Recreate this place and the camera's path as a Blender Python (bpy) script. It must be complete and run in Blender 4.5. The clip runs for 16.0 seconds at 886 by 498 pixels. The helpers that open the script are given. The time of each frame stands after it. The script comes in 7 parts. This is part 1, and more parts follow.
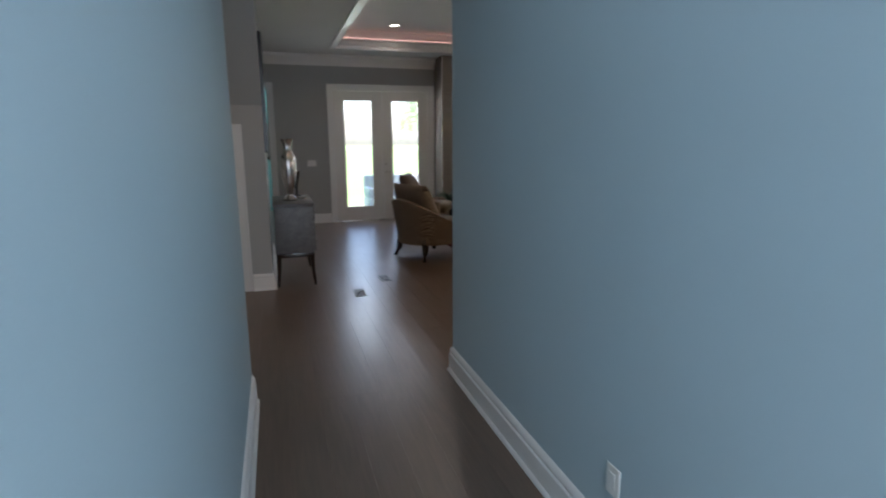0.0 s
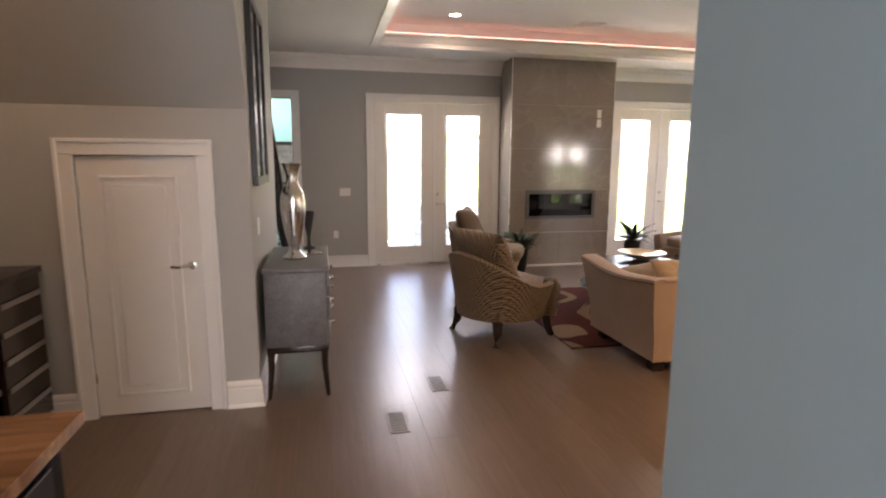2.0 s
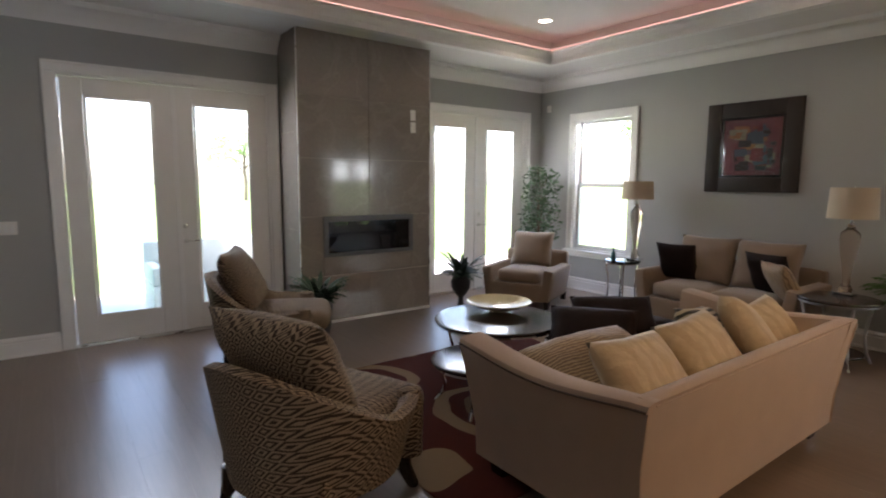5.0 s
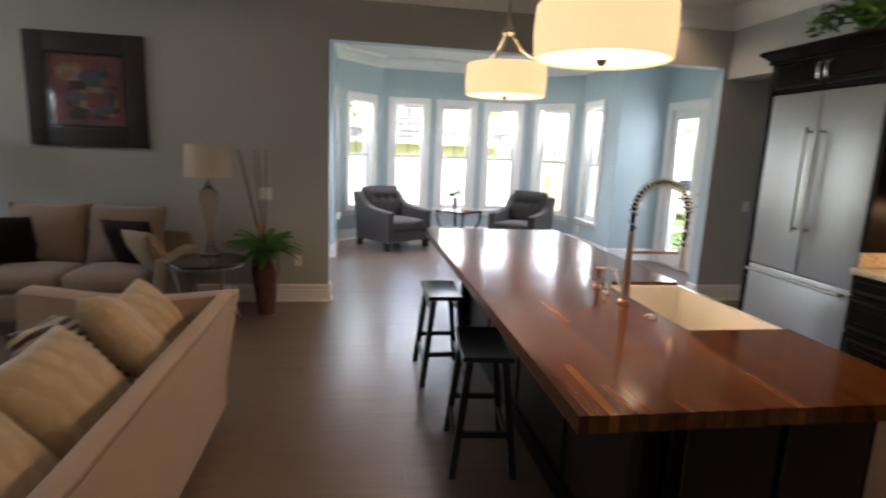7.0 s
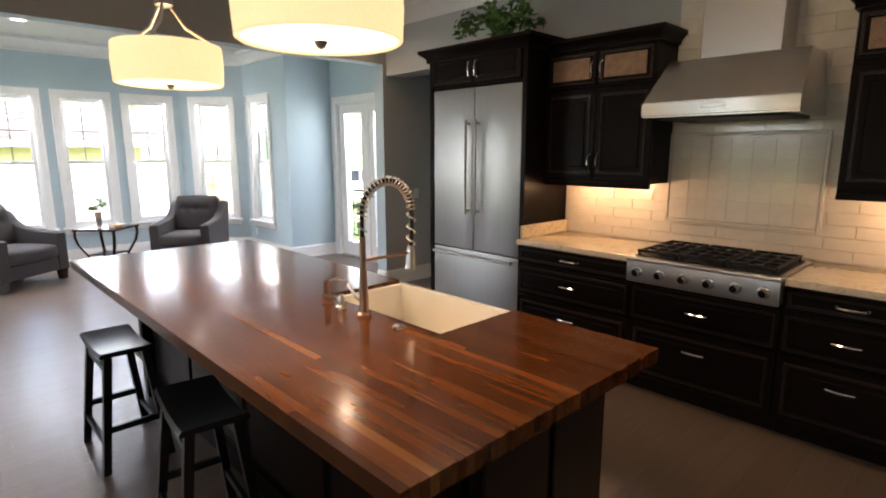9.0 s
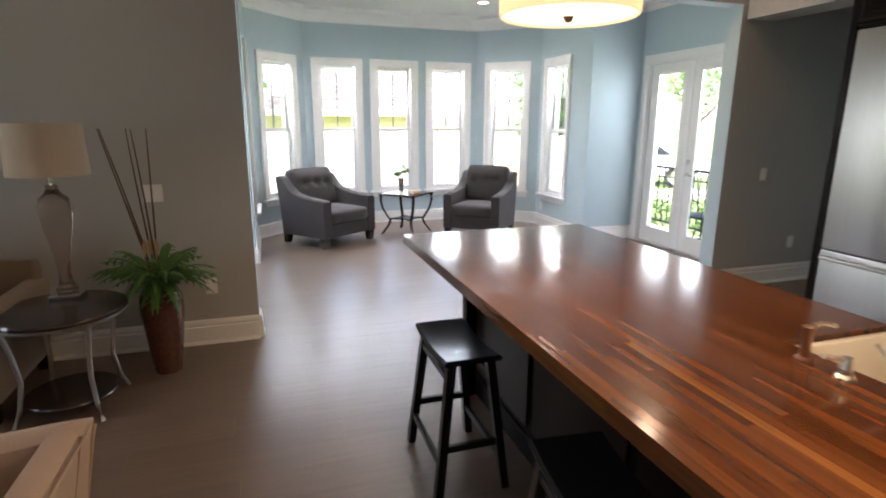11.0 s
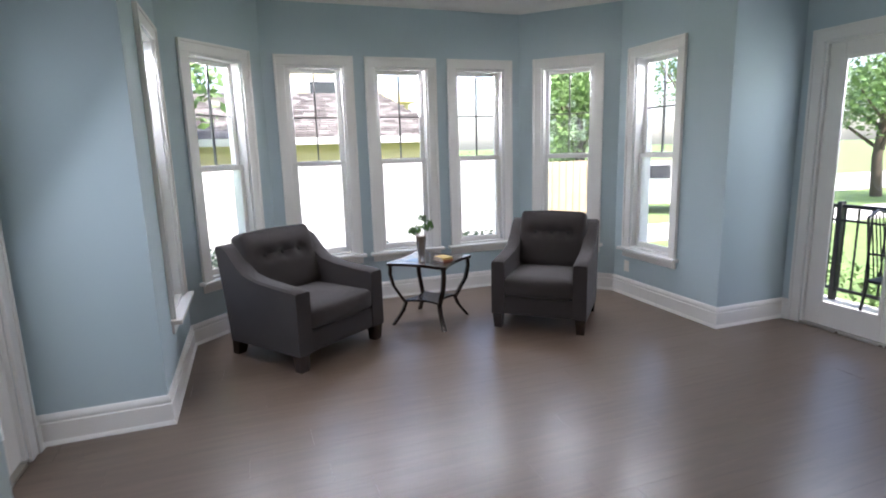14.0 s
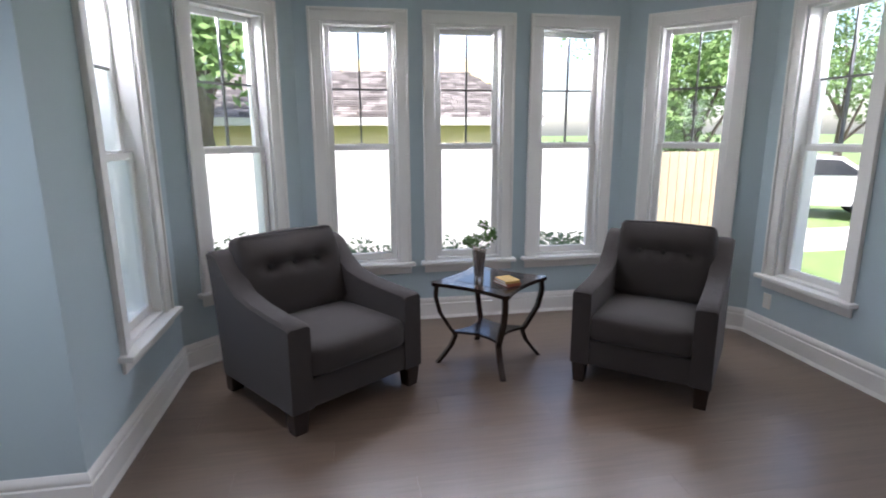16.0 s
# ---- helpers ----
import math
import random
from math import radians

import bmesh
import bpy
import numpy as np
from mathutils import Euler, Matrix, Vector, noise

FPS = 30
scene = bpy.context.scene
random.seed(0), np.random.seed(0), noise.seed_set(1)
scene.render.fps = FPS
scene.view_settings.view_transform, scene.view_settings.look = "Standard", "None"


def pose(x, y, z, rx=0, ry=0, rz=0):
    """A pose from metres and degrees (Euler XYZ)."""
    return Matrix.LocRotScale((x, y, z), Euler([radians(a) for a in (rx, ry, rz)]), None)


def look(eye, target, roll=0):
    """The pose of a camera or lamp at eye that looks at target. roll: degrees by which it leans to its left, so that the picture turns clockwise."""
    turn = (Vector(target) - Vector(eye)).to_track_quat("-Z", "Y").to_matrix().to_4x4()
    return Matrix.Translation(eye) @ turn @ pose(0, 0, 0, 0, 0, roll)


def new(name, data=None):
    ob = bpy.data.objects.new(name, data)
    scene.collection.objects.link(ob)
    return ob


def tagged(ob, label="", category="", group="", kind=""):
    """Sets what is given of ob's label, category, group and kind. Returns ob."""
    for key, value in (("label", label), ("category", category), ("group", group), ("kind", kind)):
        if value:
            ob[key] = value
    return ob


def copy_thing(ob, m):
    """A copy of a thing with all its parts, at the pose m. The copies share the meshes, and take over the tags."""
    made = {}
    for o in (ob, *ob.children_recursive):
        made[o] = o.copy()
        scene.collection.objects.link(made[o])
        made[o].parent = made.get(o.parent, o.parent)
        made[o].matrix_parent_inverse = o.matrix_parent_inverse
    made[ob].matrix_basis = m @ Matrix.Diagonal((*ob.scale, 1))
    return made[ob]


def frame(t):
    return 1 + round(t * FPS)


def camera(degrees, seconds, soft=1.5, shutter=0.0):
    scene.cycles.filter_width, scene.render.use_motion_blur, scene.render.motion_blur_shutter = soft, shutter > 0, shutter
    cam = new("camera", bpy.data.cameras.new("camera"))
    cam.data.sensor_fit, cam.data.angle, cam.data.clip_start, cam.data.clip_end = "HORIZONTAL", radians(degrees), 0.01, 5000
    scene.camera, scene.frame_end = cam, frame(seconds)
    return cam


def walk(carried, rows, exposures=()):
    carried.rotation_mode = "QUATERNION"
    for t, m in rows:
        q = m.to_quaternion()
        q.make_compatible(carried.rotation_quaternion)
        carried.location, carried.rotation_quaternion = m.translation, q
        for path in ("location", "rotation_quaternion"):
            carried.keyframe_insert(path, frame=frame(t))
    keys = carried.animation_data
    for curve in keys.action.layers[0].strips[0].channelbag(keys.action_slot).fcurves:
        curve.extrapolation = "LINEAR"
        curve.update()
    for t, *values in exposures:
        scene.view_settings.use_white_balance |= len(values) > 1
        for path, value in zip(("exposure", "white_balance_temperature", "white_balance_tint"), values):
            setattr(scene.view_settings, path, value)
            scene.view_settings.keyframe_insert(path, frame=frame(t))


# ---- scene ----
cam = camera(79, 16.0, 1.9, 0.3)
PATH = [
    (0, (0.291, 0.351, 1.541), (0.869, 2.225, 1.147), -0.3),
    (0.5, (0.460, 0.867, 1.562), (0.789, 2.796, 1.149), 1.1),
    (1, (0.586, 1.481, 1.565), (0.887, 3.416, 1.162), -0.7),
    (1.5, (0.664, 2.102, 1.575), (0.922, 4.042, 1.165), 0.8),
    (2, (0.647, 2.652, 1.587), (1.074, 4.580, 1.269), 0.3),
    (2.5, (0.671, 3.179, 1.577), (1.190, 5.091, 1.301), 0.7),
    (3, (0.680, 3.622, 1.582), (1.388, 5.467, 1.275), 0.1),
    (3.2, (0.720, 3.772, 1.574), (1.515, 5.573, 1.225), 0.6),
    (5.3, (1.295, 5.093, 1.559), (2.619, 6.573, 1.325), 0.4),
    (5.5, (1.323, 5.157, 1.603), (2.779, 6.502, 1.330), 1.0),
    (6, (1.566, 5.254, 1.616), (3.359, 6.089, 1.321), 0.2),
    (6.5, (1.848, 5.328, 1.559), (3.810, 5.536, 1.229), 2.1),
    (7, (2.082, 5.372, 1.570), (4.022, 5.055, 1.206), 2.4),
    (7.5, (2.255, 5.406, 1.574), (3.968, 4.452, 1.177), -0.1),
    (8, (2.401, 5.357, 1.565), (3.879, 4.064, 1.184), 0.4),
    (8.2, (2.423, 5.349, 1.583), (3.825, 3.968, 1.227), -0.0),
    (10.3, (2.933, 5.551, 1.590), (4.569, 4.475, 1.185), -0.8),
    (10.5, (3.054, 5.507, 1.558), (4.794, 4.619, 1.130), -0.0),
    (11, (3.570, 5.519, 1.545), (5.422, 4.919, 1.085), 0.3),
    (11.5, (4.021, 5.495, 1.539), (5.888, 4.985, 1.035), 0.1),
    (12, (4.537, 5.404, 1.502), (6.443, 5.021, 1.031), 0.8),
    (12.5, (5.037, 5.387, 1.514), (6.920, 4.912, 1.034), -0.7),
    (13, (5.564, 5.291, 1.551), (7.438, 4.742, 1.118), -1.1),
    (13.5, (6.017, 5.221, 1.538), (7.873, 4.593, 1.136), 0.4),
    (14, (6.429, 5.137, 1.550), (8.283, 4.484, 1.179), -1.6),
    (14.5, (6.740, 5.002, 1.571), (8.627, 4.478, 1.166), -2.3),
    (15, (7.069, 4.966, 1.544), (8.972, 4.525, 1.116), -2.6),
    (15.5, (7.317, 4.756, 1.526), (9.259, 4.487, 1.134), -1.6),
    (16, (7.546, 4.589, 1.534), (9.472, 4.254, 1.112), -0.3),
]
SKY, SUN = 0.15, 3.8
DOWN, DOWN_KITCHEN, DOWN_BAY, HALL, PEND = 2.1, 3.2, 3.6, 1.0, 6.0
ENTRY, NORTH_DOOR = 8.5, 3.0
STRIP, STRIP_N, STRIP_S = 7.0, 5.5, 5.5
EXPOSURES = [(0.0, 2.5, 6350, 18), (1.0, 3.35, 7000, 25), (2.0, 3.75, 7900, 30), (2.5, 3.6, 7700, 31), (3.2, 3.35, 7600, 30), (5.5, 2.85, 6600, 19), (6.5, 2.65, 6550, 19), (8.0, 2.8, 6650, 20), (10.5, 2.9, 6750, 20), (11.5, 2.8, 6600, 20), (13.0, 2.6, 6500, 20), (14.5, 1.7, 6450, 22), (16.0, 1.65, 6450, 22)]
walk(cam, [(t, look(eye, target, roll)) for t, eye, target, roll in PATH], EXPOSURES)

# ---- sky, sun and lamps ----
world = bpy.data.worlds.new("sky")
scene.world = world
world.use_nodes = True
_nt = world.node_tree
_bg = _nt.nodes["Background"]
_sky = _nt.nodes.new("ShaderNodeTexSky")
_sky.sky_type = "NISHITA"
_sky.sun_disc = False
_sky.sun_elevation = radians(52)
_sky.sun_rotation = radians(-96.7)
_sky.air_density, _sky.dust_density, _sky.ozone_density = 1.0, 2.0, 1.0
_nt.links.new(_sky.outputs["Color"], _bg.inputs["Color"])
_bg.inputs["Strength"].default_value = SKY
sun_data = bpy.data.lights.new("sun", "SUN")
sun_data.energy, sun_data.angle, sun_data.color = SUN, radians(0.6), (1.0, 0.95, 0.88)
sun = new("sun", sun_data)
sun.matrix_world = look((0, 0, 30), (17, 2.0, 30 - 22))


def point_lamp(x, y, z, watts, color, size=0.05, spot=None):
    d = bpy.data.lights.new("lamp", "SPOT" if spot else "POINT")
    d.energy, d.color, d.shadow_soft_size = watts, color, size
    if spot:
        d.spot_size, d.spot_blend = radians(spot), 0.6
    ob = new("lamp_light", d)
    ob.location = (x, y, z)
    return ob


# an added area lamp that floods a room from one side
def window_light(x, y, z, w, h, toward, watts, color=(0.86, 0.94, 1.0)):
    d = bpy.data.lights.new("window_light", "AREA")
    d.shape, d.size, d.size_y, d.energy, d.color = "RECTANGLE", w, h, watts, color
    ob = new("window_light", d)
    ob.matrix_world = look((x, y, z), (x + toward[0], y + toward[1], z + toward[2]))
    return ob


# ---- materials ----
def material(name, color, rough=0.6, metal=0.0, var=0.12, scale=6.0, fine=90.0, bump=0.05, coat=0.0, sheen=0.0, spec=0.5, stretch=None, emit=None, strength=0.0, trans=0.0, ior=1.45):
    m = bpy.data.materials.new(name)
    m.use_nodes = True
    nt = m.node_tree
    n, l = nt.nodes, nt.links
    b = n["Principled BSDF"]
    b.inputs["Roughness"].default_value = rough
    b.inputs["Metallic"].default_value = metal
    b.inputs["Coat Weight"].default_value = coat
    b.inputs["Coat Roughness"].default_value = 0.12
    b.inputs["Sheen Weight"].default_value = sheen
    b.inputs["Specular IOR Level"].default_value = spec
    b.inputs["Transmission Weight"].default_value = trans
    b.inputs["IOR"].default_value = ior
    tc = n.new("ShaderNodeTexCoord")
    mp = n.new("ShaderNodeMapping")
    if stretch:
        mp.inputs["Scale"].default_value = stretch
    l.new(tc.outputs["Object"], mp.inputs["Vector"])
    big, small = n.new("ShaderNodeTexNoise"), n.new("ShaderNodeTexNoise")
    big.inputs["Scale"].default_value, big.inputs["Detail"].default_value = scale, 4
    small.inputs["Scale"].default_value, small.inputs["Detail"].default_value = fine, 3
    for t in (big, small):
        l.new(mp.outputs["Vector"], t.inputs["Vector"])
    add = n.new("ShaderNodeMath")
    add.operation = "ADD"
    l.new(big.outputs["Fac"], add.inputs[0])
    l.new(small.outputs["Fac"], add.inputs[1])
    ramp = n.new("ShaderNodeMapRange")
    ramp.inputs["From Min"].default_value, ramp.inputs["From Max"].default_value = 0.6, 1.4
    ramp.inputs["To Min"].default_value, ramp.inputs["To Max"].default_value = 1 - var, 1 + var
    l.new(add.outputs[0], ramp.inputs["Value"])
    mul = n.new("ShaderNodeVectorMath")
    mul.operation = "SCALE"
    mul.inputs[0].default_value = color
    l.new(ramp.outputs[0], mul.inputs["Scale"])
    l.new(mul.outputs[0], b.inputs["Base Color"])
    rr = n.new("ShaderNodeMapRange")
    rr.inputs["To Min"].default_value, rr.inputs["To Max"].default_value = max(0.02, rough * 0.85), min(1, rough * 1.15)
    l.new(big.outputs["Fac"], rr.inputs["Value"])
    l.new(rr.outputs[0], b.inputs["Roughness"])
    if bump:
        bp = n.new("ShaderNodeBump")
        bp.inputs["Strength"].default_value, bp.inputs["Distance"].default_value = bump * 2, 0.003
        l.new(small.outputs["Fac"], bp.inputs["Height"])
        l.new(bp.outputs[0], b.inputs["Normal"])
    if emit:
        b.inputs["Emission Color"].default_value = (*emit, 1)
        b.inputs["Emission Strength"].default_value = strength
    return m


def node_math(nt, op, a, b=None, c=None):
    m = nt.nodes.new("ShaderNodeMath")
    m.operation = op
    for i, v in enumerate((a, b, c)):
        if v is None:
            continue
        if isinstance(v, (int, float)):
            m.inputs[i].default_value = v
        else:
            nt.links.new(v, m.inputs[i])
    return m.outputs[0]


def ramp_node(nt, fac, stops):
    r = nt.nodes.new("ShaderNodeValToRGB")
    e = r.color_ramp.elements
    while len(e) < len(stops):
        e.new(0.5)
    for el, (p, c) in zip(e, stops):
        el.position, el.color = p, (*c, 1)
    nt.links.new(fac, r.inputs["Fac"])
    return r.outputs["Color"]


def wood_pieces(name, stops, rough, grain_axis, coat=0.0, grain=0.25, bump=0.04, spec=0.5):
    """Wood whose tone differs from piece to piece."""
    m = bpy.data.materials.new(name)
    m.use_nodes = True
    nt = m.node_tree
    n, l = nt.nodes, nt.links
    b = n["Principled BSDF"]
    b.inputs["Roughness"].default_value = rough
    b.inputs["Coat Weight"].default_value = coat
    b.inputs["Coat Roughness"].default_value = 0.1
    b.inputs["Specular IOR Level"].default_value = spec
    info, geo, tc = n.new("ShaderNodeObjectInfo"), n.new("ShaderNodeNewGeometry"), n.new("ShaderNodeTexCoord")
    rnd = node_math(nt, "FRACT", node_math(nt, "ADD", info.outputs["Random"], geo.outputs["Random Per Island"]))
    mp = n.new("ShaderNodeMapping")
    sc = [26, 26, 26]
    sc[grain_axis] = 1.6
    mp.inputs["Scale"].default_value = sc
    off = n.new("ShaderNodeVectorMath")
    off.operation = "ADD"
    comb = n.new("ShaderNodeCombineXYZ")
    for i in range(3):
        l.new(node_math(nt, "MULTIPLY", rnd, 7.3 + i), comb.inputs[i])
    l.new(tc.outputs["Object"], off.inputs[0])
    l.new(comb.outputs[0], off.inputs[1])
    l.new(off.outputs[0], mp.inputs["Vector"])
    nz = n.new("ShaderNodeTexNoise")
    nz.inputs["Scale"].default_value, nz.inputs["Detail"].default_value, nz.inputs["Distortion"].default_value = 1.5, 6, 0.8
    l.new(mp.outputs[0], nz.inputs["Vector"])
    col = ramp_node(nt, rnd, stops)
    mr = n.new("ShaderNodeMapRange")
    mr.inputs["From Min"].default_value, mr.inputs["From Max"].default_value = 0.3, 0.7
    mr.inputs["To Min"].default_value, mr.inputs["To Max"].default_value = 1 - grain, 1 + grain
    l.new(nz.outputs["Fac"], mr.inputs["Value"])
    mul = n.new("ShaderNodeVectorMath")
    mul.operation = "SCALE"
    l.new(col, mul.inputs[0])
    l.new(mr.outputs[0], mul.inputs["Scale"])
    l.new(mul.outputs[0], b.inputs["Base Color"])
    wear = n.new("ShaderNodeTexNoise")
    wear.inputs["Scale"].default_value, wear.inputs["Detail"].default_value = 1.7, 3
    l.new(tc.outputs["Object"], wear.inputs["Vector"])
    wr = n.new("ShaderNodeMapRange")
    wr.inputs["To Min"].default_value, wr.inputs["To Max"].default_value = rough * 0.88, rough * 1.14
    l.new(wear.outputs["Fac"], wr.inputs["Value"])
    l.new(wr.outputs[0], b.inputs["Roughness"])
    bp = n.new("ShaderNodeBump")
    bp.inputs["Strength"].default_value, bp.inputs["Distance"].default_value = bump * 4, 0.002
    l.new(nz.outputs["Fac"], bp.inputs["Height"])
    l.new(bp.outputs[0], b.inputs["Normal"])
    return m


def pane_glass(name, tint=(0.97, 0.99, 0.99)):
    m = bpy.data.materials.new(name)
    m.use_nodes = True
    nt = m.node_tree
    n, l = nt.nodes, nt.links
    n.remove(n["Principled BSDF"])
    tr, gl, mix, fr = n.new("ShaderNodeBsdfTransparent"), n.new("ShaderNodeBsdfGlossy"), n.new("ShaderNodeMixShader"), n.new("ShaderNodeLayerWeight")
    tr.inputs["Color"].default_value = (*tint, 1)
    gl.inputs["Roughness"].default_value = 0.02
    gloss = node_math(nt, "MULTIPLY_ADD", node_math(nt, "POWER", fr.outputs["Facing"], 4.0), 0.5, 0.03)
    l.new(gloss, mix.inputs[0])
    l.new(tr.outputs[0], mix.inputs[1])
    l.new(gl.outputs[0], mix.inputs[2])
    l.new(mix.outputs[0], n["Material Output"].inputs["Surface"])
    return m


def key_fabric(name, light, dark, tile=0.055):
    """Woven upholstery with a small nested-diamond figure."""
    m = material(name, light, rough=0.9, var=0.12, fine=300, bump=0.15, sheen=0.03, spec=0.25)
    nt = m.node_tree
    n, l = nt.nodes, nt.links
    b = n["Principled BSDF"]
    src = b.inputs["Base Color"].links[0].from_socket
    tc, sep = n.new("ShaderNodeTexCoord"), n.new("ShaderNodeSeparateXYZ")
    l.new(tc.outputs["Object"], sep.inputs[0])
    u = node_math(nt, "ADD", sep.outputs[0], node_math(nt, "MULTIPLY", sep.outputs[1], 0.9))
    v = node_math(nt, "ADD", sep.outputs[2], node_math(nt, "MULTIPLY", sep.outputs[1], 0.35))
    fu = node_math(nt, "ABSOLUTE", node_math(nt, "SUBTRACT", node_math(nt, "FRACT", node_math(nt, "DIVIDE", u, tile)), 0.5))
    fv = node_math(nt, "ABSOLUTE", node_math(nt, "SUBTRACT", node_math(nt, "FRACT", node_math(nt, "DIVIDE", v, tile)), 0.5))
    ring = node_math(nt, "FRACT", node_math(nt, "MULTIPLY", node_math(nt, "ADD", fu, fv), 3.0))
    mask = node_math(nt, "GREATER_THAN", ring, 0.52)
    mix = n.new("ShaderNodeMix")
    mix.data_type = "RGBA"
    l.new(mask, mix.inputs["Factor"])
    l.new(src, mix.inputs["A"])
    mix.inputs["B"].default_value = (*dark, 1)
    l.new(mix.outputs["Result"], b.inputs["Base Color"])
    return m


def striped_fabric(name, a, bcol, freq=60, axis=0, soft=0.4, dist=2.0):
    m = material(name, a, rough=0.6, var=0.16, scale=9, fine=26, bump=0.9, sheen=0.15)
    nt = m.node_tree
    n, l = nt.nodes, nt.links
    b = n["Principled BSDF"]
    src = b.inputs["Base Color"].links[0].from_socket
    tc, w = n.new("ShaderNodeTexCoord"), n.new("ShaderNodeTexWave")
    w.bands_direction = "XYZ"[axis]
    w.inputs["Scale"].default_value, w.inputs["Distortion"].default_value, w.inputs["Detail"].default_value = freq / 20, dist, 2
    l.new(tc.outputs["Object"], w.inputs["Vector"])
    mask = node_math(nt, "GREATER_THAN", w.outputs["Fac"], soft)
    mix = n.new("ShaderNodeMix")
    mix.data_type = "RGBA"
    l.new(mask, mix.inputs["Factor"])
    l.new(src, mix.inputs["A"])
    mix.inputs["B"].default_value = (*bcol, 1)
    l.new(mix.outputs["Result"], b.inputs["Base Color"])
    return m


def veined(name, base, vein, rough, scale=1.6, width=0.06, coat=0.0, amount=0.8):
    m = material(name, base, rough=rough, var=0.1, scale=2.5, fine=30, bump=0.0, coat=coat)
    nt = m.node_tree
    n, l = nt.nodes, nt.links
    b = n["Principled BSDF"]
    src = b.inputs["Base Color"].links[0].from_socket
    tc, nz = n.new("ShaderNodeTexCoord"), n.new("ShaderNodeTexNoise")
    nz.inputs["Scale"].default_value, nz.inputs["Detail"].default_value, nz.inputs["Distortion"].default_value = scale, 5, 1.6
    l.new(tc.outputs["Object"], nz.inputs["Vector"])
    d = node_math(nt, "ABSOLUTE", node_math(nt, "SUBTRACT", nz.outputs["Fac"], 0.5))
    mr = n.new("ShaderNodeMapRange")
    mr.inputs["From Min"].default_value, mr.inputs["From Max"].default_value = 0.0, width
    mr.inputs["To Min"].default_value, mr.inputs["To Max"].default_value = amount, 0.0
    l.new(d, mr.inputs["Value"])
    mix = n.new("ShaderNodeMix")
    mix.data_type = "RGBA"
    l.new(mr.outputs[0], mix.inputs["Factor"])
    l.new(src, mix.inputs["A"])
    mix.inputs["B"].default_value = (*vein, 1)
    l.new(mix.outputs["Result"], b.inputs["Base Color"])
    return m


def rug_material(name):
    m = material(name, (0.058, 0.012, 0.008), rough=0.95, var=0.2, scale=8, fine=400, bump=0.3, spec=0.1)
    nt = m.node_tree
    n, l = nt.nodes, nt.links
    b = n["Principled BSDF"]
    src = b.inputs["Base Color"].links[0].from_socket
    tc, vor = n.new("ShaderNodeTexCoord"), n.new("ShaderNodeTexVoronoi")
    vor.feature = "F1"
    vor.inputs["Scale"].default_value = 1.15
    nz = n.new("ShaderNodeTexNoise")
    nz.inputs["Scale"].default_value = 1.3
    mixv = n.new("ShaderNodeVectorMath")
    mixv.operation = "ADD"
    sc = n.new("ShaderNodeVectorMath")
    sc.operation = "SCALE"
    sc.inputs["Scale"].default_value = 0.35
    l.new(tc.outputs["Object"], nz.inputs["Vector"])
    l.new(nz.outputs["Color"], sc.inputs[0])
    l.new(tc.outputs["Object"], mixv.inputs[0])
    l.new(sc.outputs[0], mixv.inputs[1])
    l.new(mixv.outputs[0], vor.inputs["Vector"])
    dist = vor.outputs["Distance"]
    ring = node_math(nt, "LESS_THAN", node_math(nt, "ABSOLUTE", node_math(nt, "SUBTRACT", dist, 0.42)), 0.055)
    ring2 = node_math(nt, "LESS_THAN", node_math(nt, "ABSOLUTE", node_math(nt, "SUBTRACT", dist, 0.24)), 0.03)
    inner = node_math(nt, "LESS_THAN", dist, 0.12)
    last = src
    for mask, c in ((ring, (0.19, 0.13, 0.075)), (ring2, (0.12, 0.075, 0.042)), (inner, (0.14, 0.022, 0.015))):
        mix = n.new("ShaderNodeMix")
        mix.data_type = "RGBA"
        l.new(mask, mix.inputs["Factor"])
        l.new(last, mix.inputs["A"])
        mix.inputs["B"].default_value = (*c, 1)
        last = mix.outputs["Result"]
    l.new(last, b.inputs["Base Color"])
    return m


WALL_GREY = material("grey_wall_paint", (0.42, 0.42, 0.405), 0.75, var=0.03, scale=1.5, fine=260, bump=0.05, spec=0.3)
WALL_BLUE = material("pale_blue_wall_paint", (0.45, 0.555, 0.60), 0.7, var=0.03, scale=1.5, fine=260, bump=0.05, spec=0.3)
WALL_TEAL = material("teal_wall_paint", (0.30, 0.62, 0.60), 0.75, var=0.03, fine=260)
TRIM = material("white_trim_paint", (0.80, 0.79, 0.77), 0.38, var=0.03, scale=3, fine=120, bump=0.02)
CEILING = material("white_ceiling_paint", (0.74, 0.73, 0.71), 0.9, var=0.03, scale=2, fine=200, bump=0.05)
DOOR = material("white_door_paint", (0.78, 0.76, 0.73), 0.42, var=0.03, fine=100, bump=0.02)
FLOOR_WOOD = wood_pieces("taupe_oak_planks", [(0.0, (0.128, 0.088, 0.064)), (0.5, (0.134, 0.093, 0.068)), (1.0, (0.141, 0.099, 0.073))], 0.30, 1, grain=0.13, bump=0.0, spec=0.88)
FLOOR_UNDER = material("dark_plank_joint", (0.03, 0.022, 0.018), 0.8)
TILE_FLOOR = material("tan_kitchen_floor", (0.20, 0.14, 0.095), 0.45, var=0.12, scale=2, fine=60)
MUNTIN = material("grey_muntin", (0.20, 0.20, 0.20), 0.5, var=0.05)
GLASS = pane_glass("window_glass")
NICKEL = material("brushed_nickel", (0.62, 0.60, 0.56), 0.28, 1.0, var=0.05, fine=200, bump=0.0)
CHROME = material("polished_chrome", (0.8, 0.8, 0.8), 0.08, 1.0, var=0.03, bump=0.0)
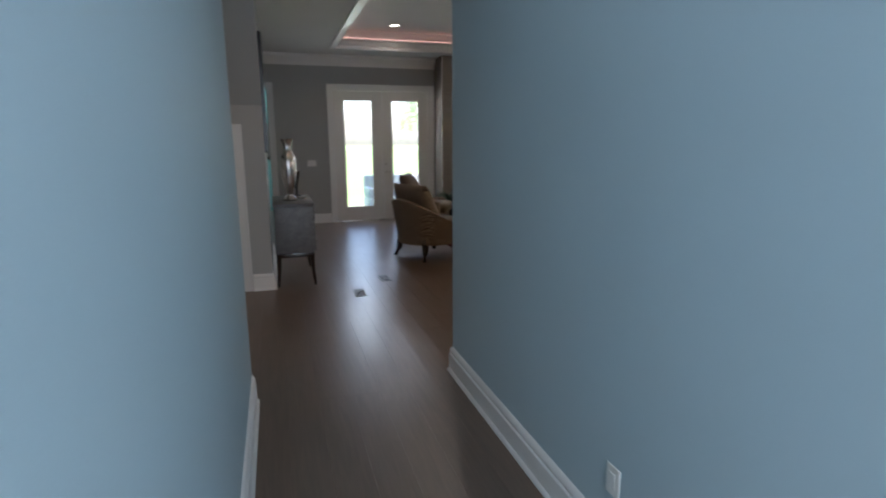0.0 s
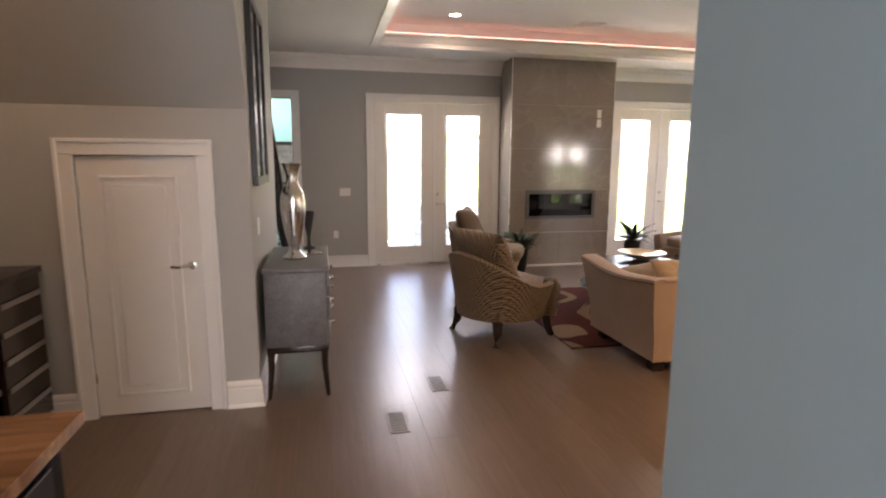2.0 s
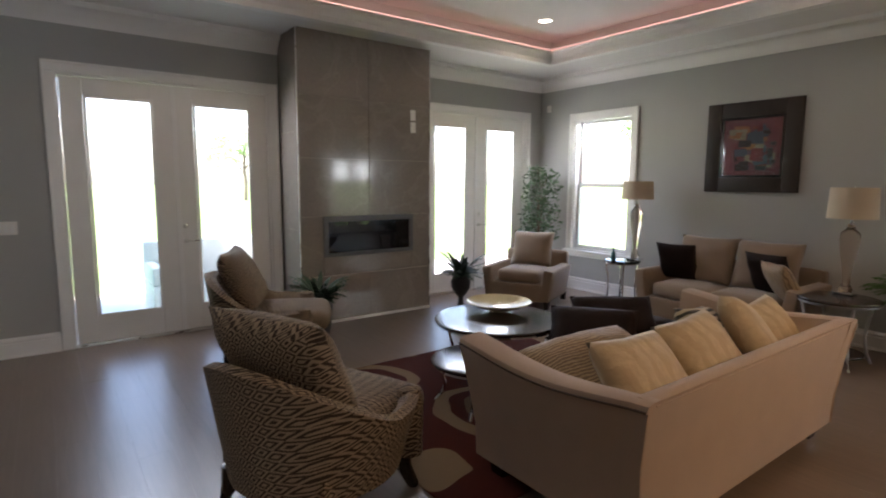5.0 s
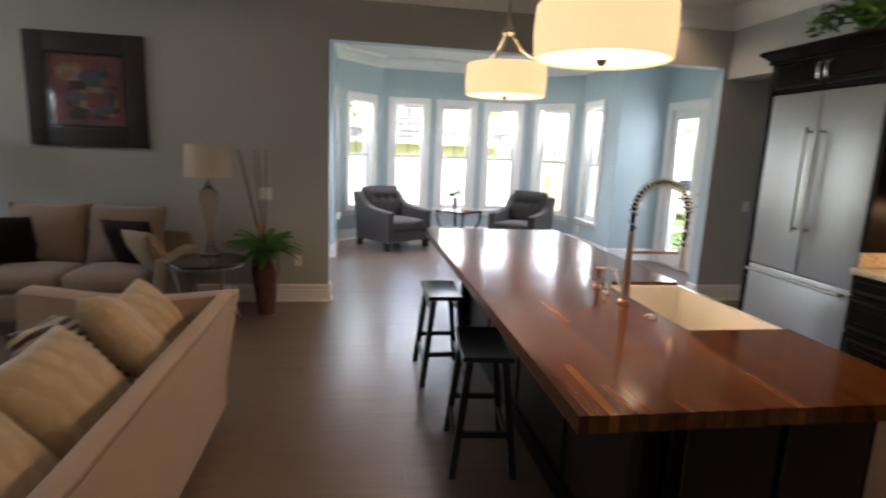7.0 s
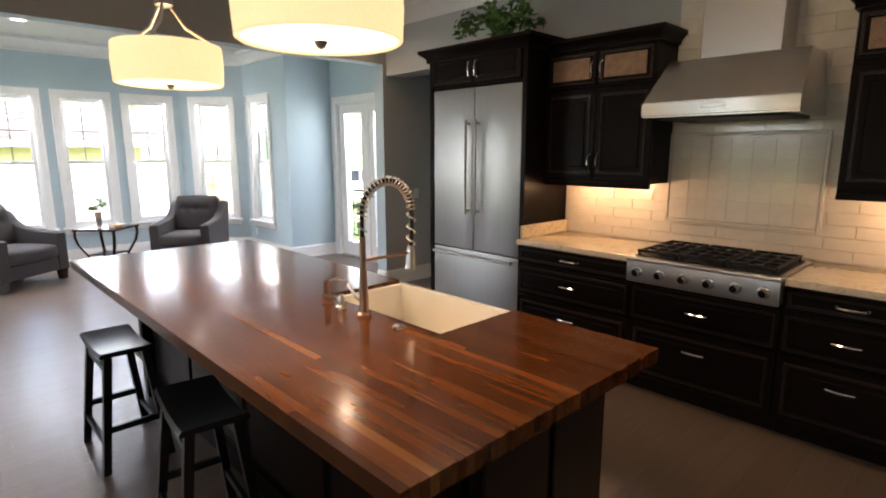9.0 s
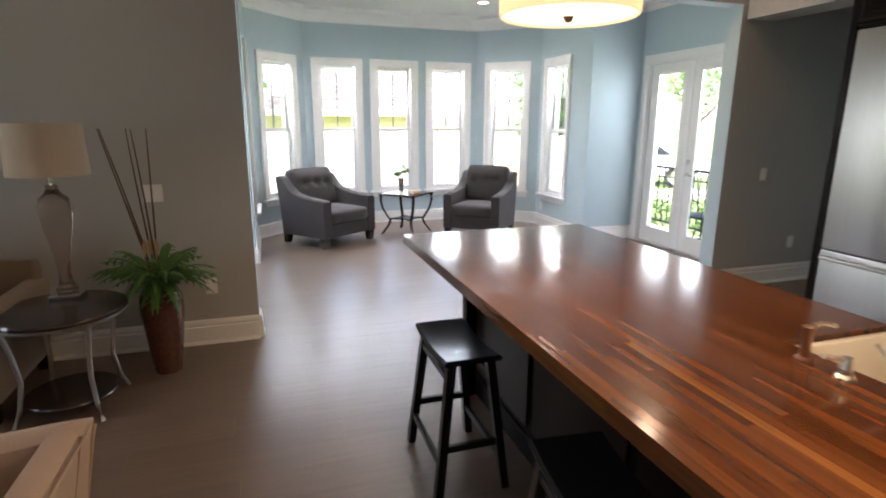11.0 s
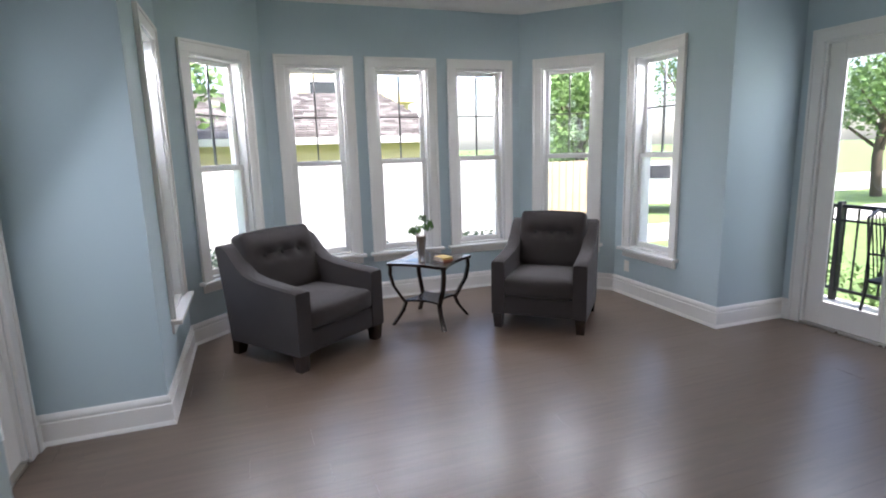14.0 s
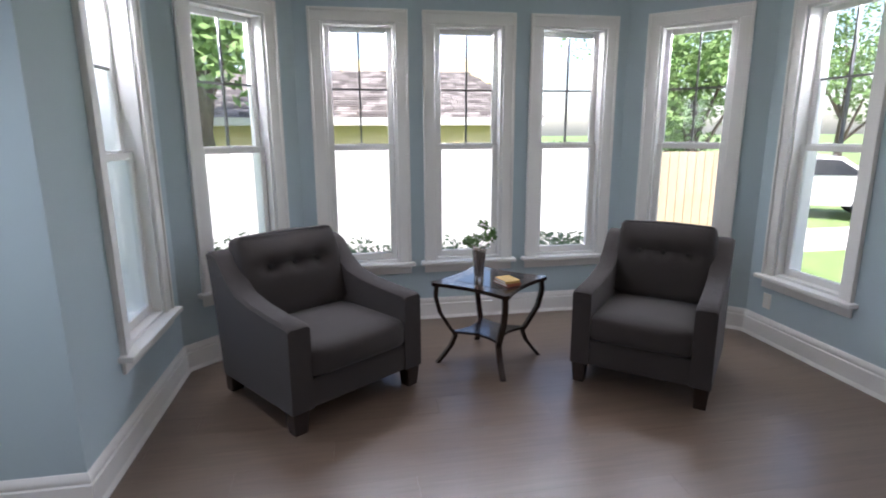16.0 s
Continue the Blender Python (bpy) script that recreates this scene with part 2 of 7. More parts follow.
STEEL = material("brushed_steel", (0.42, 0.41, 0.40), 0.38, 1.0, var=0.05, scale=2, fine=12, bump=0.0, stretch=(14, 14, 0.6))
HOOD_STEEL = material("polished_hood_steel", (0.62, 0.60, 0.57), 0.25, 1.0, var=0.05, scale=2, fine=12, bump=0.0, stretch=(0.6, 14, 14))
COPPER = material("aged_bronze_fitting", (0.42, 0.27, 0.2), 0.3, 1.0, var=0.1, bump=0.0)
BLACK_METAL = material("black_iron", (0.012, 0.012, 0.013), 0.45, 0.6, var=0.1, bump=0.02)
ESPRESSO = material("espresso_cabinet", (0.006, 0.004, 0.0034), 0.34, var=0.3, scale=5, fine=60, bump=0.04, spec=0.1, stretch=(1, 1, 0.15))
ESPRESSO_RUB = material("espresso_rubbed_moulding", (0.016, 0.0105, 0.0085), 0.34, spec=0.3, var=0.3, scale=8, fine=60, bump=0.04)
DARK_WOOD = material("dark_walnut_furniture", (0.020, 0.011, 0.008), 0.25, var=0.3, scale=6, fine=60, bump=0.03, coat=0.3)
BLACK_WOOD = material("black_painted_wood", (0.010, 0.011, 0.013), 0.3, var=0.2, scale=9, fine=120, bump=0.04, coat=0.2)
STRIPS = wood_pieces("oiled_walnut_strips", [(0.0, (0.053, 0.015, 0.004)), (0.5, (0.098, 0.030, 0.0085)), (0.9, (0.13, 0.045, 0.0125)), (0.975, (0.20, 0.078, 0.022)), (1.0, (0.30, 0.137, 0.044))], 0.15, 0, coat=0.1, grain=0.24, bump=0.02)
BLOCK_OAK = wood_pieces("oiled_oak_strips", [(0.0, (0.20, 0.08, 0.03)), (1.0, (0.36, 0.17, 0.07))], 0.25, 0, coat=0.3)
MARBLE = veined("cream_granite", (0.62, 0.52, 0.37), (0.28, 0.19, 0.11), 0.15, scale=6, width=0.03, coat=0.3, amount=0.5)
CHASE_STONE = veined("polished_taupe_marble", (0.27, 0.235, 0.205), (0.42, 0.38, 0.34), 0.09, scale=1.1, width=0.035, coat=0.6, amount=0.2)
SUBWAY = material("cream_glazed_tile", (0.66, 0.60, 0.50), 0.14, var=0.06, scale=4, fine=20, bump=0.0, coat=0.4)
GROUT = material("pale_grout", (0.63, 0.57, 0.47), 0.9)
PORCELAIN = material("white_fireclay", (0.82, 0.78, 0.70), 0.12, var=0.02, bump=0.0, coat=0.5)
BEIGE = material("beige_microfibre", (0.36, 0.255, 0.188), 0.85, var=0.1, scale=5, fine=350, bump=0.12, sheen=0.12)
TAN = material("tan_weave", (0.24, 0.172, 0.12), 0.9, var=0.12, scale=6, fine=300, bump=0.2, sheen=0.3)
CHARCOAL = material("charcoal_tweed", (0.036, 0.029, 0.0275), 0.95, var=0.25, scale=7, fine=420, bump=0.3, sheen=0.12)
CHARCOAL_DEEP = material("charcoal_button", (0.03, 0.028, 0.028), 0.95, var=0.2, fine=400, bump=0.2)
BROWN_SATIN = material("dark_brown_satin", (0.016, 0.009, 0.0075), 0.55, var=0.2, scale=5, fine=30, bump=0.3, spec=0.12)
GOLD_SATIN = striped_fabric("gold_satin_stripe", (0.45, 0.335, 0.205), (0.40, 0.29, 0.17), freq=60, axis=0, soft=0.6, dist=9.0)
ZEBRA = striped_fabric("tan_brown_zigzag", (0.36, 0.25, 0.14), (0.19, 0.12, 0.065), freq=300, axis=1, soft=0.55, dist=5.0)
KEY = key_fabric("tan_diamond_jacquard", (0.30, 0.222, 0.15), (0.055, 0.037, 0.026), 0.058)
RUG = rug_material("burgundy_swirl_rug")
SHADE = material("linen_lampshade", (0.52, 0.43, 0.33), 0.85, var=0.05, fine=300, bump=0.15)
GLOBE = material("lit_amber_glass_shade", (0.9, 0.75, 0.5), 0.5, var=0.05, emit=(1.0, 0.70, 0.35), strength=0.15)
DIFFUSER = material("lit_glass_diffuser", (0.9, 0.85, 0.7), 0.5, var=0.02, emit=(1.0, 0.80, 0.50), strength=0.4)
LAMP_ON = material("lit_downlight", (0.9, 0.9, 0.9), 0.5, var=0.0, emit=(1.0, 0.92, 0.80), strength=2.0)
COVE = material("pink_cove_strip", (0.9, 0.7, 0.65), 0.5, var=0.0, emit=(1.0, 0.54, 0.46), strength=0.2)
MERCURY = material("silver_mercury_glass", (0.72, 0.70, 0.68), 0.16, 1.0, var=0.25, scale=18, fine=60, bump=0.3)
SMOKE_GLASS = material("smoked_crystal", (0.74, 0.64, 0.57), 0.04, 0.0, var=0.05, bump=0.0, trans=0.93)
CLEAR = material("clear_glass", (0.9, 0.93, 0.93), 0.03, 0.0, var=0.0, bump=0.0, trans=0.95)
LEAF = material("fern_leaf", (0.055, 0.14, 0.025), 0.5, var=0.35, scale=12, fine=80, bump=0.05)
LEAF_DARK = material("dark_leaf", (0.020, 0.045, 0.018), 0.5, var=0.35, scale=12, fine=80, bump=0.05)
LEAF_GREY = material("ficus_leaf", (0.07, 0.12, 0.06), 0.5, var=0.35, scale=12, fine=80, bump=0.05)
STEM = material("brown_stem", (0.10, 0.055, 0.03), 0.8, var=0.3, scale=30)
POT_BROWN = material("glazed_brown_ceramic", (0.085, 0.030, 0.018), 0.2, var=0.4, scale=5, fine=40, bump=0.03, coat=0.5)
POT_BLACK = material("black_urn", (0.015, 0.014, 0.014), 0.35, var=0.2)
SOIL = material("dark_moss", (0.03, 0.025, 0.015), 1.0, var=0.4, scale=60)
EMBOSSED = material("embossed_pewter_leather", (0.13, 0.13, 0.135), 0.42, 0.15, var=0.3, scale=14, fine=70, bump=0.25, spec=0.5)
PLASTIC = material("white_plastic", (0.78, 0.76, 0.72), 0.4, var=0.02, bump=0.0)
FIRE_BLACK = material("firebox_black", (0.008, 0.008, 0.009), 0.12, var=0.1, bump=0.0, coat=0.5)
FIRE_GLASS = material("fireplace_glass", (0.006, 0.006, 0.008), 0.03, var=0.05, bump=0.0)
FRAME_DARK = material("dark_brown_picture_frame", (0.030, 0.020, 0.015), 0.45, var=0.3, scale=20, fine=90, bump=0.15)
PEWTER_WOOD = material("grey_washed_slat", (0.20, 0.19, 0.175), 0.5, var=0.2, scale=8, fine=60, bump=0.04)
ZEBRA_SMALL = striped_fabric("black_cream_zebra", (0.45, 0.36, 0.25), (0.02, 0.015, 0.012), freq=150, axis=1, soft=0.5, dist=4.0)


# ---- mesh helpers ----
def box(bm, x0, y0, z0, x1, y1, z1, bevel=0.0, seg=2):
    c = ((x0 + x1) / 2, (y0 + y1) / 2, (z0 + z1) / 2)
    r = bmesh.ops.create_cube(bm, size=1.0, matrix=Matrix.Translation(c) @ Matrix.Diagonal((abs(x1 - x0), abs(y1 - y0), abs(z1 - z0), 1)))
    if bevel:
        edges = list({e for v in r["verts"] for e in v.link_edges})
        bmesh.ops.bevel(bm, geom=edges, offset=bevel, segments=seg, profile=0.6, affect="EDGES")
    return bm


def boxed(*args, **kw):
    return box(bmesh.new(), *args, **kw)


def lathe(profile, seg=24, cap=True):
    bm = bmesh.new()
    rings = []
    for r, z in profile:
        rings.append([bm.verts.new((r * math.cos(2 * math.pi * i / seg), r * math.sin(2 * math.pi * i / seg), z)) for i in range(seg)])
    for a, b in zip(rings, rings[1:]):
        for i in range(seg):
            bm.faces.new((a[i], a[(i + 1) % seg], b[(i + 1) % seg], b[i]))
    if cap:
        bm.faces.new(list(reversed(rings[0])))
        bm.faces.new(rings[-1])
    return bm


def tube(points, radius, seg=8, bm=None, taper=1.0):
    bm = bm or bmesh.new()
    pts = [Vector(p) for p in points]
    rings = []
    for i, p in enumerate(pts):
        d = (pts[min(i + 1, len(pts) - 1)] - pts[max(i - 1, 0)]).normalized()
        up = Vector((0, 0, 1)) if abs(d.z) < 0.95 else Vector((1, 0, 0))
        a = d.cross(up).normalized()
        b = a.cross(d).normalized()
        r = radius * (1 + (taper - 1) * i / max(1, len(pts) - 1))
        rings.append([bm.verts.new(p + r * (math.cos(2 * math.pi * k / seg) * a + math.sin(2 * math.pi * k / seg) * b)) for k in range(seg)])
    for r0, r1 in zip(rings, rings[1:]):
        for k in range(seg):
            bm.faces.new((r0[k], r0[(k + 1) % seg], r1[(k + 1) % seg], r1[k]))
    bm.faces.new(list(reversed(rings[0])))
    bm.faces.new(rings[-1])
    return bm


def leg(bm, top, bottom, half_top, half_bottom):
    """A square, tapered leg between two points."""
    a = [bm.verts.new((top[0] + sx * half_top, top[1] + sy * half_top, top[2])) for sx, sy in ((-1, -1), (1, -1), (1, 1), (-1, 1))]
    b = [bm.verts.new((bottom[0] + sx * half_bottom, bottom[1] + sy * half_bottom, bottom[2])) for sx, sy in ((-1, -1), (1, -1), (1, 1), (-1, 1))]
    bm.faces.new(a)
    bm.faces.new(list(reversed(b)))
    for i in range(4):
        bm.faces.new((b[i], b[(i + 1) % 4], a[(i + 1) % 4], a[i]))
    return bm


def pillow(w, h, d, crown=0.35, n=14):
    """A stuffed cushion lying in its own xy plane, with pinched corners."""
    bm = bmesh.new()
    top, bot = [], []
    for j in range(n + 1):
        rt, rb = [], []
        for i in range(n + 1):
            u, v = 2 * i / n - 1, 2 * j / n - 1
            e = max(0.0, (1 - abs(u) ** 3.0) * (1 - abs(v) ** 3.0)) ** 0.5
            pull = 1 - 0.07 * (1 - abs(u)) * abs(v) ** 4 - 0.07 * (1 - abs(v)) * abs(u) ** 4
            x, y = u * w / 2 * pull, v * h / 2 * pull
            wob = 0.012 * noise.noise((x * 8, y * 8, w * 31)) * min(1.0, e * 2)
            rt.append(bm.verts.new((x, y, d / 2 * e + wob)))
            rb.append(rt[-1] if i in (0, n) or j in (0, n) else bm.verts.new((x, y, -d / 2 * e + wob)))
        top.append(rt)
        bot.append(rb)
    for j in range(n):
        for i in range(n):
            bm.faces.new((top[j][i], top[j][i + 1], top[j + 1][i + 1], top[j + 1][i]))
            bm.faces.new((bot[j][i], bot[j + 1][i], bot[j + 1][i + 1], bot[j][i + 1]))
    return bm


def soft_box(w, d, h, r=0.05, puff=0.02, n=10):
    """An upholstered block: rounded edges and slightly domed faces, its base at z = 0."""
    bm = bmesh.new()
    bmesh.ops.create_cube(bm, size=2.0)
    bmesh.ops.subdivide_edges(bm, edges=bm.edges[:], cuts=n, use_grid_fill=True)
    for v in bm.verts:
        q = [v.co.x * w / 2, v.co.y * d / 2, v.co.z * h / 2]
        half = (w / 2, d / 2, h / 2)
        core = [max(-half[k] + r, min(half[k] - r, q[k])) for k in range(3)]
        off = Vector([q[k] - core[k] for k in range(3)])
        if off.length > 1e-6:
            off = off.normalized() * r
        p = Vector(core) + off
        dome = [(1 - min(1, abs(p[k] / half[k])) ** 2) for k in range(3)]
        for k in range(3):
            if abs(v.co[k]) > 0.999:
                p[k] += math.copysign(puff * dome[(k + 1) % 3] * dome[(k + 2) % 3], p[k])
        v.co = (p.x, p.y, p.z + h / 2)
    return bm


def moved(bm, m):
    bmesh.ops.transform(bm, matrix=m, verts=bm.verts[:])
    return bm


def joined(*bms):
    out = bmesh.new()
    for b in bms:
        me = bpy.data.meshes.new("tmp")
        b.to_mesh(me)
        out.from_mesh(me)
        bpy.data.meshes.remove(me)
        b.free()
    return out


def finish(bm, name, mats, smooth=False):
    bmesh.ops.recalc_face_normals(bm, faces=bm.faces[:])
    me = bpy.data.meshes.new(name)
    bm.to_mesh(me)
    bm.free()
    for m in mats if isinstance(mats, (list, tuple)) else (mats,):
        me.materials.append(m)
    if smooth:
        me.shade_smooth()
        if smooth != "all":
            me.set_sharp_from_angle(angle=radians(40))
    return me


def part(name, bm, mat, parent, label="", smooth=True):
    ob = new(name, finish(bm, name, mat, smooth))
    ob.parent = parent
    if label:
        tagged(ob, label=label)
    return ob


def thing(name, m, label, category, group="", kind=""):
    ob = new(name)
    ob.empty_display_size = 0.1
    ob.matrix_basis = m
    return tagged(ob, label, category, group, kind)


def solid(name, bm, mat, label, category, group="", kind="", m=None, smooth=True):
    ob = new(name, finish(bm, name, mat, smooth))
    if m is not None:
        ob.matrix_basis = m
    return tagged(ob, label, category, group, kind)


def structure(name, bm, mat, label, category="structure", smooth=False):
    return solid(name, bm, mat, label, category, kind="structure", smooth=smooth)


def sweep(poly, profile, closed=False):
    """A moulding along a line on plan; profile points are (distance to the left of the line, height)."""
    bm = bmesh.new()
    pts = [Vector(p) for p in poly]
    n = len(pts)
    rows = []
    for i, p in enumerate(pts):
        prev = pts[(i - 1) % n] if closed or i > 0 else None
        nxt = pts[(i + 1) % n] if closed or i < n - 1 else None
        d0 = (p - prev).normalized() if prev is not None else None
        d1 = (nxt - p).normalized() if nxt is not None else None
        d0, d1 = d0 or d1, d1 or d0
        n0, n1 = Vector((-d0.y, d0.x)), Vector((-d1.y, d1.x))
        mit = (n0 + n1) / max(0.2, 1 + n0.dot(n1))
        rows.append([bm.verts.new((p.x + mit.x * o, p.y + mit.y * o, z)) for o, z in profile])
    k = len(profile)
    for a, b in list(zip(rows, rows[1:])) + ([(rows[-1], rows[0])] if closed else []):
        for j in range(k):
            bm.faces.new((a[j], b[j], b[(j + 1) % k], a[(j + 1) % k]))
    if not closed:
        bm.faces.new(rows[0])
        bm.faces.new(list(reversed(rows[-1])))
    return bm


BASE_PROFILE = [(0.0, 0.0), (0.034, 0.0), (0.033, 0.010), (0.021, 0.024), (0.021, 0.124), (0.013, 0.130), (0.018, 0.142), (0.017, 0.152), (0.009, 0.170), (0.0, 0.176)]
CEIL = 3.10
CROWN_PROFILE = [(0.0, CEIL - 0.19), (0.014, CEIL - 0.19), (0.016, CEIL - 0.15), (0.035, CEIL - 0.12), (0.06, CEIL - 0.085), (0.085, CEIL - 0.055), (0.11, CEIL - 0.045), (0.115, CEIL - 0.012), (0.125, CEIL - 0.012), (0.125, CEIL), (0.0, CEIL)]


def frame_at(p0, p1):
    d = Vector((p1[0] - p0[0], p1[1] - p0[1]))
    return Matrix.Translation((p0[0], p0[1], 0)) @ Matrix.Rotation(math.atan2(d.y, d.x), 4, "Z"), d.length


def wall(name, p0, p1, thick, mats, label, openings=(), z0=0.0, z1=CEIL, reveal=0):
    """A wall whose room face runs from p0 to p1, its thickness to the right of that way. mats: room side, far side. Openings: (from, to, sill, head)."""
    m, length = frame_at(p0, p1)
    bm = bmesh.new()
    s = 0.0
    for a, b, lo, hi in sorted(openings):
        if a > s:
            box(bm, s, -thick, z0, a, 0, z1)
        if lo > z0:
            box(bm, a, -thick, z0, b, 0, lo)
        if hi < z1:
            box(bm, a, -thick, hi, b, 0, z1)
        s = b
    if s < length:
        box(bm, s, -thick, z0, length, 0, z1)
    bm.normal_update()
    for f in bm.faces:
        f.material_index = 1 if f.normal.y < -0.5 else (reveal if f.normal.y < 0.5 else 0)
    moved(bm, m)
    return structure(name, bm, list(mats), label, "wall")


def casing(parent, mirrored, width, z0, z1, w=0.095, sill=False, y=0.0, mat=None, deep=0.02):
    """White casing round an opening centred on x = 0, standing out from y = 0 towards +y."""
    mat = mat or TRIM
    h = width / 2
    prof = lambda bm, x0, za, x1, zb: (box(bm, x0, y, za, x1, y + deep, zb, 0.003, 1))  # noqa: E731
    for sx in (-1, 1):
        a, b = sorted((sx * h, sx * (h + w)))
        bm = prof(bmesh.new(), a, z0, b, z1)
        o = sx * (h + w)
        box(bm, min(o, o - sx * 0.022), y + deep, z0, max(o, o - sx * 0.022), y + deep + 0.012, z1 + w - 0.0, 0.003, 1)
        part("casing_side", bm, mat, parent)
    bm = prof(bmesh.new(), -h - w, z1, h + w, z1 + w)
    box(bm, -h - w + 0.022, y + deep, z1 + w - 0.024, h + w - 0.022, y + deep + 0.012, z1 + w, 0.003, 1)
    part("casing_head", bm, mat, parent)
    if sill:
        part("window_sill", boxed(-h - w - 0.03, y - 0.02, z0 - 0.03, h + w + 0.03, y + 0.07, z0, 0.006), mat, parent)
        part("apron", boxed(-h - w, y, z0 - 0.10, h + w, y + 0.018, z0 - 0.031, 0.004, 1), mat, parent)


def sky_fill_strip(parent, width, z, thick, watts, tall=0.07, dip=0.9):
    """An added area lamp under an opening's head, standing in for sky light."""
    if not watts:
        return
    m = parent.matrix_basis @ look((0, -thick + 0.04, z), (0, -thick + 0.04 + 1.0, z - dip))
    d = bpy.data.lights.new("sky_fill_strip", "AREA")
    d.shape, d.size, d.size_y, d.energy, d.color = "RECTANGLE", width, tall, watts, (0.88, 0.95, 1.0)
    new("sky_fill_strip", d).matrix_world = m


def sash_window(name, x, y, turn, width=0.55, z0=0.50, z1=2.345, label="", muntins=True, thick=0.2):
    """A double-hung window. Its room side looks along local +y."""
    w = thing(name, pose(x, y, 0, 0, 0, turn), label or "white double-hung window with a four-light upper sash", "window", kind="structure")
    casing(w, False, width, z0, z1, sill=True)
    h = width / 2
    for sx in (-1, 1):
        part("jamb", boxed(min(sx * h, sx * (h - 0.018)), -thick, z0, max(sx * h, sx * (h - 0.018)), 0.0, z1), TRIM, w)
    part("head_jamb", boxed(-h, -thick, z1 - 0.018, h, 0, z1), TRIM, w)
    part("sill_jamb", boxed(-h, -thick, z0, h, 0, z0 + 0.018), TRIM, w)
    mid = (z0 + z1) / 2
    for nm, a, b, yy in (("lower_sash", z0 + 0.018, mid + 0.02, -0.055), ("upper_sash", mid - 0.02, z1 - 0.018, -0.095)):
        g = h - 0.02
        bm = bmesh.new()
        st, rl = 0.042, 0.05
        box(bm, -g, yy - 0.032, a, -g + st, yy, b, 0.004, 1)
        box(bm, g - st, yy - 0.032, a, g, yy, b, 0.004, 1)
        box(bm, -g + st, yy - 0.032, a, g - st, yy, a + rl, 0.004, 1)
        box(bm, -g + st, yy - 0.032, b - 0.04, g - st, yy, b, 0.004, 1)
        s = part(nm, bm, TRIM, w)
        pane = part("pane", boxed(-g + st, yy - 0.02, a + rl, g - st, yy - 0.014, b - 0.04), GLASS, s, smooth=False)
        pane.visible_shadow = False
        if muntins and nm == "upper_sash":
            if muntins != "bar":
                part("muntin", boxed(-0.007, yy - 0.028, a + rl, 0.007, yy - 0.006, b - 0.04), MUNTIN, s, smooth=False)
            mz = (a + rl + b - 0.04) / 2
            part("muntin", boxed(-g + st, yy - 0.027, mz - 0.007, g - st, yy - 0.007, mz + 0.007), MUNTIN, s, smooth=False)
    sky_fill_strip(w, width - 0.06, z1 - 0.03, thick, STRIP * width / 0.55)
    part("sash_lock", boxed(-0.03, -0.055, mid + 0.02, 0.03, -0.02, mid + 0.035, 0.004), TRIM, w)
    return w


def lever(parent, x, y, z, side=1):
    bm = moved(lathe([(0.001, 0.0), (0.026, 0.0), (0.026, 0.008), (0.011, 0.012), (0.010, 0.045), (0.001, 0.045)], 14, cap=False), pose(x, y, z, -90, 0, 0))
    tube([(x, y + 0.04, z), (x + side * 0.03, y + 0.048, z + 0.002), (x + side * 0.07, y + 0.05, z - 0.004), (x + side * 0.115, y + 0.047, z)], 0.0085, 8, bm)
    return part("door_handle", bm, NICKEL, parent, "brushed nickel lever")


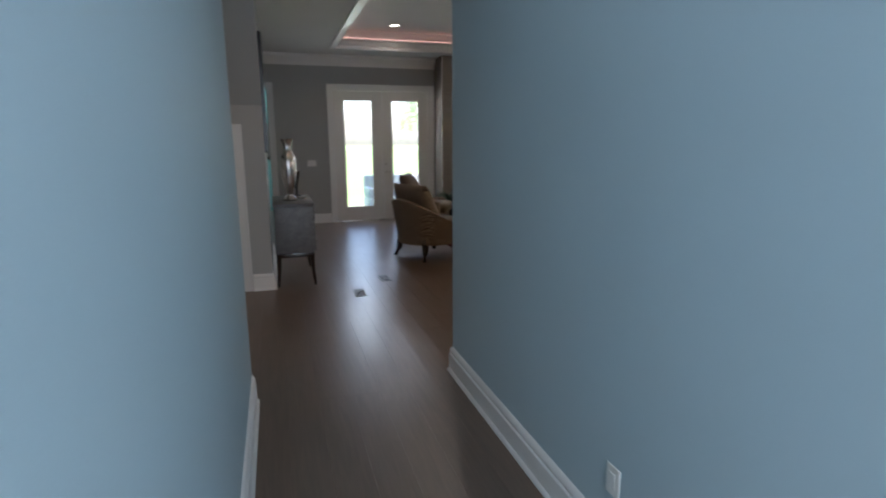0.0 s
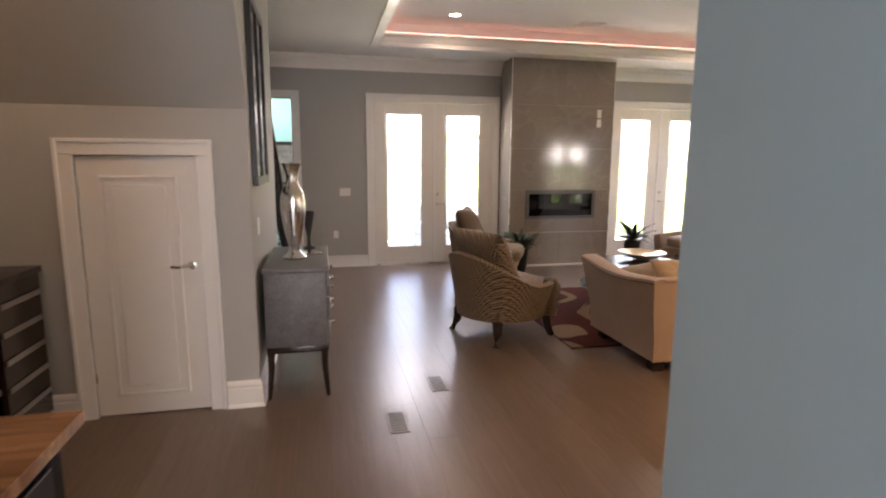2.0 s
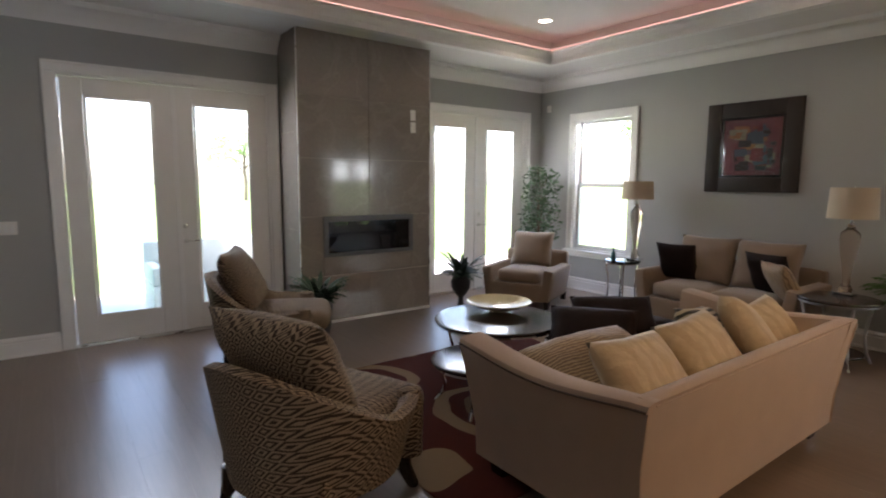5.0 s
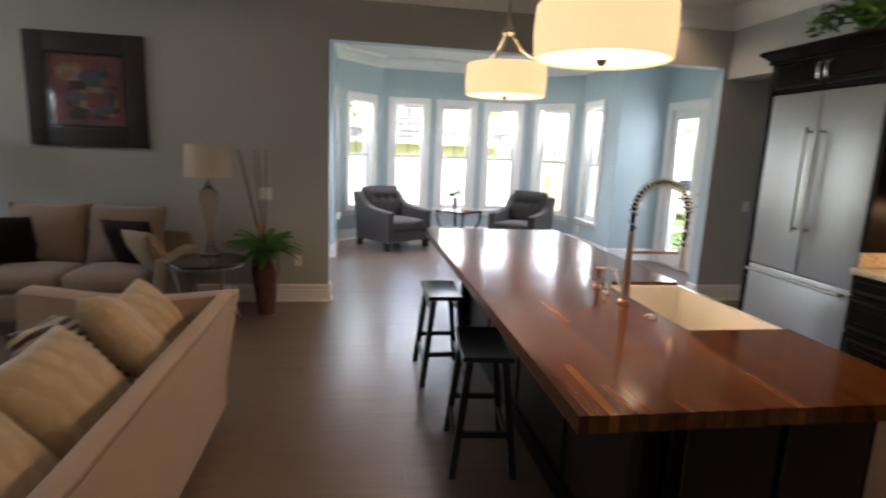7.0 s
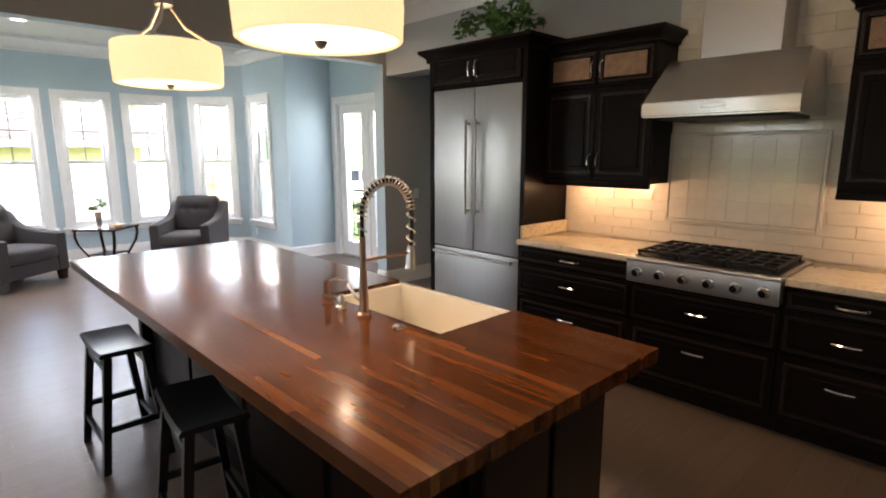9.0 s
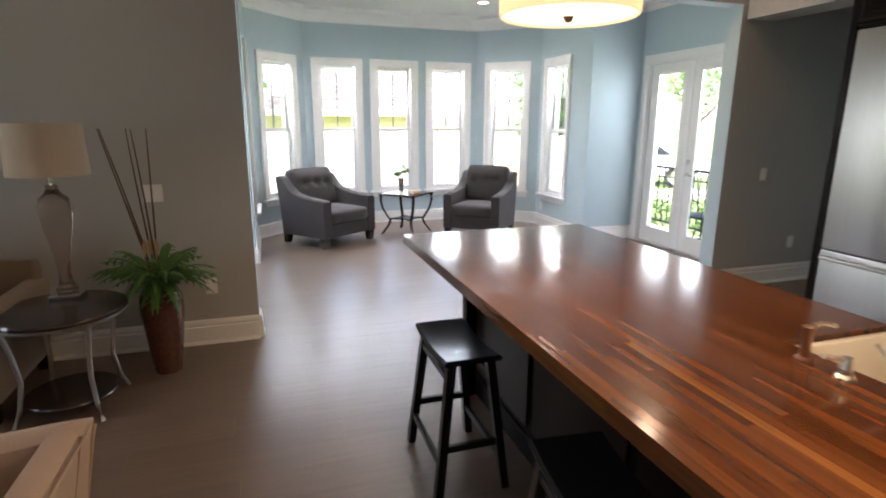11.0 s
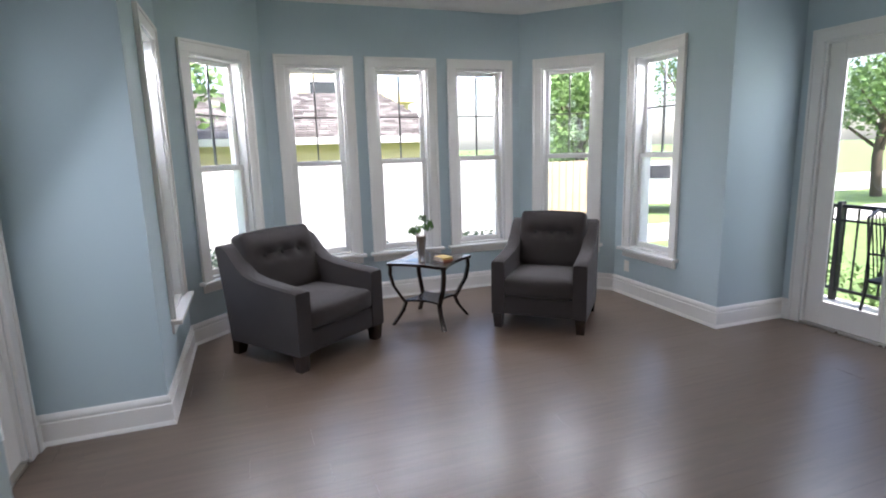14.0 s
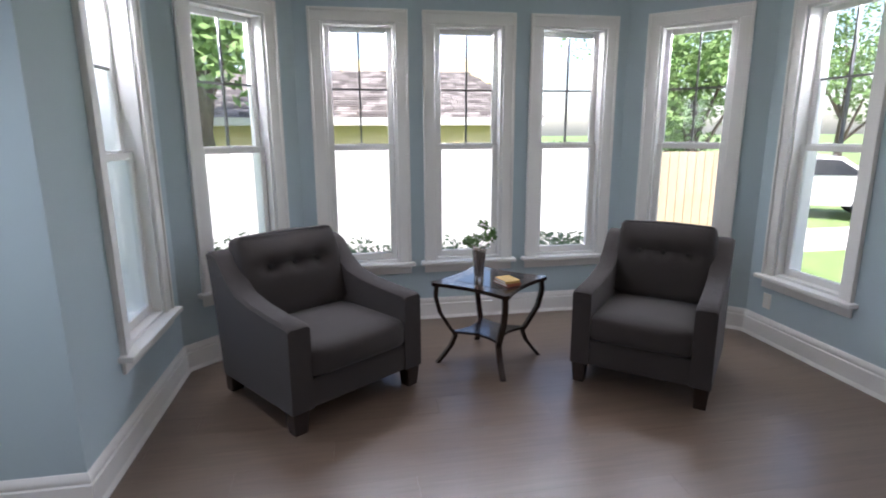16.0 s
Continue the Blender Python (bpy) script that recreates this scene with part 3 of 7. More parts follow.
def french_doors(name, x, y, turn, label, half=0.94, head=2.50, thick=0.2, gl=0.28, gz=(0.27, 2.32), light=None):
    """A pair of glazed doors in a cased opening. The room side looks along local +y."""
    d = thing(name, pose(x, y, 0, 0, 0, turn), label, "door", kind="structure")
    casing(d, False, 2 * half, 0, head)
    for sx in (-1, 1):
        part("jamb", boxed(min(sx * half, sx * (half - 0.02)), -thick, 0, max(sx * half, sx * (half - 0.02)), 0, head), TRIM, d)
    part("head_jamb", boxed(-half, -thick, head - 0.02, half, 0, head), TRIM, d)
    part("threshold", boxed(-half, -thick, 0.0, half, 0.01, 0.022, 0.004), NICKEL, d)
    tall = 0.26 if light is None else 0.5
    sky_fill_strip(d, 2 * half - 0.1, gz[1] - tall / 2, thick, STRIP_N if light is None else light, tall, 0.9 if light is None else 0.2)
    part("astragal", boxed(-0.022, -0.0195, 0.03, 0.022, -0.008, head - 0.03, 0.003, 1), TRIM, d)
    lw = half - 0.022
    for sx in (-1, 1):
        c = sx * (lw / 2 + 0.001)
        bm = bmesh.new()
        y0, y1 = -0.065, -0.02
        box(bm, c - lw / 2 + 0.003, y0, 0.025, c - gl - 0.001, y1, head - 0.025, 0.003, 1)
        box(bm, c + gl + 0.001, y0, 0.025, c + lw / 2 - 0.003, y1, head - 0.025, 0.003, 1)
        box(bm, c - gl, y0, 0.025, c + gl, y1, gz[0], 0.003, 1)
        box(bm, c - gl, y0, gz[1], c + gl, y1, head - 0.025, 0.003, 1)
        for a, b, e, f in ((c - gl, gz[0], c - gl + 0.025, gz[1]), (c + gl - 0.025, gz[0], c + gl, gz[1]), (c - gl + 0.025, gz[0], c + gl - 0.025, gz[0] + 0.025), (c - gl + 0.025, gz[1] - 0.025, c + gl - 0.025, gz[1])):
            box(bm, a, y1 - 0.006, b, e, y1 + 0.008, f, 0.003, 1)
        leaf = part("door_leaf", bm, DOOR, d)
        p = part("pane", boxed(c - gl + 0.002, -0.046, gz[0] + 0.002, c + gl - 0.002, -0.040, gz[1] - 0.002), GLASS, leaf, smooth=False)
        p.visible_shadow = False
        for hz in (0.3, 1.0, 1.7, 2.3):
            part("hinge", boxed(sx * (lw + 0.012) - 0.008, -0.022, hz, sx * (lw + 0.012) + 0.008, -0.008, hz + 0.10, 0.003, 1), NICKEL, leaf)
        if sx == -1:
            hx = -0.06
            lever(leaf, hx, y1, 0.95, -1)
            part("deadbolt", moved(lathe([(0.001, 0), (0.027, 0), (0.027, 0.012), (0.012, 0.016), (0.011, 0.03), (0.001, 0.03)], 14, cap=False), pose(hx, y1, 1.10, -90, 0, 0)), NICKEL, leaf)
    return d


# ---- rooms ----
E_WALL, N_WALL, K_WALL = 7.50, 10.90, 1.50
OP0, OP1, OP_TOP = 1.55, 5.65, 2.54
F1, F2 = 2.325, 6.22
WT = 0.16
PY = 0.1

# the long east wall: grey towards the sitting room, blue towards the bay
wall("wall_east", (E_WALL, PY), (E_WALL, N_WALL), WT, (WALL_GREY, WALL_BLUE), "grey painted wall with a wide opening", [(OP0 - PY, OP1 - PY, 0, OP_TOP), (9.27 - PY, 10.21 - PY, 0.585, 2.45)], reveal=1)
wall("wall_north", (E_WALL, N_WALL), (-2.4, N_WALL), 0.2, (WALL_GREY, WALL_GREY), "grey painted wall with two pairs of glazed doors", [(E_WALL - F2 - 0.94, E_WALL - F2 + 0.94, 0, 2.5), (E_WALL - F1 - 0.94, E_WALL - F1 + 0.94, 0, 2.5), (E_WALL - 0.24, E_WALL + 0.68, 0, 2.5)])
wall("wall_kitchen", (1.52, K_WALL), (6.42, K_WALL), 0.3, (WALL_GREY, WALL_GREY), "grey kitchen wall behind the cabinets")
structure("passage_header", boxed(6.42, K_WALL - 0.3, 2.42, E_WALL - 0.002, K_WALL, CEIL), WALL_GREY, "grey header over a passage", "wall")
wall("passage_wall_west", (6.42, K_WALL - 0.3), (6.42, PY), 0.12, (WALL_BLUE, WALL_BLUE), "pale wall of a side passage")
wall("passage_wall_end", (6.3, PY), (E_WALL + WT, PY), 0.12, (WALL_BLUE, WALL_BLUE), "pale end wall of a side passage")
# entry hall
hall_left = structure("hall_wall_west", boxed(-0.09, -1.3, 0, 0.08, 3.56, CEIL), WALL_BLUE, "pale blue entry hall wall", "wall")
hall_right = structure("hall_wall_east", boxed(1.365, -1.3, 0, 1.52, 3.62, CEIL), WALL_BLUE, "pale blue entry hall wall", "wall")
structure("hall_wall_south", boxed(0.08, -1.3, 0, 1.365, -1.18, CEIL), WALL_BLUE, "pale blue wall behind the entry", "wall")
# bar recess and stair
wall("bar_wall_south", (-2.4, 3.36), (-0.092, 3.36), 0.12, (WALL_GREY, WALL_GREY), "grey wall behind the bar cabinet")
wall("wall_west", (-2.4, N_WALL), (-2.4, 3.36), 0.12, (WALL_GREY, WALL_GREY), "grey side wall")
UD0, UD1, UDH = -0.76, -0.10, 1.62
wall("understair_wall", (0.2, 6.18), (-2.4, 6.18), 0.12, (WALL_GREY, WALL_GREY), "grey wall under the stair with a small door", [(0.2 - UD1, 0.2 - UD0, 0, UDH)], z1=1.9)
_bm = bmesh.new()
_sof = [(-2.4, 6.30, 1.87), (0.2, 6.30, 1.87), (0.2, 5.45, CEIL), (-2.4, 5.45, CEIL)]
_v = [_bm.verts.new(p) for p in _sof] + [_bm.verts.new((x, 6.30, CEIL)) for x in (-2.4, 0.2)]
_bm.faces.new((_v[0], _v[1], _v[2], _v[3]))
_bm.faces.new((_v[4], _v[5], _v[1], _v[0]))
_bm.faces.new((_v[3], _v[2], _v[5], _v[4]))
_bm.faces.new((_v[1], _v[5], _v[2]))
_bm.faces.new((_v[0], _v[3], _v[4]))
structure("stair_soffit", _bm, WALL_GREY, "sloping grey underside of the stair", "soffit")
structure("stair_wall", boxed(0.08, 6.302, 0, 0.2, 7.95, CEIL), WALL_GREY, "grey wall beside the stair", "wall")

# bay room
BX0, BX1, BX2 = 9.74, 11.10, 11.85
BY0, BY1 = 1.56, 5.70
CY0, CY1 = 2.30, 4.95
NY0, NY1 = 0.82, 6.35
F3 = 8.83
NX = E_WALL + WT
wall("bay_wall_south", (NX, NY0), (BX0, NY0), 0.2, (WALL_BLUE, WALL_BLUE), "pale blue wall with glazed doors", [(F3 - 0.735 - NX, F3 + 0.735 - NX, 0, 2.28)])
wall("bay_return_south", (BX0, NY0 - 0.2), (BX0, BY0), 0.2, (WALL_BLUE, WALL_BLUE), "short pale blue return wall")
wall("bay_side_south", (BX0 + 0.2, BY0), (BX1, BY0), 0.2, (WALL_BLUE, WALL_BLUE), "pale blue bay wall with a window", [(10.59 - 0.275 - BX0 - 0.2, 10.59 + 0.275 - BX0 - 0.2, 0.50, 2.345)])
DIAG = math.hypot(BX2 - BX1, CY0 - BY0)
wall("bay_diagonal_south", (BX1, BY0), (BX2, CY0), 0.2, (WALL_BLUE, WALL_BLUE), "angled pale blue bay wall with a window", [(DIAG / 2 - 0.275, DIAG / 2 + 0.275, 0.50, 2.345)])
WC = (2.765, 3.625, 4.475)
wall("bay_wall_east", (BX2, CY0), (BX2, CY1), 0.2, (WALL_BLUE, WALL_BLUE), "pale blue bay wall with three windows", [(c - 0.275 - CY0, c + 0.275 - CY0, 0.50, 2.345) for c in WC])
wall("bay_diagonal_north", (BX2, CY1), (BX1, BY1), 0.2, (WALL_BLUE, WALL_BLUE), "angled pale blue bay wall with a window", [(DIAG / 2 - 0.275, DIAG / 2 + 0.275, 0.50, 2.345)])
wall("bay_side_north", (BX1, BY1), (BX0 + 0.2, BY1), 0.2, (WALL_BLUE, WALL_BLUE), "pale blue bay wall with a window", [(BX1 - 10.55 - 0.275, BX1 - 10.55 + 0.275, 0.50, 2.345)])
wall("bay_return_north", (BX0, BY1), (BX0, NY1 + 0.2), 0.2, (WALL_BLUE, WALL_BLUE), "short pale blue return wall")
wall("bay_wall_north", (BX0, NY1), (NX, NY1), 0.2, (WALL_BLUE, WALL_BLUE), "pale blue wall with glazed doors", [(BX0 - F3 - 0.735, BX0 - F3 + 0.735, 0, 2.22)])
for _p in ((BX2, CY0), (BX2, CY1), (BX1, BY0), (BX1, BY1)):
    _s = -1 if _p[1] < 3.6 else 1
    structure("bay_corner_post", moved(lathe([(0.085, 0), (0.085, CEIL)], 12), pose(_p[0] + 0.10, _p[1] + _s * 0.09, 0)), WALL_BLUE, "rounded wall corner of the bay", "wall")

# ceilings: the sitting room has a raised tray
TX0, TX1, TY0, TY1, TZ = 1.39, 6.68, 6.25, 9.97, 3.40
_bm = bmesh.new()
for a in ((-2.5, -1.4, TX0, N_WALL + 0.2), (TX1, PY - 0.12, E_WALL + 0.05, N_WALL + 0.2), (TX0, 1.0, TX1, TY0), (6.3, PY - 0.12, TX1, 1.0), (TX0, TY1, TX1, N_WALL + 0.2)):
    box(_bm, a[0], a[1], CEIL, a[2], a[3], CEIL + 0.1)
box(_bm, TX0 - 0.3, TY0 - 0.3, TZ, TX1 + 0.3, TY1 + 0.3, TZ + 0.1)
for a in ((TX0 - 0.2, TY0 - 0.2, TX0 - 0.12, TY1 + 0.2), (TX1 + 0.12, TY0 - 0.2, TX1 + 0.2, TY1 + 0.2), (TX0 - 0.2, TY0 - 0.2, TX1 + 0.2, TY0 - 0.12), (TX0 - 0.2, TY1 + 0.12, TX1 + 0.2, TY1 + 0.2)):
    box(_bm, a[0], a[1], CEIL + 0.1, a[2], a[3], TZ)
structure("ceiling", _bm, CEILING, "white ceiling with a raised tray", "ceiling")
_tray = [(TX0, TY0), (TX1, TY0), (TX1, TY1), (TX0, TY1)]
structure("tray_trim", sweep(_tray, [(0.004, CEIL - 0.02), (-0.10, CEIL - 0.02), (-0.10, CEIL - 0.004), (-0.012, CEIL - 0.004), (-0.012, CEIL + 0.14), (0.05, CEIL + 0.14), (0.05, CEIL + 0.115), (0.03, CEIL + 0.09), (0.014, CEIL + 0.05), (0.004, CEIL + 0.03)], closed=True), TRIM, "stepped white moulding round the tray", "trim", smooth=False)
structure("cove_strip", sweep(_tray, [(0.0, CEIL + 0.143), (0.035, CEIL + 0.143), (0.035, CEIL + 0.155), (0.0, CEIL + 0.155)], closed=True), COVE, "pink glowing light strip in the tray", "light strip")
structure("ceiling_bay", boxed(E_WALL + 0.05, 0.55, CEIL, BX2 + 0.3, 6.7, CEIL + 0.1), CEILING, "white ceiling of the bay room", "ceiling")

# mouldings
_living = [(E_WALL, PY), (E_WALL, N_WALL), (5.03, N_WALL)]
structure("crown_moulding", sweep(_living, CROWN_PROFILE), TRIM, "white crown moulding", "trim", smooth=True)
structure("crown_moulding", sweep([(3.38, N_WALL), (-2.4, N_WALL)], CROWN_PROFILE), TRIM, "white crown moulding", "trim", smooth=True)
structure("crown_moulding", sweep([(2.6, K_WALL), (E_WALL, K_WALL)], CROWN_PROFILE), TRIM, "white crown moulding over the kitchen wall", "trim", smooth=True)
_bay = [(NX, NY0), (BX0, NY0), (BX0, BY0), (BX1, BY0), (BX2, CY0), (BX2, CY1), (BX1, BY1), (BX0, BY1), (BX0, NY1), (NX, NY1)]
structure("crown_moulding", sweep(_bay, CROWN_PROFILE, closed=True), TRIM, "white crown moulding round the bay room", "trim", smooth=True)
for _run in (
    [(E_WALL, OP1), (E_WALL, N_WALL), (F2 + 1.04, N_WALL)], [(F2 - 1.04, N_WALL), (5.04, N_WALL)], [(F1 - 1.04, N_WALL), (0.345, N_WALL)],
    [(E_WALL, PY), (E_WALL, OP0)], [(6.42, 1.2), (6.42, PY)],
    [(0.08, 3.56), (0.08, -1.18)], [(1.365, -1.18), (1.365, 3.62), (1.52, 3.62)], [(0.08, 3.56), (-0.09, 3.56)][::-1],
    [(0.2, 7.95), (0.2, 6.18), (UD1 + 0.1, 6.18)], [(UD0 - 0.1, 6.18), (-2.4, 6.18)],
    [(NX, OP1), (NX - WT, OP1)], [(NX - WT, OP0), (NX, OP0)], [(NX, OP0), (NX, NY0)], [(NX, OP1), (NX, NY1)][::-1],
    [(F3 + 0.832, NY0), (BX0, NY0), (BX0, BY0), (BX1, BY0), (BX2, CY0), (BX2, CY1), (BX1, BY1), (BX0, BY1), (BX0, NY1), (F3 + 0.832, NY1)],
):
    structure("baseboard", sweep(_run, BASE_PROFILE), TRIM, "tall white baseboard", "baseboard", smooth=True)

french_doors("door_1", F1, N_WALL, 180, "pair of white glazed doors with nickel levers")
french_doors("door_2", F2, N_WALL, 180, "pair of white glazed doors beside the fireplace")
french_doors("door_3", F3, NY0, 0, "pair of white glazed doors to the patio", light=STRIP_S, half=0.735, head=2.28, gz=(0.20, 2.15), gl=0.235)
french_doors("door_4", F3, NY1, 180, "pair of white glazed doors", light=3.0, half=0.735, head=2.22, gz=(0.20, 2.10), gl=0.235)
sash_window("window_1", E_WALL, 9.74, 90, 0.94, 0.585, 2.45, "white double-hung window of the sitting room", muntins="bar", thick=WT)
sash_window("window_2", 10.55, BY1, 180)
_mid = ((BX1 + BX2) / 2, (BY1 + CY1) / 2)
sash_window("window_3", _mid[0], _mid[1], 135)
for _i, _c in enumerate(WC[::-1]):
    sash_window("window_%d" % (4 + _i), BX2, _c, 90)
sash_window("window_7", (BX1 + BX2) / 2, (BY0 + CY0) / 2, 45)
sash_window("window_8", 10.59, BY0, 0)


# ---- outdoors ----
GRASS = material("lawn", (0.17, 0.26, 0.085), 0.95, var=0.4, scale=3, fine=120, bump=0.6)
CONCRETE = material("pale_concrete", (0.60, 0.58, 0.54), 0.9, var=0.12, scale=2, fine=60)
VINYL = material("white_vinyl_fence", (0.58, 0.585, 0.57), 0.5, var=0.06)
CEDAR = material("new_cedar_boards", (0.40, 0.31, 0.215), 0.8, var=0.2, scale=4, fine=50, bump=0.1, stretch=(1, 1, 0.15))
YELLOW = material("yellow_stucco", (0.62, 0.53, 0.32), 0.9, var=0.06)
SHINGLE = material("grey_brown_shingle", (0.14, 0.12, 0.11), 0.95, var=0.6, scale=7, fine=30, bump=0.4)
BARK = material("oak_bark", (0.10, 0.08, 0.06), 0.95, var=0.3, scale=14, bump=0.5)
TREE_LEAF = material("tree_leaf", (0.155, 0.265, 0.085), 0.6, var=0.45, scale=5, fine=40, bump=0.0)
CAR_WHITE = material("white_car_paint", (0.78, 0.79, 0.80), 0.2, var=0.02, bump=0.0, coat=0.8)
CAR_GLASS = material("dark_car_glass", (0.03, 0.035, 0.04), 0.05, var=0.0, bump=0.0)
RUBBER = material("black_rubber", (0.012, 0.012, 0.012), 0.8)
MULCH = material("mulch_bed", (0.09, 0.065, 0.05), 1.0, var=0.5, scale=20, fine=90, bump=0.5)
GZ = -0.45
_g = bmesh.new()
box(_g, -300, -300, GZ - 0.5, 300, 300, GZ)
structure("ground", _g, GRASS, "green lawn round the house", "ground")
structure("patio", boxed(7.0, -0.27, GZ, 11.6, 0.61, -0.03), CONCRETE, "pale concrete patio by the glazed doors", "pavement")
structure("terrace", boxed(-1.5, 11.12, GZ, 12.0, 14.0, -0.06), CONCRETE, "pale concrete terrace behind the house", "pavement")
structure("driveway", boxed(15.2, -30, GZ, 17.0, -1.6, GZ + 0.02), CONCRETE, "pale concrete drive", "road")
structure("road", boxed(20.5, -60, GZ, 27.0, -9.5, GZ + 0.015), CONCRETE, "sunlit pale road", "road")
structure("planting_bed", boxed(13.3, 0.5, GZ, 14.6, 9.5, GZ + 0.05), MULCH, "mulched planting bed along the fence", "ground")


def fence_run(name, p0, p1, h, mat, label, board, gap, post=False):
    m, ln = frame_at(p0, p1)
    f = thing(name, m @ Matrix.Translation((0, 0, GZ)), label, "fence")
    n = max(1, int(ln / (board + gap)))
    me = finish(boxed(0.0, -0.012, 0.05, board, 0.012, h, 0.004, 1), "board", mat)
    for i in range(n):
        o = new("board", me)
        o.parent, o.location = f, (i * (board + gap), 0, 0)
    part("rail", boxed(0, 0.013, h - 0.22, ln, 0.05, h - 0.12), mat, f)
    part("rail", boxed(0, 0.013, 0.2, ln, 0.05, 0.3), mat, f)
    if post:
        for i in range(int(ln / 2.4) + 1):
            part("post", boxed(i * 2.4 - 0.06, -0.06, 0, i * 2.4 + 0.06, 0.06, h + 0.05, 0.008, 1), mat, f)
    return f


fence_run("vinyl_fence", (14.7, 14.0), (14.7, 0.75), 1.80, VINYL, "tall white vinyl privacy fence", 0.28, 0.004, True)
fence_run("wooden_fence", (14.75, 0.7), (14.75, -1.75), 1.70, CEDAR, "new tan cedar board fence", 0.135, 0.006)

house = thing("neighbour_house", pose(20.0, 0, GZ), "low yellow house with a grey shingle roof", "house")
part("wall", boxed(0.5, 0.6, 0, 8.0, 14.0, 2.35), YELLOW, house)
_bm = bmesh.new()
_q = [(0.0, 0.0, 2.30), (0.0, 14.6, 2.30), (4.2, 14.0, 3.75), (4.2, 1.0, 3.75), (8.4, 0.0, 2.3), (8.4, 14.6, 2.3)]
_v = [_bm.verts.new(p) for p in _q]
for f in ((0, 1, 2, 3), (3, 2, 5, 4), (0, 3, 4), (1, 5, 2), (0, 4, 5, 1)):
    _bm.faces.new([_v[i] for i in f])
part("roof", _bm, SHINGLE, house, "weathered grey-brown shingles", smooth=False)
SHINGLE_TABS = wood_pieces("weathered_shingle_tabs", [(0.0, (0.085, 0.075, 0.07)), (0.5, (0.16, 0.145, 0.135)), (1.0, (0.27, 0.25, 0.235))], 0.95, 1, spec=0.2)
_rng, _vs, _fs = random.Random(17), [], []
_run, _nrm = Vector((4.2, 0, 1.45)).normalized(), Vector((-1.45, 0, 4.2)).normalized()
for _i in range(22):
    _s0, _f = _i * 0.2, _i / 22
    _yy = 1.0 * _f + 0.05 - _rng.random() * 0.15
    while _yy < 14.5 - 0.6 * _f:
        _w = _rng.uniform(0.2, 0.36)
        _d = _s0 - _rng.random() * 0.03
        _k = len(_vs)
        for _o in (0.0, -0.03):
            for _a, _b, _h in ((_d, _yy, 0.05), (_d, _yy + _w - 0.012, 0.05), (_d + 0.26, _yy + _w - 0.012, 0.036), (_d + 0.26, _yy, 0.036)):
                _vs.append(Vector((0, _b, 2.30)) + _run * _a + _nrm * (_h + _o))
        _fs += [tuple(_k + q for q in f) for f in ((0, 1, 2, 3), (7, 6, 5, 4), (0, 4, 5, 1), (1, 5, 6, 2), (3, 7, 4, 0))]
        _yy += _w
_me = bpy.data.meshes.new("shingles")
_me.from_pydata(_vs, [], _fs)
_me.materials.append(SHINGLE_TABS)
_ob = new("shingles", _me)
_ob.parent = house
tagged(_ob, "weathered grey-brown roof shingles", kind="stuff")
part("fascia", boxed(-0.06, 0.0, 2.16, 0.02, 14.6, 2.33), VINYL, house)
house2 = thing("gabled_house", pose(36, -3.5, GZ), "far yellow house with a gable window", "house")
part("wall", boxed(0, 0, 0, 8, 9, 4.6), YELLOW, house2)
_bm = bmesh.new()
_v = [_bm.verts.new(p) for p in ((-0.3, -0.4, 4.5), (-0.3, 9.4, 4.5), (-0.3, 4.5, 7.0), (8, -0.4, 4.5), (8, 9.4, 4.5), (8, 4.5, 7.0))]
for f in ((0, 1, 2), (3, 5, 4), (0, 2, 5, 3), (1, 4, 5, 2), (0, 3, 4, 1)):
    _bm.faces.new([_v[i] for i in f])
part("gable", _bm, YELLOW, house2, smooth=False)
_w = part("window", boxed(-0.36, 3.5, 4.75, -0.29, 5.5, 5.6, 0.02, 1), VINYL, house2)
part("pane", boxed(-0.375, 3.65, 4.85, -0.361, 5.35, 5.5), CAR_GLASS, _w)


def leaf_cluster(bm, c, r, n, size, rng, flat=0.8):
    for _ in range(n):
        while True:
            p = Vector((rng.uniform(-1, 1), rng.uniform(-1, 1), rng.uniform(-1, 1)))
            if 0.25 < p.length < 1:
                break
        p = Vector(c) + Vector((p.x * r, p.y * r, p.z * r * flat))
        a = Vector((rng.uniform(-1, 1), rng.uniform(-1, 1), rng.uniform(-0.6, 0.6))).normalized()
        b = a.cross(Vector((rng.uniform(-1, 1), rng.uniform(-1, 1), rng.uniform(-1, 1)))).normalized()
        s = size * rng.uniform(0.6, 1.3)
        q = [p - a * s, p + b * s * 0.45 - a * s * 0.1, p + a * s, p - b * s * 0.45 - a * s * 0.1]
        bm.faces.new([bm.verts.new(v) for v in q])


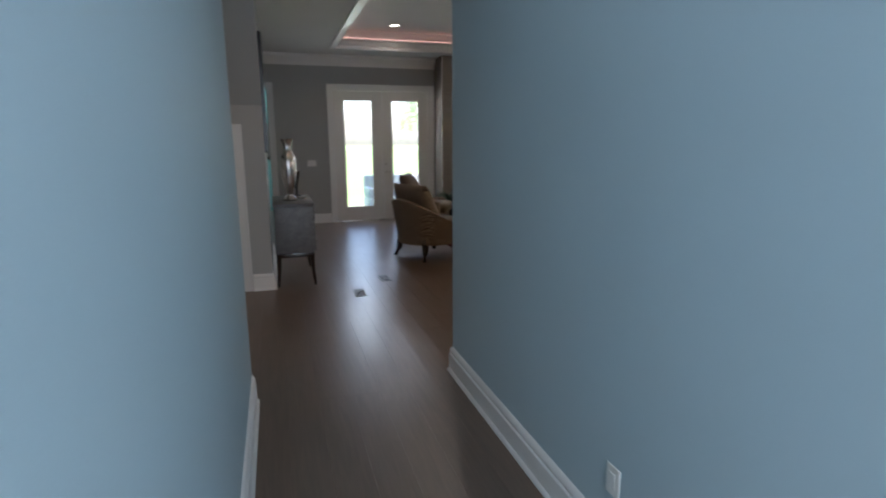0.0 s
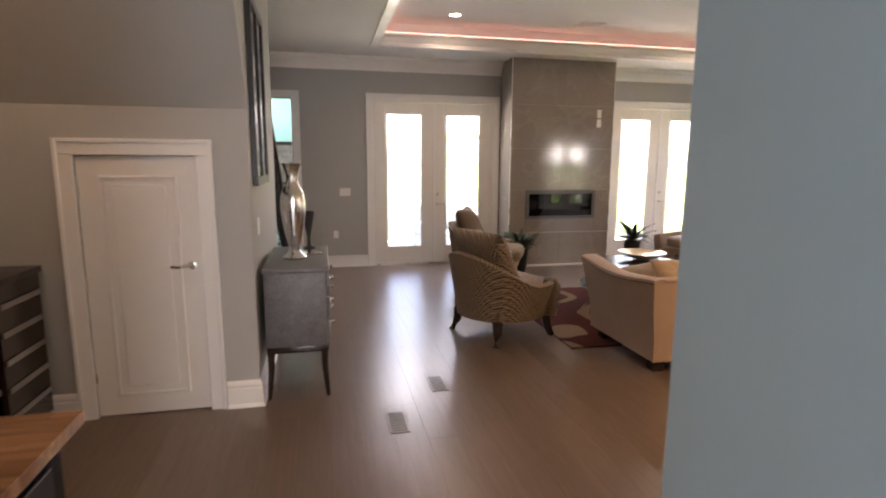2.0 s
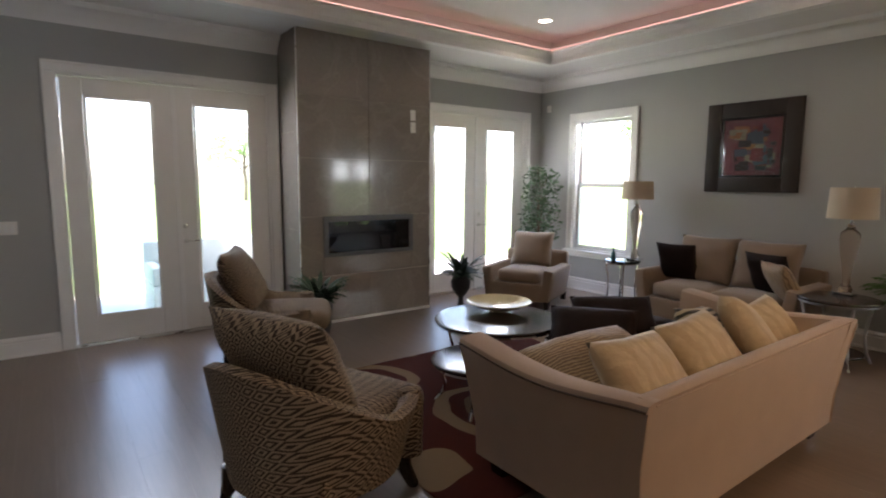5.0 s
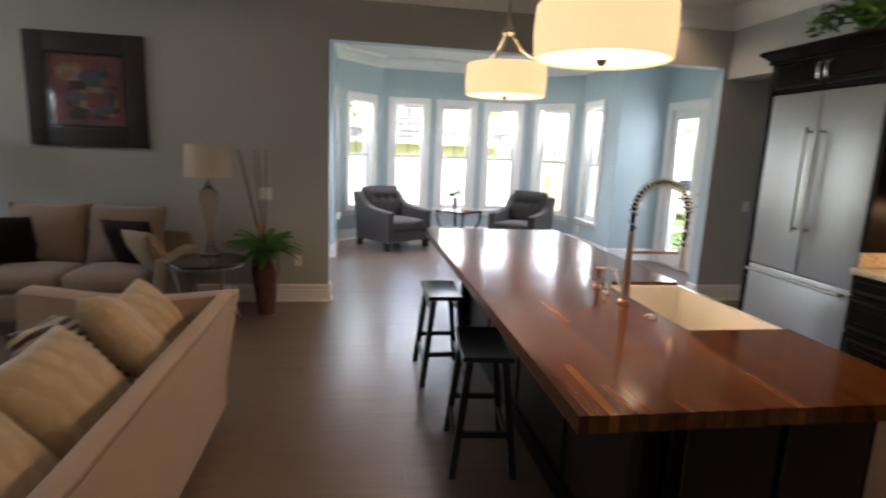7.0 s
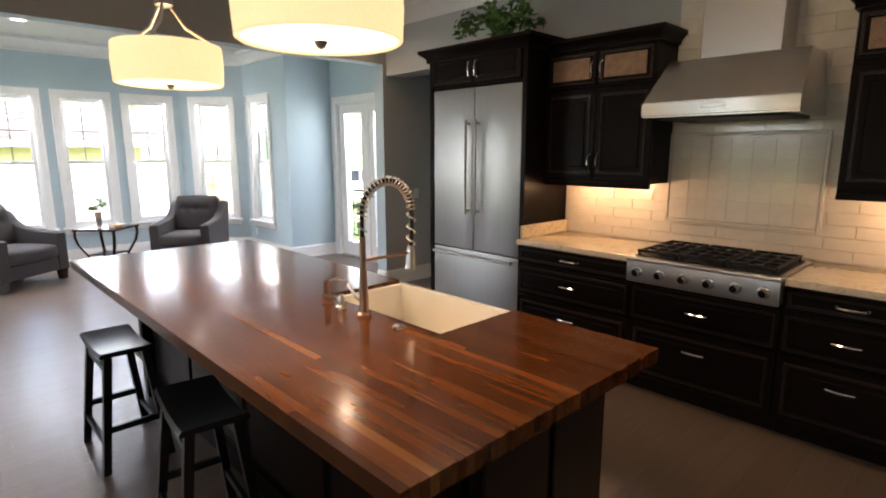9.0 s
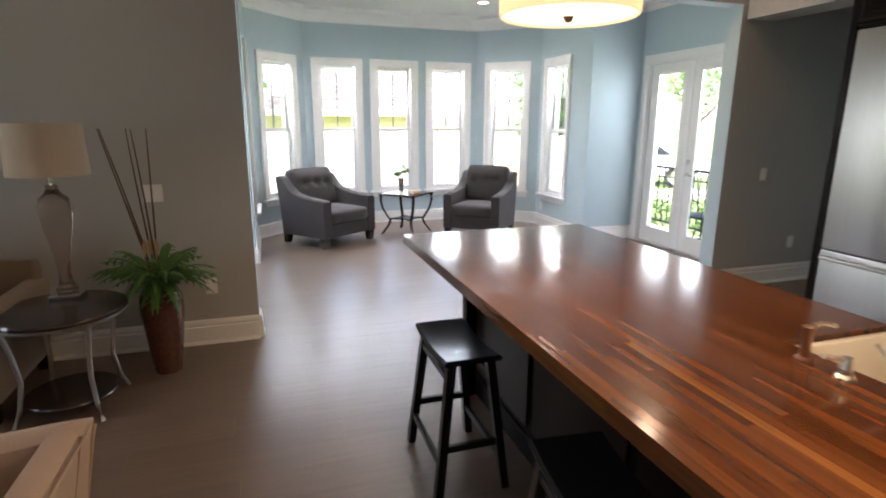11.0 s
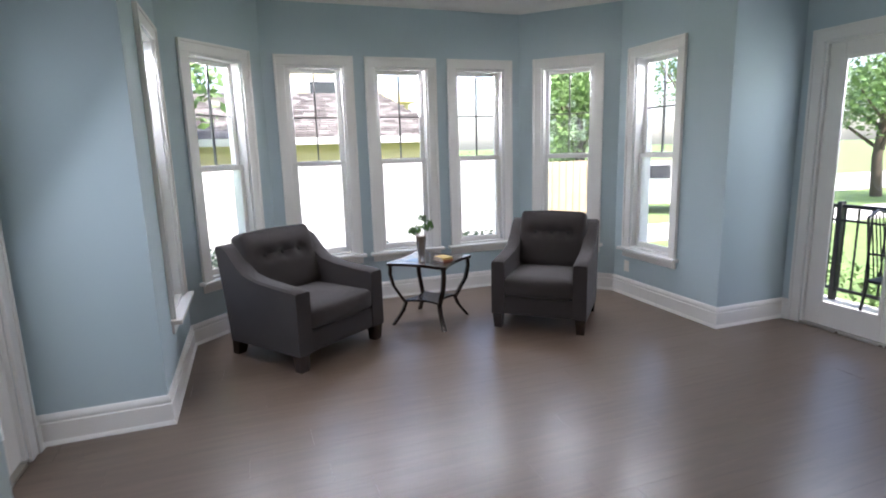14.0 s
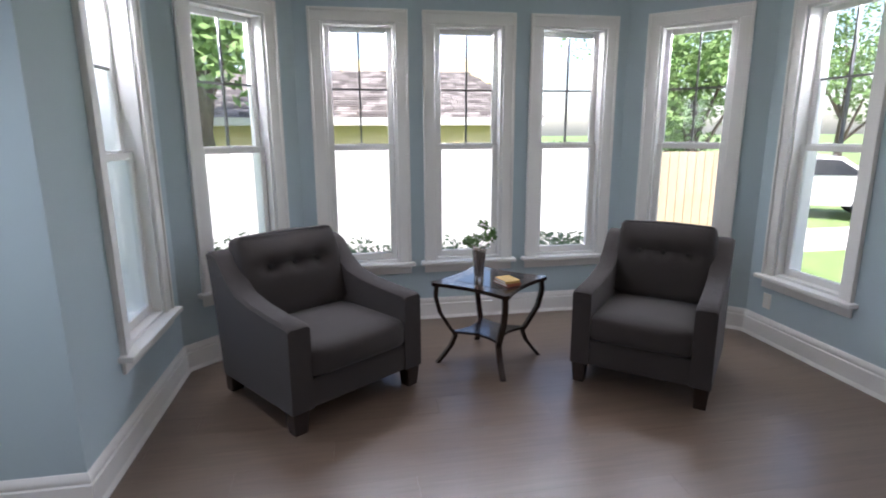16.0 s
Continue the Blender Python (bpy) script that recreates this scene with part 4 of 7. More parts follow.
def tree(x, y, h, spread, seed, label, trunk_r=0.18, leaves=6500, size=0.115, low=0.5):
    rng = random.Random(seed)
    t = thing("tree", pose(x, y, GZ), label, "tree", "garden trees")
    bm = tube([(0, 0, 0), (0.08, 0.04, h * 0.2), (-0.05, 0.1, h * 0.4), (0.05, 0.05, h * 0.6)], trunk_r, 10, taper=0.55)
    tips = []
    for i in range(7):
        a = i * 2.4 + rng.random()
        z0 = h * rng.uniform(low * 0.5, low)
        tip = (math.cos(a) * spread * rng.uniform(0.4, 0.8), math.sin(a) * spread * rng.uniform(0.4, 0.8), h * rng.uniform(low, 0.92))
        tube([(0, 0, z0), (tip[0] * 0.45, tip[1] * 0.45, (z0 + tip[2]) / 2 - 0.1), tip], trunk_r * 0.4, 7, bm, taper=0.3)
        tips.append(tip)
    part("trunk", bm, BARK, t)
    cr = bmesh.new()
    for tip in tips + [(0, 0, h * (low + 0.1)), (0.2, 0.1, h * 0.9)]:
        for _ in range(3):
            c = [tip[k] + rng.uniform(-1, 1) * spread * 0.3 for k in range(3)]
            leaf_cluster(cr, c, spread * rng.uniform(0.25, 0.42), leaves // 27, size, rng)
    part("crown", cr, TREE_LEAF, t, smooth=False)
    return t


tree(17.2, 6.95, 6.0, 2.6, 1, "leafy oak with a thick leaning trunk behind the fence", 0.34, low=0.55)
tree(21.5, -5.0, 5.5, 2.5, 2, "leafy green tree by the drive", low=0.36)
tree(27.0, -15.5, 8.0, 3.8, 3, "tall leafy tree across the road", low=0.36)
tree(18.5, -14.5, 6.5, 3.2, 4, "leafy green tree by the road", low=0.42)
tree(29.0, -9.0, 8.0, 3.8, 5, "large leafy tree beyond the drive", low=0.3)
tree(12.5, -15.0, 6.5, 3.2, 6, "leafy green tree beyond the patio", low=0.42)
tree(-14.0, 58.0, 9.0, 4.4, 7, "large leafy tree far behind the lawn")
tree(18.0, 62.0, 9.0, 4.4, 8, "large leafy tree far behind the lawn")
tree(20.0, 14.5, 6.0, 3.0, 10, "leafy tree beyond the white fence", low=0.4)
tree(22.5, 10.5, 5.0, 2.4, 12, "leafy tree beside the neighbour's roof", low=0.4)


def shrub(x, y, z, r, seed, label, mat=None):
    rng = random.Random(seed)
    s = thing("shrub", pose(x, y, z), label, "shrub", "garden shrubs")
    bm = bmesh.new()
    for i in range(6):
        a = rng.random() * 6.3
        tube([(0, 0, 0), (math.cos(a) * r * 0.4, math.sin(a) * r * 0.4, r * 0.7)], 0.008, 5, bm)
    part("stem", bm, BARK, s)
    cr = bmesh.new()
    for i in range(5):
        leaf_cluster(cr, (rng.uniform(-0.5, 0.5) * r, rng.uniform(-0.5, 0.5) * r, r * rng.uniform(0.4, 0.8)), r * 0.55, 150, 0.04, rng)
    part("foliage", cr, mat or TREE_LEAF, s, smooth=False)


for _i in range(13):
    shrub(14.1, 1.1 + _i * 0.62, GZ + 0.05, 0.52 + 0.06 * (_i % 3), 40 + _i, "low dark green shrub in a mulched bed", LEAF_GREY)
for _i in range(6):
    shrub(7.9 + _i * 0.72, -0.75 - 0.15 * (_i % 2), GZ, 0.72 + 0.05 * (_i % 3), 70 + _i, "bushy green shrub behind the patio railing")

shrub(22.3, -0.9, GZ, 1.5, 90, "tall green shrub beside the neighbour's house")
shrub(24.0, -2.6, GZ, 1.6, 91, "tall green shrub beside the neighbour's house")

# patio railing
rail = thing("patio_railing", pose(7.0, -0.18, -0.03), "black iron patio railing", "railing")
part("top_rail", boxed(0, -0.02, 0.91, 4.5, 0.02, 0.945, 0.004, 1), BLACK_METAL, rail)
part("bottom_rail", boxed(0, -0.015, 0.10, 4.5, 0.015, 0.13), BLACK_METAL, rail)
part("middle_rail", boxed(0, -0.015, 0.78, 4.5, 0.015, 0.80), BLACK_METAL, rail)
_me = finish(boxed(-0.007, -0.007, 0.13, 0.007, 0.007, 0.91), "baluster", BLACK_METAL)
for _i in range(37):
    o = new("baluster", _me)
    o.parent, o.location = rail, (0.06 + _i * 0.12, 0, 0)
for _i in range(4):
    part("post", boxed(_i * 1.48, -0.03, 0.0, _i * 1.48 + 0.05, 0.03, 0.97, 0.004, 1), BLACK_METAL, rail)


def car(x, y, turn):
    c = thing("parked_car", pose(x, y, GZ + 0.01, 0, 0, turn), "white saloon car parked on the drive", "car")
    prof = [(-2.15, 0.35), (-2.2, 0.75), (-2.0, 0.92), (-1.35, 0.98), (-0.75, 1.40), (0.55, 1.42), (1.15, 1.0), (2.0, 0.85), (2.2, 0.6), (2.15, 0.3)]
    bm = bmesh.new()
    rows = []
    for yy, sc in ((-0.86, 0.97), (-0.78, 1.0), (0.78, 1.0), (0.86, 0.97)):
        rows.append([bm.verts.new((px * sc, yy * (0.82 if pz > 1.1 else 1.0), pz)) for px, pz in prof])
    for a, b in zip(rows, rows[1:]):
        for i in range(len(prof)):
            j = (i + 1) % len(prof)
            bm.faces.new((a[i], a[j], b[j], b[i]))
    bm.faces.new(rows[0])
    bm.faces.new(list(reversed(rows[-1])))
    part("body", bm, CAR_WHITE, c)
    for sy in (-1, 1):
        bm = bmesh.new()
        for q in ([(-1.15, 1.02), (-0.68, 1.34), (-0.12, 1.36), (-0.12, 1.0)], [(-0.05, 1.0), (-0.05, 1.36), (0.5, 1.35), (0.98, 1.01)]):
            vs = [bm.verts.new((px, sy * (0.885 if pz < 1.1 else 0.735), pz)) for px, pz in q]
            bm.faces.new(vs)
        bmesh.ops.solidify(bm, geom=bm.faces[:], thickness=0.02)
        part("side_window", bm, CAR_GLASS, c, smooth=False)
    for sx in (-1.3, 1.35):
        for sy in (-1, 1):
            t = part("wheel", moved(lathe([(0.18, -0.1), (0.31, -0.1), (0.33, -0.06), (0.33, 0.06), (0.31, 0.1), (0.18, 0.1)], 24), pose(sx, sy * 0.80, 0.32, 90, 0, 0)), RUBBER, c)
            part("rim", moved(lathe([(0.01, -0.11), (0.2, -0.11), (0.2, 0.11), (0.01, 0.11)], 14), pose(sx, sy * 0.80, 0.32, 90, 0, 0)), CHROME, t)


car(18.95, -6.15, 52)


def patio_chair(x, y, turn):
    c = thing("patio_chair", pose(x, y, -0.06, 0, 0, turn), "black iron patio chair", "chair", "patio chairs")
    part("seat", boxed(-0.22, -0.22, 0.42, 0.22, 0.22, 0.445, 0.01), BLACK_METAL, c)
    for sx in (-1, 1):
        part("rear_leg", tube([(sx * 0.21, -0.26, 0), (sx * 0.2, -0.21, 0.43), (sx * 0.18, -0.27, 0.95)], 0.012, 6), BLACK_METAL, c)
        part("front_leg", tube([(sx * 0.21, 0.22, 0), (sx * 0.2, 0.2, 0.43)], 0.012, 6), BLACK_METAL, c)
        part("armrest", tube([(sx * 0.2, -0.22, 0.66), (sx * 0.24, 0.0, 0.67), (sx * 0.23, 0.2, 0.63), (sx * 0.2, 0.2, 0.43)], 0.010, 6), BLACK_METAL, c)
    part("top_rail", tube([(-0.18, -0.27, 0.95), (0, -0.29, 1.0), (0.18, -0.27, 0.95)], 0.012, 6), BLACK_METAL, c)
    for i in range(5):
        part("back_slat", tube([(-0.12 + i * 0.06, -0.21, 0.45), (-0.11 + i * 0.055, -0.28, 0.97)], 0.006, 5), BLACK_METAL, c)
    return c


_pc = patio_chair(9.12, 0.20, 96)


# ---- kitchen ----
def bow_pull(parent, x, y, z, w=0.10, vertical=False, mat=None):
    """A cast pull standing out towards +y."""
    h = w / 2
    pts = [(-h, 0), (-h * 0.92, 0.026), (-h * 0.3, 0.034), (h * 0.3, 0.034), (h * 0.92, 0.026), (h, 0)]
    p3 = [(x, y + o, z + s) if vertical else (x + s, y + o, z) for s, o in pts]
    bm = tube(p3, 0.0075, 8)
    for s in (-h, h):
        c = (x, y, z + s) if vertical else (x + s, y, z)
        box(bm, c[0] - 0.009, y, c[2] - 0.009, c[0] + 0.009, y + 0.008, c[2] + 0.009, 0.003, 1)
    return part("handle", bm, mat or CHROME, parent, "polished nickel bow handle")


def panel_front(name, parent, x0, x1, z0, z1, y, raised=True, pull="h", pull_at=None):
    """A raised-panel door or drawer front facing +y."""
    bm = boxed(x0 + 0.003, y, z0 + 0.003, x1 - 0.003, y + 0.02, z1 - 0.003, 0.003, 1)
    fr = 0.055 if (z1 - z0) > 0.3 else 0.035
    ob = part(name, bm, ESPRESSO, parent)
    if raised:
        b2 = sweep([(x0 + fr, z0 + fr), (x1 - fr, z0 + fr), (x1 - fr, z1 - fr), (x0 + fr, z1 - fr)], [(0.0, 0.0), (0.0, 0.009), (-0.012, 0.010), (-0.018, 0.0)], closed=True)
        moved(b2, Matrix(((1, 0, 0, 0), (0, 0, 1, y + 0.02), (0, 1, 0, 0), (0, 0, 0, 1))))
        part("moulding", b2, ESPRESSO_RUB, ob)
        if (x1 - x0) > 2 * fr + 0.1 and (z1 - z0) > 2 * fr + 0.06:
            part("panel", boxed(x0 + fr + 0.03, y + 0.019, z0 + fr + 0.03, x1 - fr - 0.03, y + 0.028, z1 - fr - 0.03, 0.006, 1), ESPRESSO, ob)
    cx, cz = (x0 + x1) / 2, (z0 + z1) / 2
    if pull == "h":
        bow_pull(ob, cx, y + 0.02, cz if z1 - z0 < 0.3 else z1 - 0.12, 0.13)
    elif pull == "v":
        bow_pull(ob, pull_at[0], y + 0.02, pull_at[1], 0.12, True)
    return ob


CF = 2.13


def base_cabinet(x0, x1, kind, label):
    c = thing("base_cabinet", pose(0, 0, 0), label, "cabinet", "kitchen base cabinets")
    part("body", boxed(x0, K_WALL + 0.003, 0.10, x1, CF, 0.879), ESPRESSO, c)
    part("toe_kick", boxed(x0, K_WALL + 0.003, 0.0, x1, CF - 0.07, 0.10), ESPRESSO, c)
    if kind == "drawers":
        for a, b in ((0.745, 0.87), (0.50, 0.735), (0.12, 0.49)):
            panel_front("drawer_front", c, x0, x1, a, b, CF)
    elif kind == "under":
        for a, b in ((0.50, 0.735), (0.12, 0.49)):
            panel_front("drawer_front", c, x0, x1, a, b, CF)
    else:
        panel_front("door", c, x0, x1, 0.12, 0.87, CF, pull="v", pull_at=(x1 - 0.05, 0.72))
    return c


base_cabinet(4.135, 5.07, "drawers", "espresso base cabinet with three wide drawers")
base_cabinet(3.265, 4.132, "under", "espresso base cabinet with drawers under the cooktop")
base_cabinet(2.66, 3.262, "drawers", "espresso base cabinet with three drawers")
base_cabinet(2.10, 2.657, "door", "espresso base cabinet with a raised-panel door")
base_cabinet(1.53, 2.097, "door", "espresso base cabinet with a raised-panel door")
for a, b in ((1.53, 3.26), (4.14, 5.07)):
    solid("worktop", boxed(a, K_WALL + 0.003, 0.88, b, CF + 0.045, 0.92, 0.006), MARBLE, "cream granite worktop with brown veins", "worktop")
solid("worktop", boxed(3.26, K_WALL + 0.003, 0.88, 4.14, 1.60, 0.92, 0.004), MARBLE, "cream granite worktop strip behind the cooktop", "worktop")

solid("worktop_upstand", boxed(5.045, K_WALL + 0.012, 0.921, 5.069, CF, 1.02, 0.004, 1), MARBLE, "cream granite upstand beside the refrigerator", "upstand")
cook = thing("cooktop", pose(3.70, 0, 0), "steel cooktop with black grates and six knobs", "cooktop")
part("body", boxed(-0.435, 1.605, 0.77, 0.435, CF + 0.06, 0.925, 0.006), STEEL, cook)
part("front_panel", boxed(-0.435, CF + 0.061, 0.765, 0.435, CF + 0.085, 0.915, 0.008), STEEL, cook)
part("bullnose", moved(lathe([(0.016, -0.435), (0.016, 0.435)], 14), pose(0, CF + 0.08, 0.915, 0, 90, 0)), STEEL, cook)
part("burner_tray", boxed(-0.41, 1.63, 0.925, 0.41, CF + 0.03, 0.931), BLACK_METAL, cook)
for i in range(3):
    gx = -0.27 + i * 0.27
    bm = bmesh.new()
    for k in range(4):
        box(bm, gx - 0.125 + k * 0.078, 1.64, 0.952, gx - 0.112 + k * 0.078, CF + 0.02, 0.968)
    for k in range(5):
        yy = 1.645 + k * 0.125
        box(bm, gx - 0.126, yy, 0.953, gx + 0.126, yy + 0.013, 0.969)
    for sx in (-1, 1):
        for yy in (1.65, CF):
            box(bm, gx + sx * 0.118 - 0.008, yy, 0.931, gx + sx * 0.118 + 0.008, yy + 0.016, 0.953)
    part("grate", bm, BLACK_METAL, cook, "cast iron grate")
    for yy in (1.77, 2.02):
        part("burner", moved(lathe([(0.05, 0), (0.05, 0.012), (0.03, 0.018), (0.001, 0.018)], 18), pose(gx, yy, 0.931)), BLACK_METAL, cook)
for i in range(6):
    k = part("knob", moved(lathe([(0.034, 0), (0.034, 0.006), (0.026, 0.010), (0.024, 0.040), (0.019, 0.046), (0.001, 0.046)], 18), pose(-0.36 + i * 0.144, CF + 0.085, 0.835, -90, 0, 0)), CHROME, cook)
    part("pointer", boxed(-0.36 + i * 0.144 - 0.003, CF + 0.131, 0.835, -0.36 + i * 0.144 + 0.003, CF + 0.134, 0.857), BLACK_METAL, k)

# backsplash: bed and single tiles
splash = structure("backsplash", boxed(1.53, K_WALL, 0.92, 5.07, K_WALL + 0.004, 1.37), GROUT, "cream glazed subway tile backsplash", "backsplash")
structure("hood_backing", boxed(3.15, K_WALL, 1.37, 4.21, K_WALL + 0.004, CEIL - 0.2), GROUT, "grout bed behind the hood tiles", "backsplash")
_tiles = {}


def tile(w, h):
    k = (round(w, 3), round(h, 3))
    if k not in _tiles:
        _tiles[k] = finish(boxed(-w / 2, 0, -h / 2, w / 2, 0.008, h / 2, 0.002, 1), "tile", SUBWAY)
    return _tiles[k]


def tile_field(parent, x0, x1, z0, z1, w, h, y, stagger=True, skip=None):
    rowi, z = 0, z0
    while z < z1 - 0.01:
        hh = min(h, z1 - z)
        x = x0 - (w / 2 if stagger and rowi % 2 else 0)
        while x < x1 - 0.005:
            a, b = max(x, x0), min(x + w, x1)
            if b - a > 0.02 and not (skip and skip[0] < (a + b) / 2 < skip[1] and skip[2] < z + hh / 2 < skip[3]):
                o = new("tile", tile(b - a - 0.003, hh - 0.003))
                o.parent, o.location = parent, ((a + b) / 2, y, z + hh / 2)
            x += w
        z += hh
        rowi += 1


tile_field(splash, 1.53, 5.07, 0.925, 1.37, 0.31, 0.075, K_WALL + 0.003, skip=(3.26, 4.21, 1.10, 1.8))
_hb = bpy.data.objects["hood_backing"]
tile_field(_hb, 3.15, 4.21, 1.37, 2.85, 0.31, 0.10, K_WALL + 0.003, skip=(3.26, 4.21, 1.10, 1.70))
inset = thing("tile_panel", pose(3.735, K_WALL + 0.004, 0), "framed cream tile panel behind the cooktop", "tile panel")
part("backing", boxed(-0.47, 0, 1.11, 0.47, 0.006, 1.69), GROUT, inset)
for sx in (-0.48, 0.46):
    part("pencil_trim", boxed(sx, 0, 1.09, sx + 0.022, 0.018, 1.71, 0.006), SUBWAY, inset)
for z in (1.09, 1.69):
    part("pencil_trim", boxed(-0.457, 0, z, 0.46, 0.018, z + 0.022, 0.006), SUBWAY, inset)
_d = finish(moved(boxed(-0.0649, 0, -0.0692, 0.0649, 0.008, 0.0692, 0.001, 1), pose(0, 0, 0)), "tile", SUBWAY)
for i in range(7):
    for j in range(4):
        o = new("tile", _d)
        o.parent, o.location = inset, (-0.3915 + i * 0.1305, 0.005, 1.185 + j * 0.1395)


def wall_cabinet(x0, x1, label, split=True, side=None):
    c = thing("wall_cabinet", pose(0, 0, 0), label, "cabinet", "kitchen wall cabinets")
    y = K_WALL + 0.31
    part("body", boxed(x0, K_WALL + 0.005, 1.36, x1, y, 2.33), ESPRESSO, c)
    mid = (x0 + x1) / 2
    for a, b, px in ((x0, mid, mid - 0.035), (mid, x1, mid + 0.035)):
        panel_front("door", c, a, b, 1.385, 2.03, y, pull="v", pull_at=(px, 1.50))
        d = panel_front("upper_door", c, a, b, 2.05, 2.30, y, raised=True, pull="v", pull_at=(px, 2.16))
        part("glass", boxed(a + 0.06, y + 0.029, 2.10, b - 0.06, y + 0.033, 2.25), material("seeded_cabinet_glass", (0.22, 0.15, 0.10), 0.15, var=0.3, scale=20), d, "lit seeded glass")
    crown = [(0, 2.31), (0.02, 2.31), (0.02, 2.335), (0.04, 2.36), (0.06, 2.375), (0.06, 2.40), (0, 2.40)]
    part("crown", sweep([(x0, K_WALL + 0.005), (x0, y), (x1, y), (x1, K_WALL + 0.005)], crown), ESPRESSO, c)
    part("top", boxed(x0, K_WALL + 0.005, 2.33, x1, y, 2.345), ESPRESSO, c)
    part("light_rail", boxed(x0, y - 0.02, 1.325, x1, y + 0.012, 1.36, 0.004, 1), ESPRESSO, c)
    return c


wall_cabinet(4.21, 5.07, "espresso wall cabinet with glass upper doors")
wall_cabinet(2.46, 3.15, "espresso wall cabinet with glass upper doors")
wall_cabinet(1.76, 2.45, "espresso wall cabinet with glass upper doors")

# refrigerator in its surround
FX0, FX1, FY = 5.12, 6.10, 2.08
sur = thing("fridge_surround", pose(0, 0, 0), "espresso surround over a built-in refrigerator", "cabinet")
part("side_panel", boxed(FX0 - 0.045, K_WALL + 0.005, 0, FX0 - 0.004, FY, 2.40), ESPRESSO, sur)
part("side_panel", boxed(FX1 + 0.004, K_WALL + 0.005, 0, FX1 + 0.045, FY, 2.40), ESPRESSO, sur)
part("body", boxed(FX0, K_WALL + 0.005, 2.11, FX1, FY - 0.01, 2.40), ESPRESSO, sur)
_fm = (FX0 + FX1) / 2
for a, b, px in ((FX0, _fm, _fm - 0.035), (_fm, FX1, _fm + 0.035)):
    panel_front("door", sur, a, b, 2.12, 2.38, FY - 0.01, pull="v", pull_at=(px, 2.24))
part("crown", sweep([(FX0 - 0.045, K_WALL + 0.005), (FX0 - 0.045, FY), (FX1 + 0.045, FY), (FX1 + 0.045, K_WALL + 0.005)], [(0, 2.34), (0.02, 2.34), (0.02, 2.37), (0.05, 2.40), (0.075, 2.415), (0.075, 2.44), (0, 2.44)]), ESPRESSO, sur)
part("top", boxed(FX0 - 0.045, K_WALL + 0.005, 2.40, FX1 + 0.045, FY, 2.415), ESPRESSO, sur)
fr = thing("refrigerator", pose(_fm, 0, 0), "stainless french-door refrigerator with long bar handles", "refrigerator")
hw = (FX1 - FX0) / 2 - 0.003
part("body", boxed(-hw, K_WALL + 0.01, 0.0, hw, FY - 0.06, 2.105), BLACK_METAL, fr)
for sx in (-1, 1):
    a, b = sorted((sx * 0.003, sx * hw))
    d = part("door", boxed(a, FY - 0.059, 0.75, b, FY - 0.005, 2.10, 0.006), STEEL, fr)
    hx = sx * 0.055
    bm = tube([(hx, FY + 0.045, 1.06), (hx, FY + 0.045, 1.84)], 0.012, 10)
    for z in (1.09, 1.81):
        tube([(hx, FY - 0.006, z), (hx, FY + 0.04, z)], 0.009, 8, bm)
    part("handle", bm, STEEL, d)
fd = part("freezer_drawer", boxed(-hw, FY - 0.059, 0.11, hw, FY - 0.005, 0.742, 0.006), STEEL, fr)
bm = tube([(-hw + 0.04, FY + 0.045, 0.70), (hw - 0.04, FY + 0.045, 0.70)], 0.013, 10)
for s in (-1, 1):
    tube([(s * (hw - 0.06), FY - 0.006, 0.70), (s * (hw - 0.06), FY + 0.04, 0.70)], 0.010, 8, bm)
part("handle", bm, STEEL, fd)
part("grille", boxed(-hw, FY - 0.055, 0.012, hw, FY - 0.02, 0.10), BLACK_METAL, fr)

# hood
hood = thing("range_hood", pose(3.72, K_WALL + 0.012, 0), "brushed steel wall hood with a tall chimney", "range hood")
_bm = bmesh.new()
_pr = [(0, 1.79), (0.60, 1.79), (0.60, 1.88), (0.34, 2.15), (0, 2.15)]
_w0 = [0.425, 0.425, 0.425, 0.39, 0.39]
_l = [_bm.verts.new((-w, y, z)) for (y, z), w in zip(_pr, _w0)]
_r = [_bm.verts.new((w, y, z)) for (y, z), w in zip(_pr, _w0)]
for i in range(5):
    j = (i + 1) % 5
    _bm.faces.new((_l[i], _l[j], _r[j], _r[i]))
_bm.faces.new(_l)
_bm.faces.new(list(reversed(_r)))
part("canopy", _bm, HOOD_STEEL, hood, smooth=False)
part("lip", boxed(-0.429, 0.602, 1.80, 0.429, 0.612, 1.875, 0.003, 1), HOOD_STEEL, hood)
part("badge", boxed(-0.07, 0.612, 1.83, 0.07, 0.615, 1.85, 0.002, 1), NICKEL, hood)
part("filter", boxed(-0.35, 0.05, 1.775, 0.35, 0.56, 1.789), BLACK_METAL, hood)
part("chimney", boxed(-0.225, 0.003, 2.151, 0.225, 0.28, CEIL - 0.003, 0.003, 1), HOOD_STEEL, hood)

# island
IX0, IX1, IY0, IY1 = 3.27, 6.50, 3.66, 4.81
SX0, SX1, SY0, SY1 = 3.90, 4.67, IY0, 4.10
isl = thing("kitchen_island", pose(0, 0, 0), "espresso island cabinet with an overhang for stools", "kitchen island")
part("body", joined(boxed(3.42, 3.73, 0.0, SX0 - 0.02, 4.44, 0.868, 0.004, 1), boxed(SX1 + 0.02, 3.73, 0, 6.30, 4.44, 0.868, 0.004, 1), boxed(SX0 - 0.02, 3.73, 0, SX1 + 0.02, 4.44, 0.60), boxed(SX0 - 0.02, 4.13, 0.60, SX1 + 0.02, 4.44, 0.868)), ESPRESSO, isl)
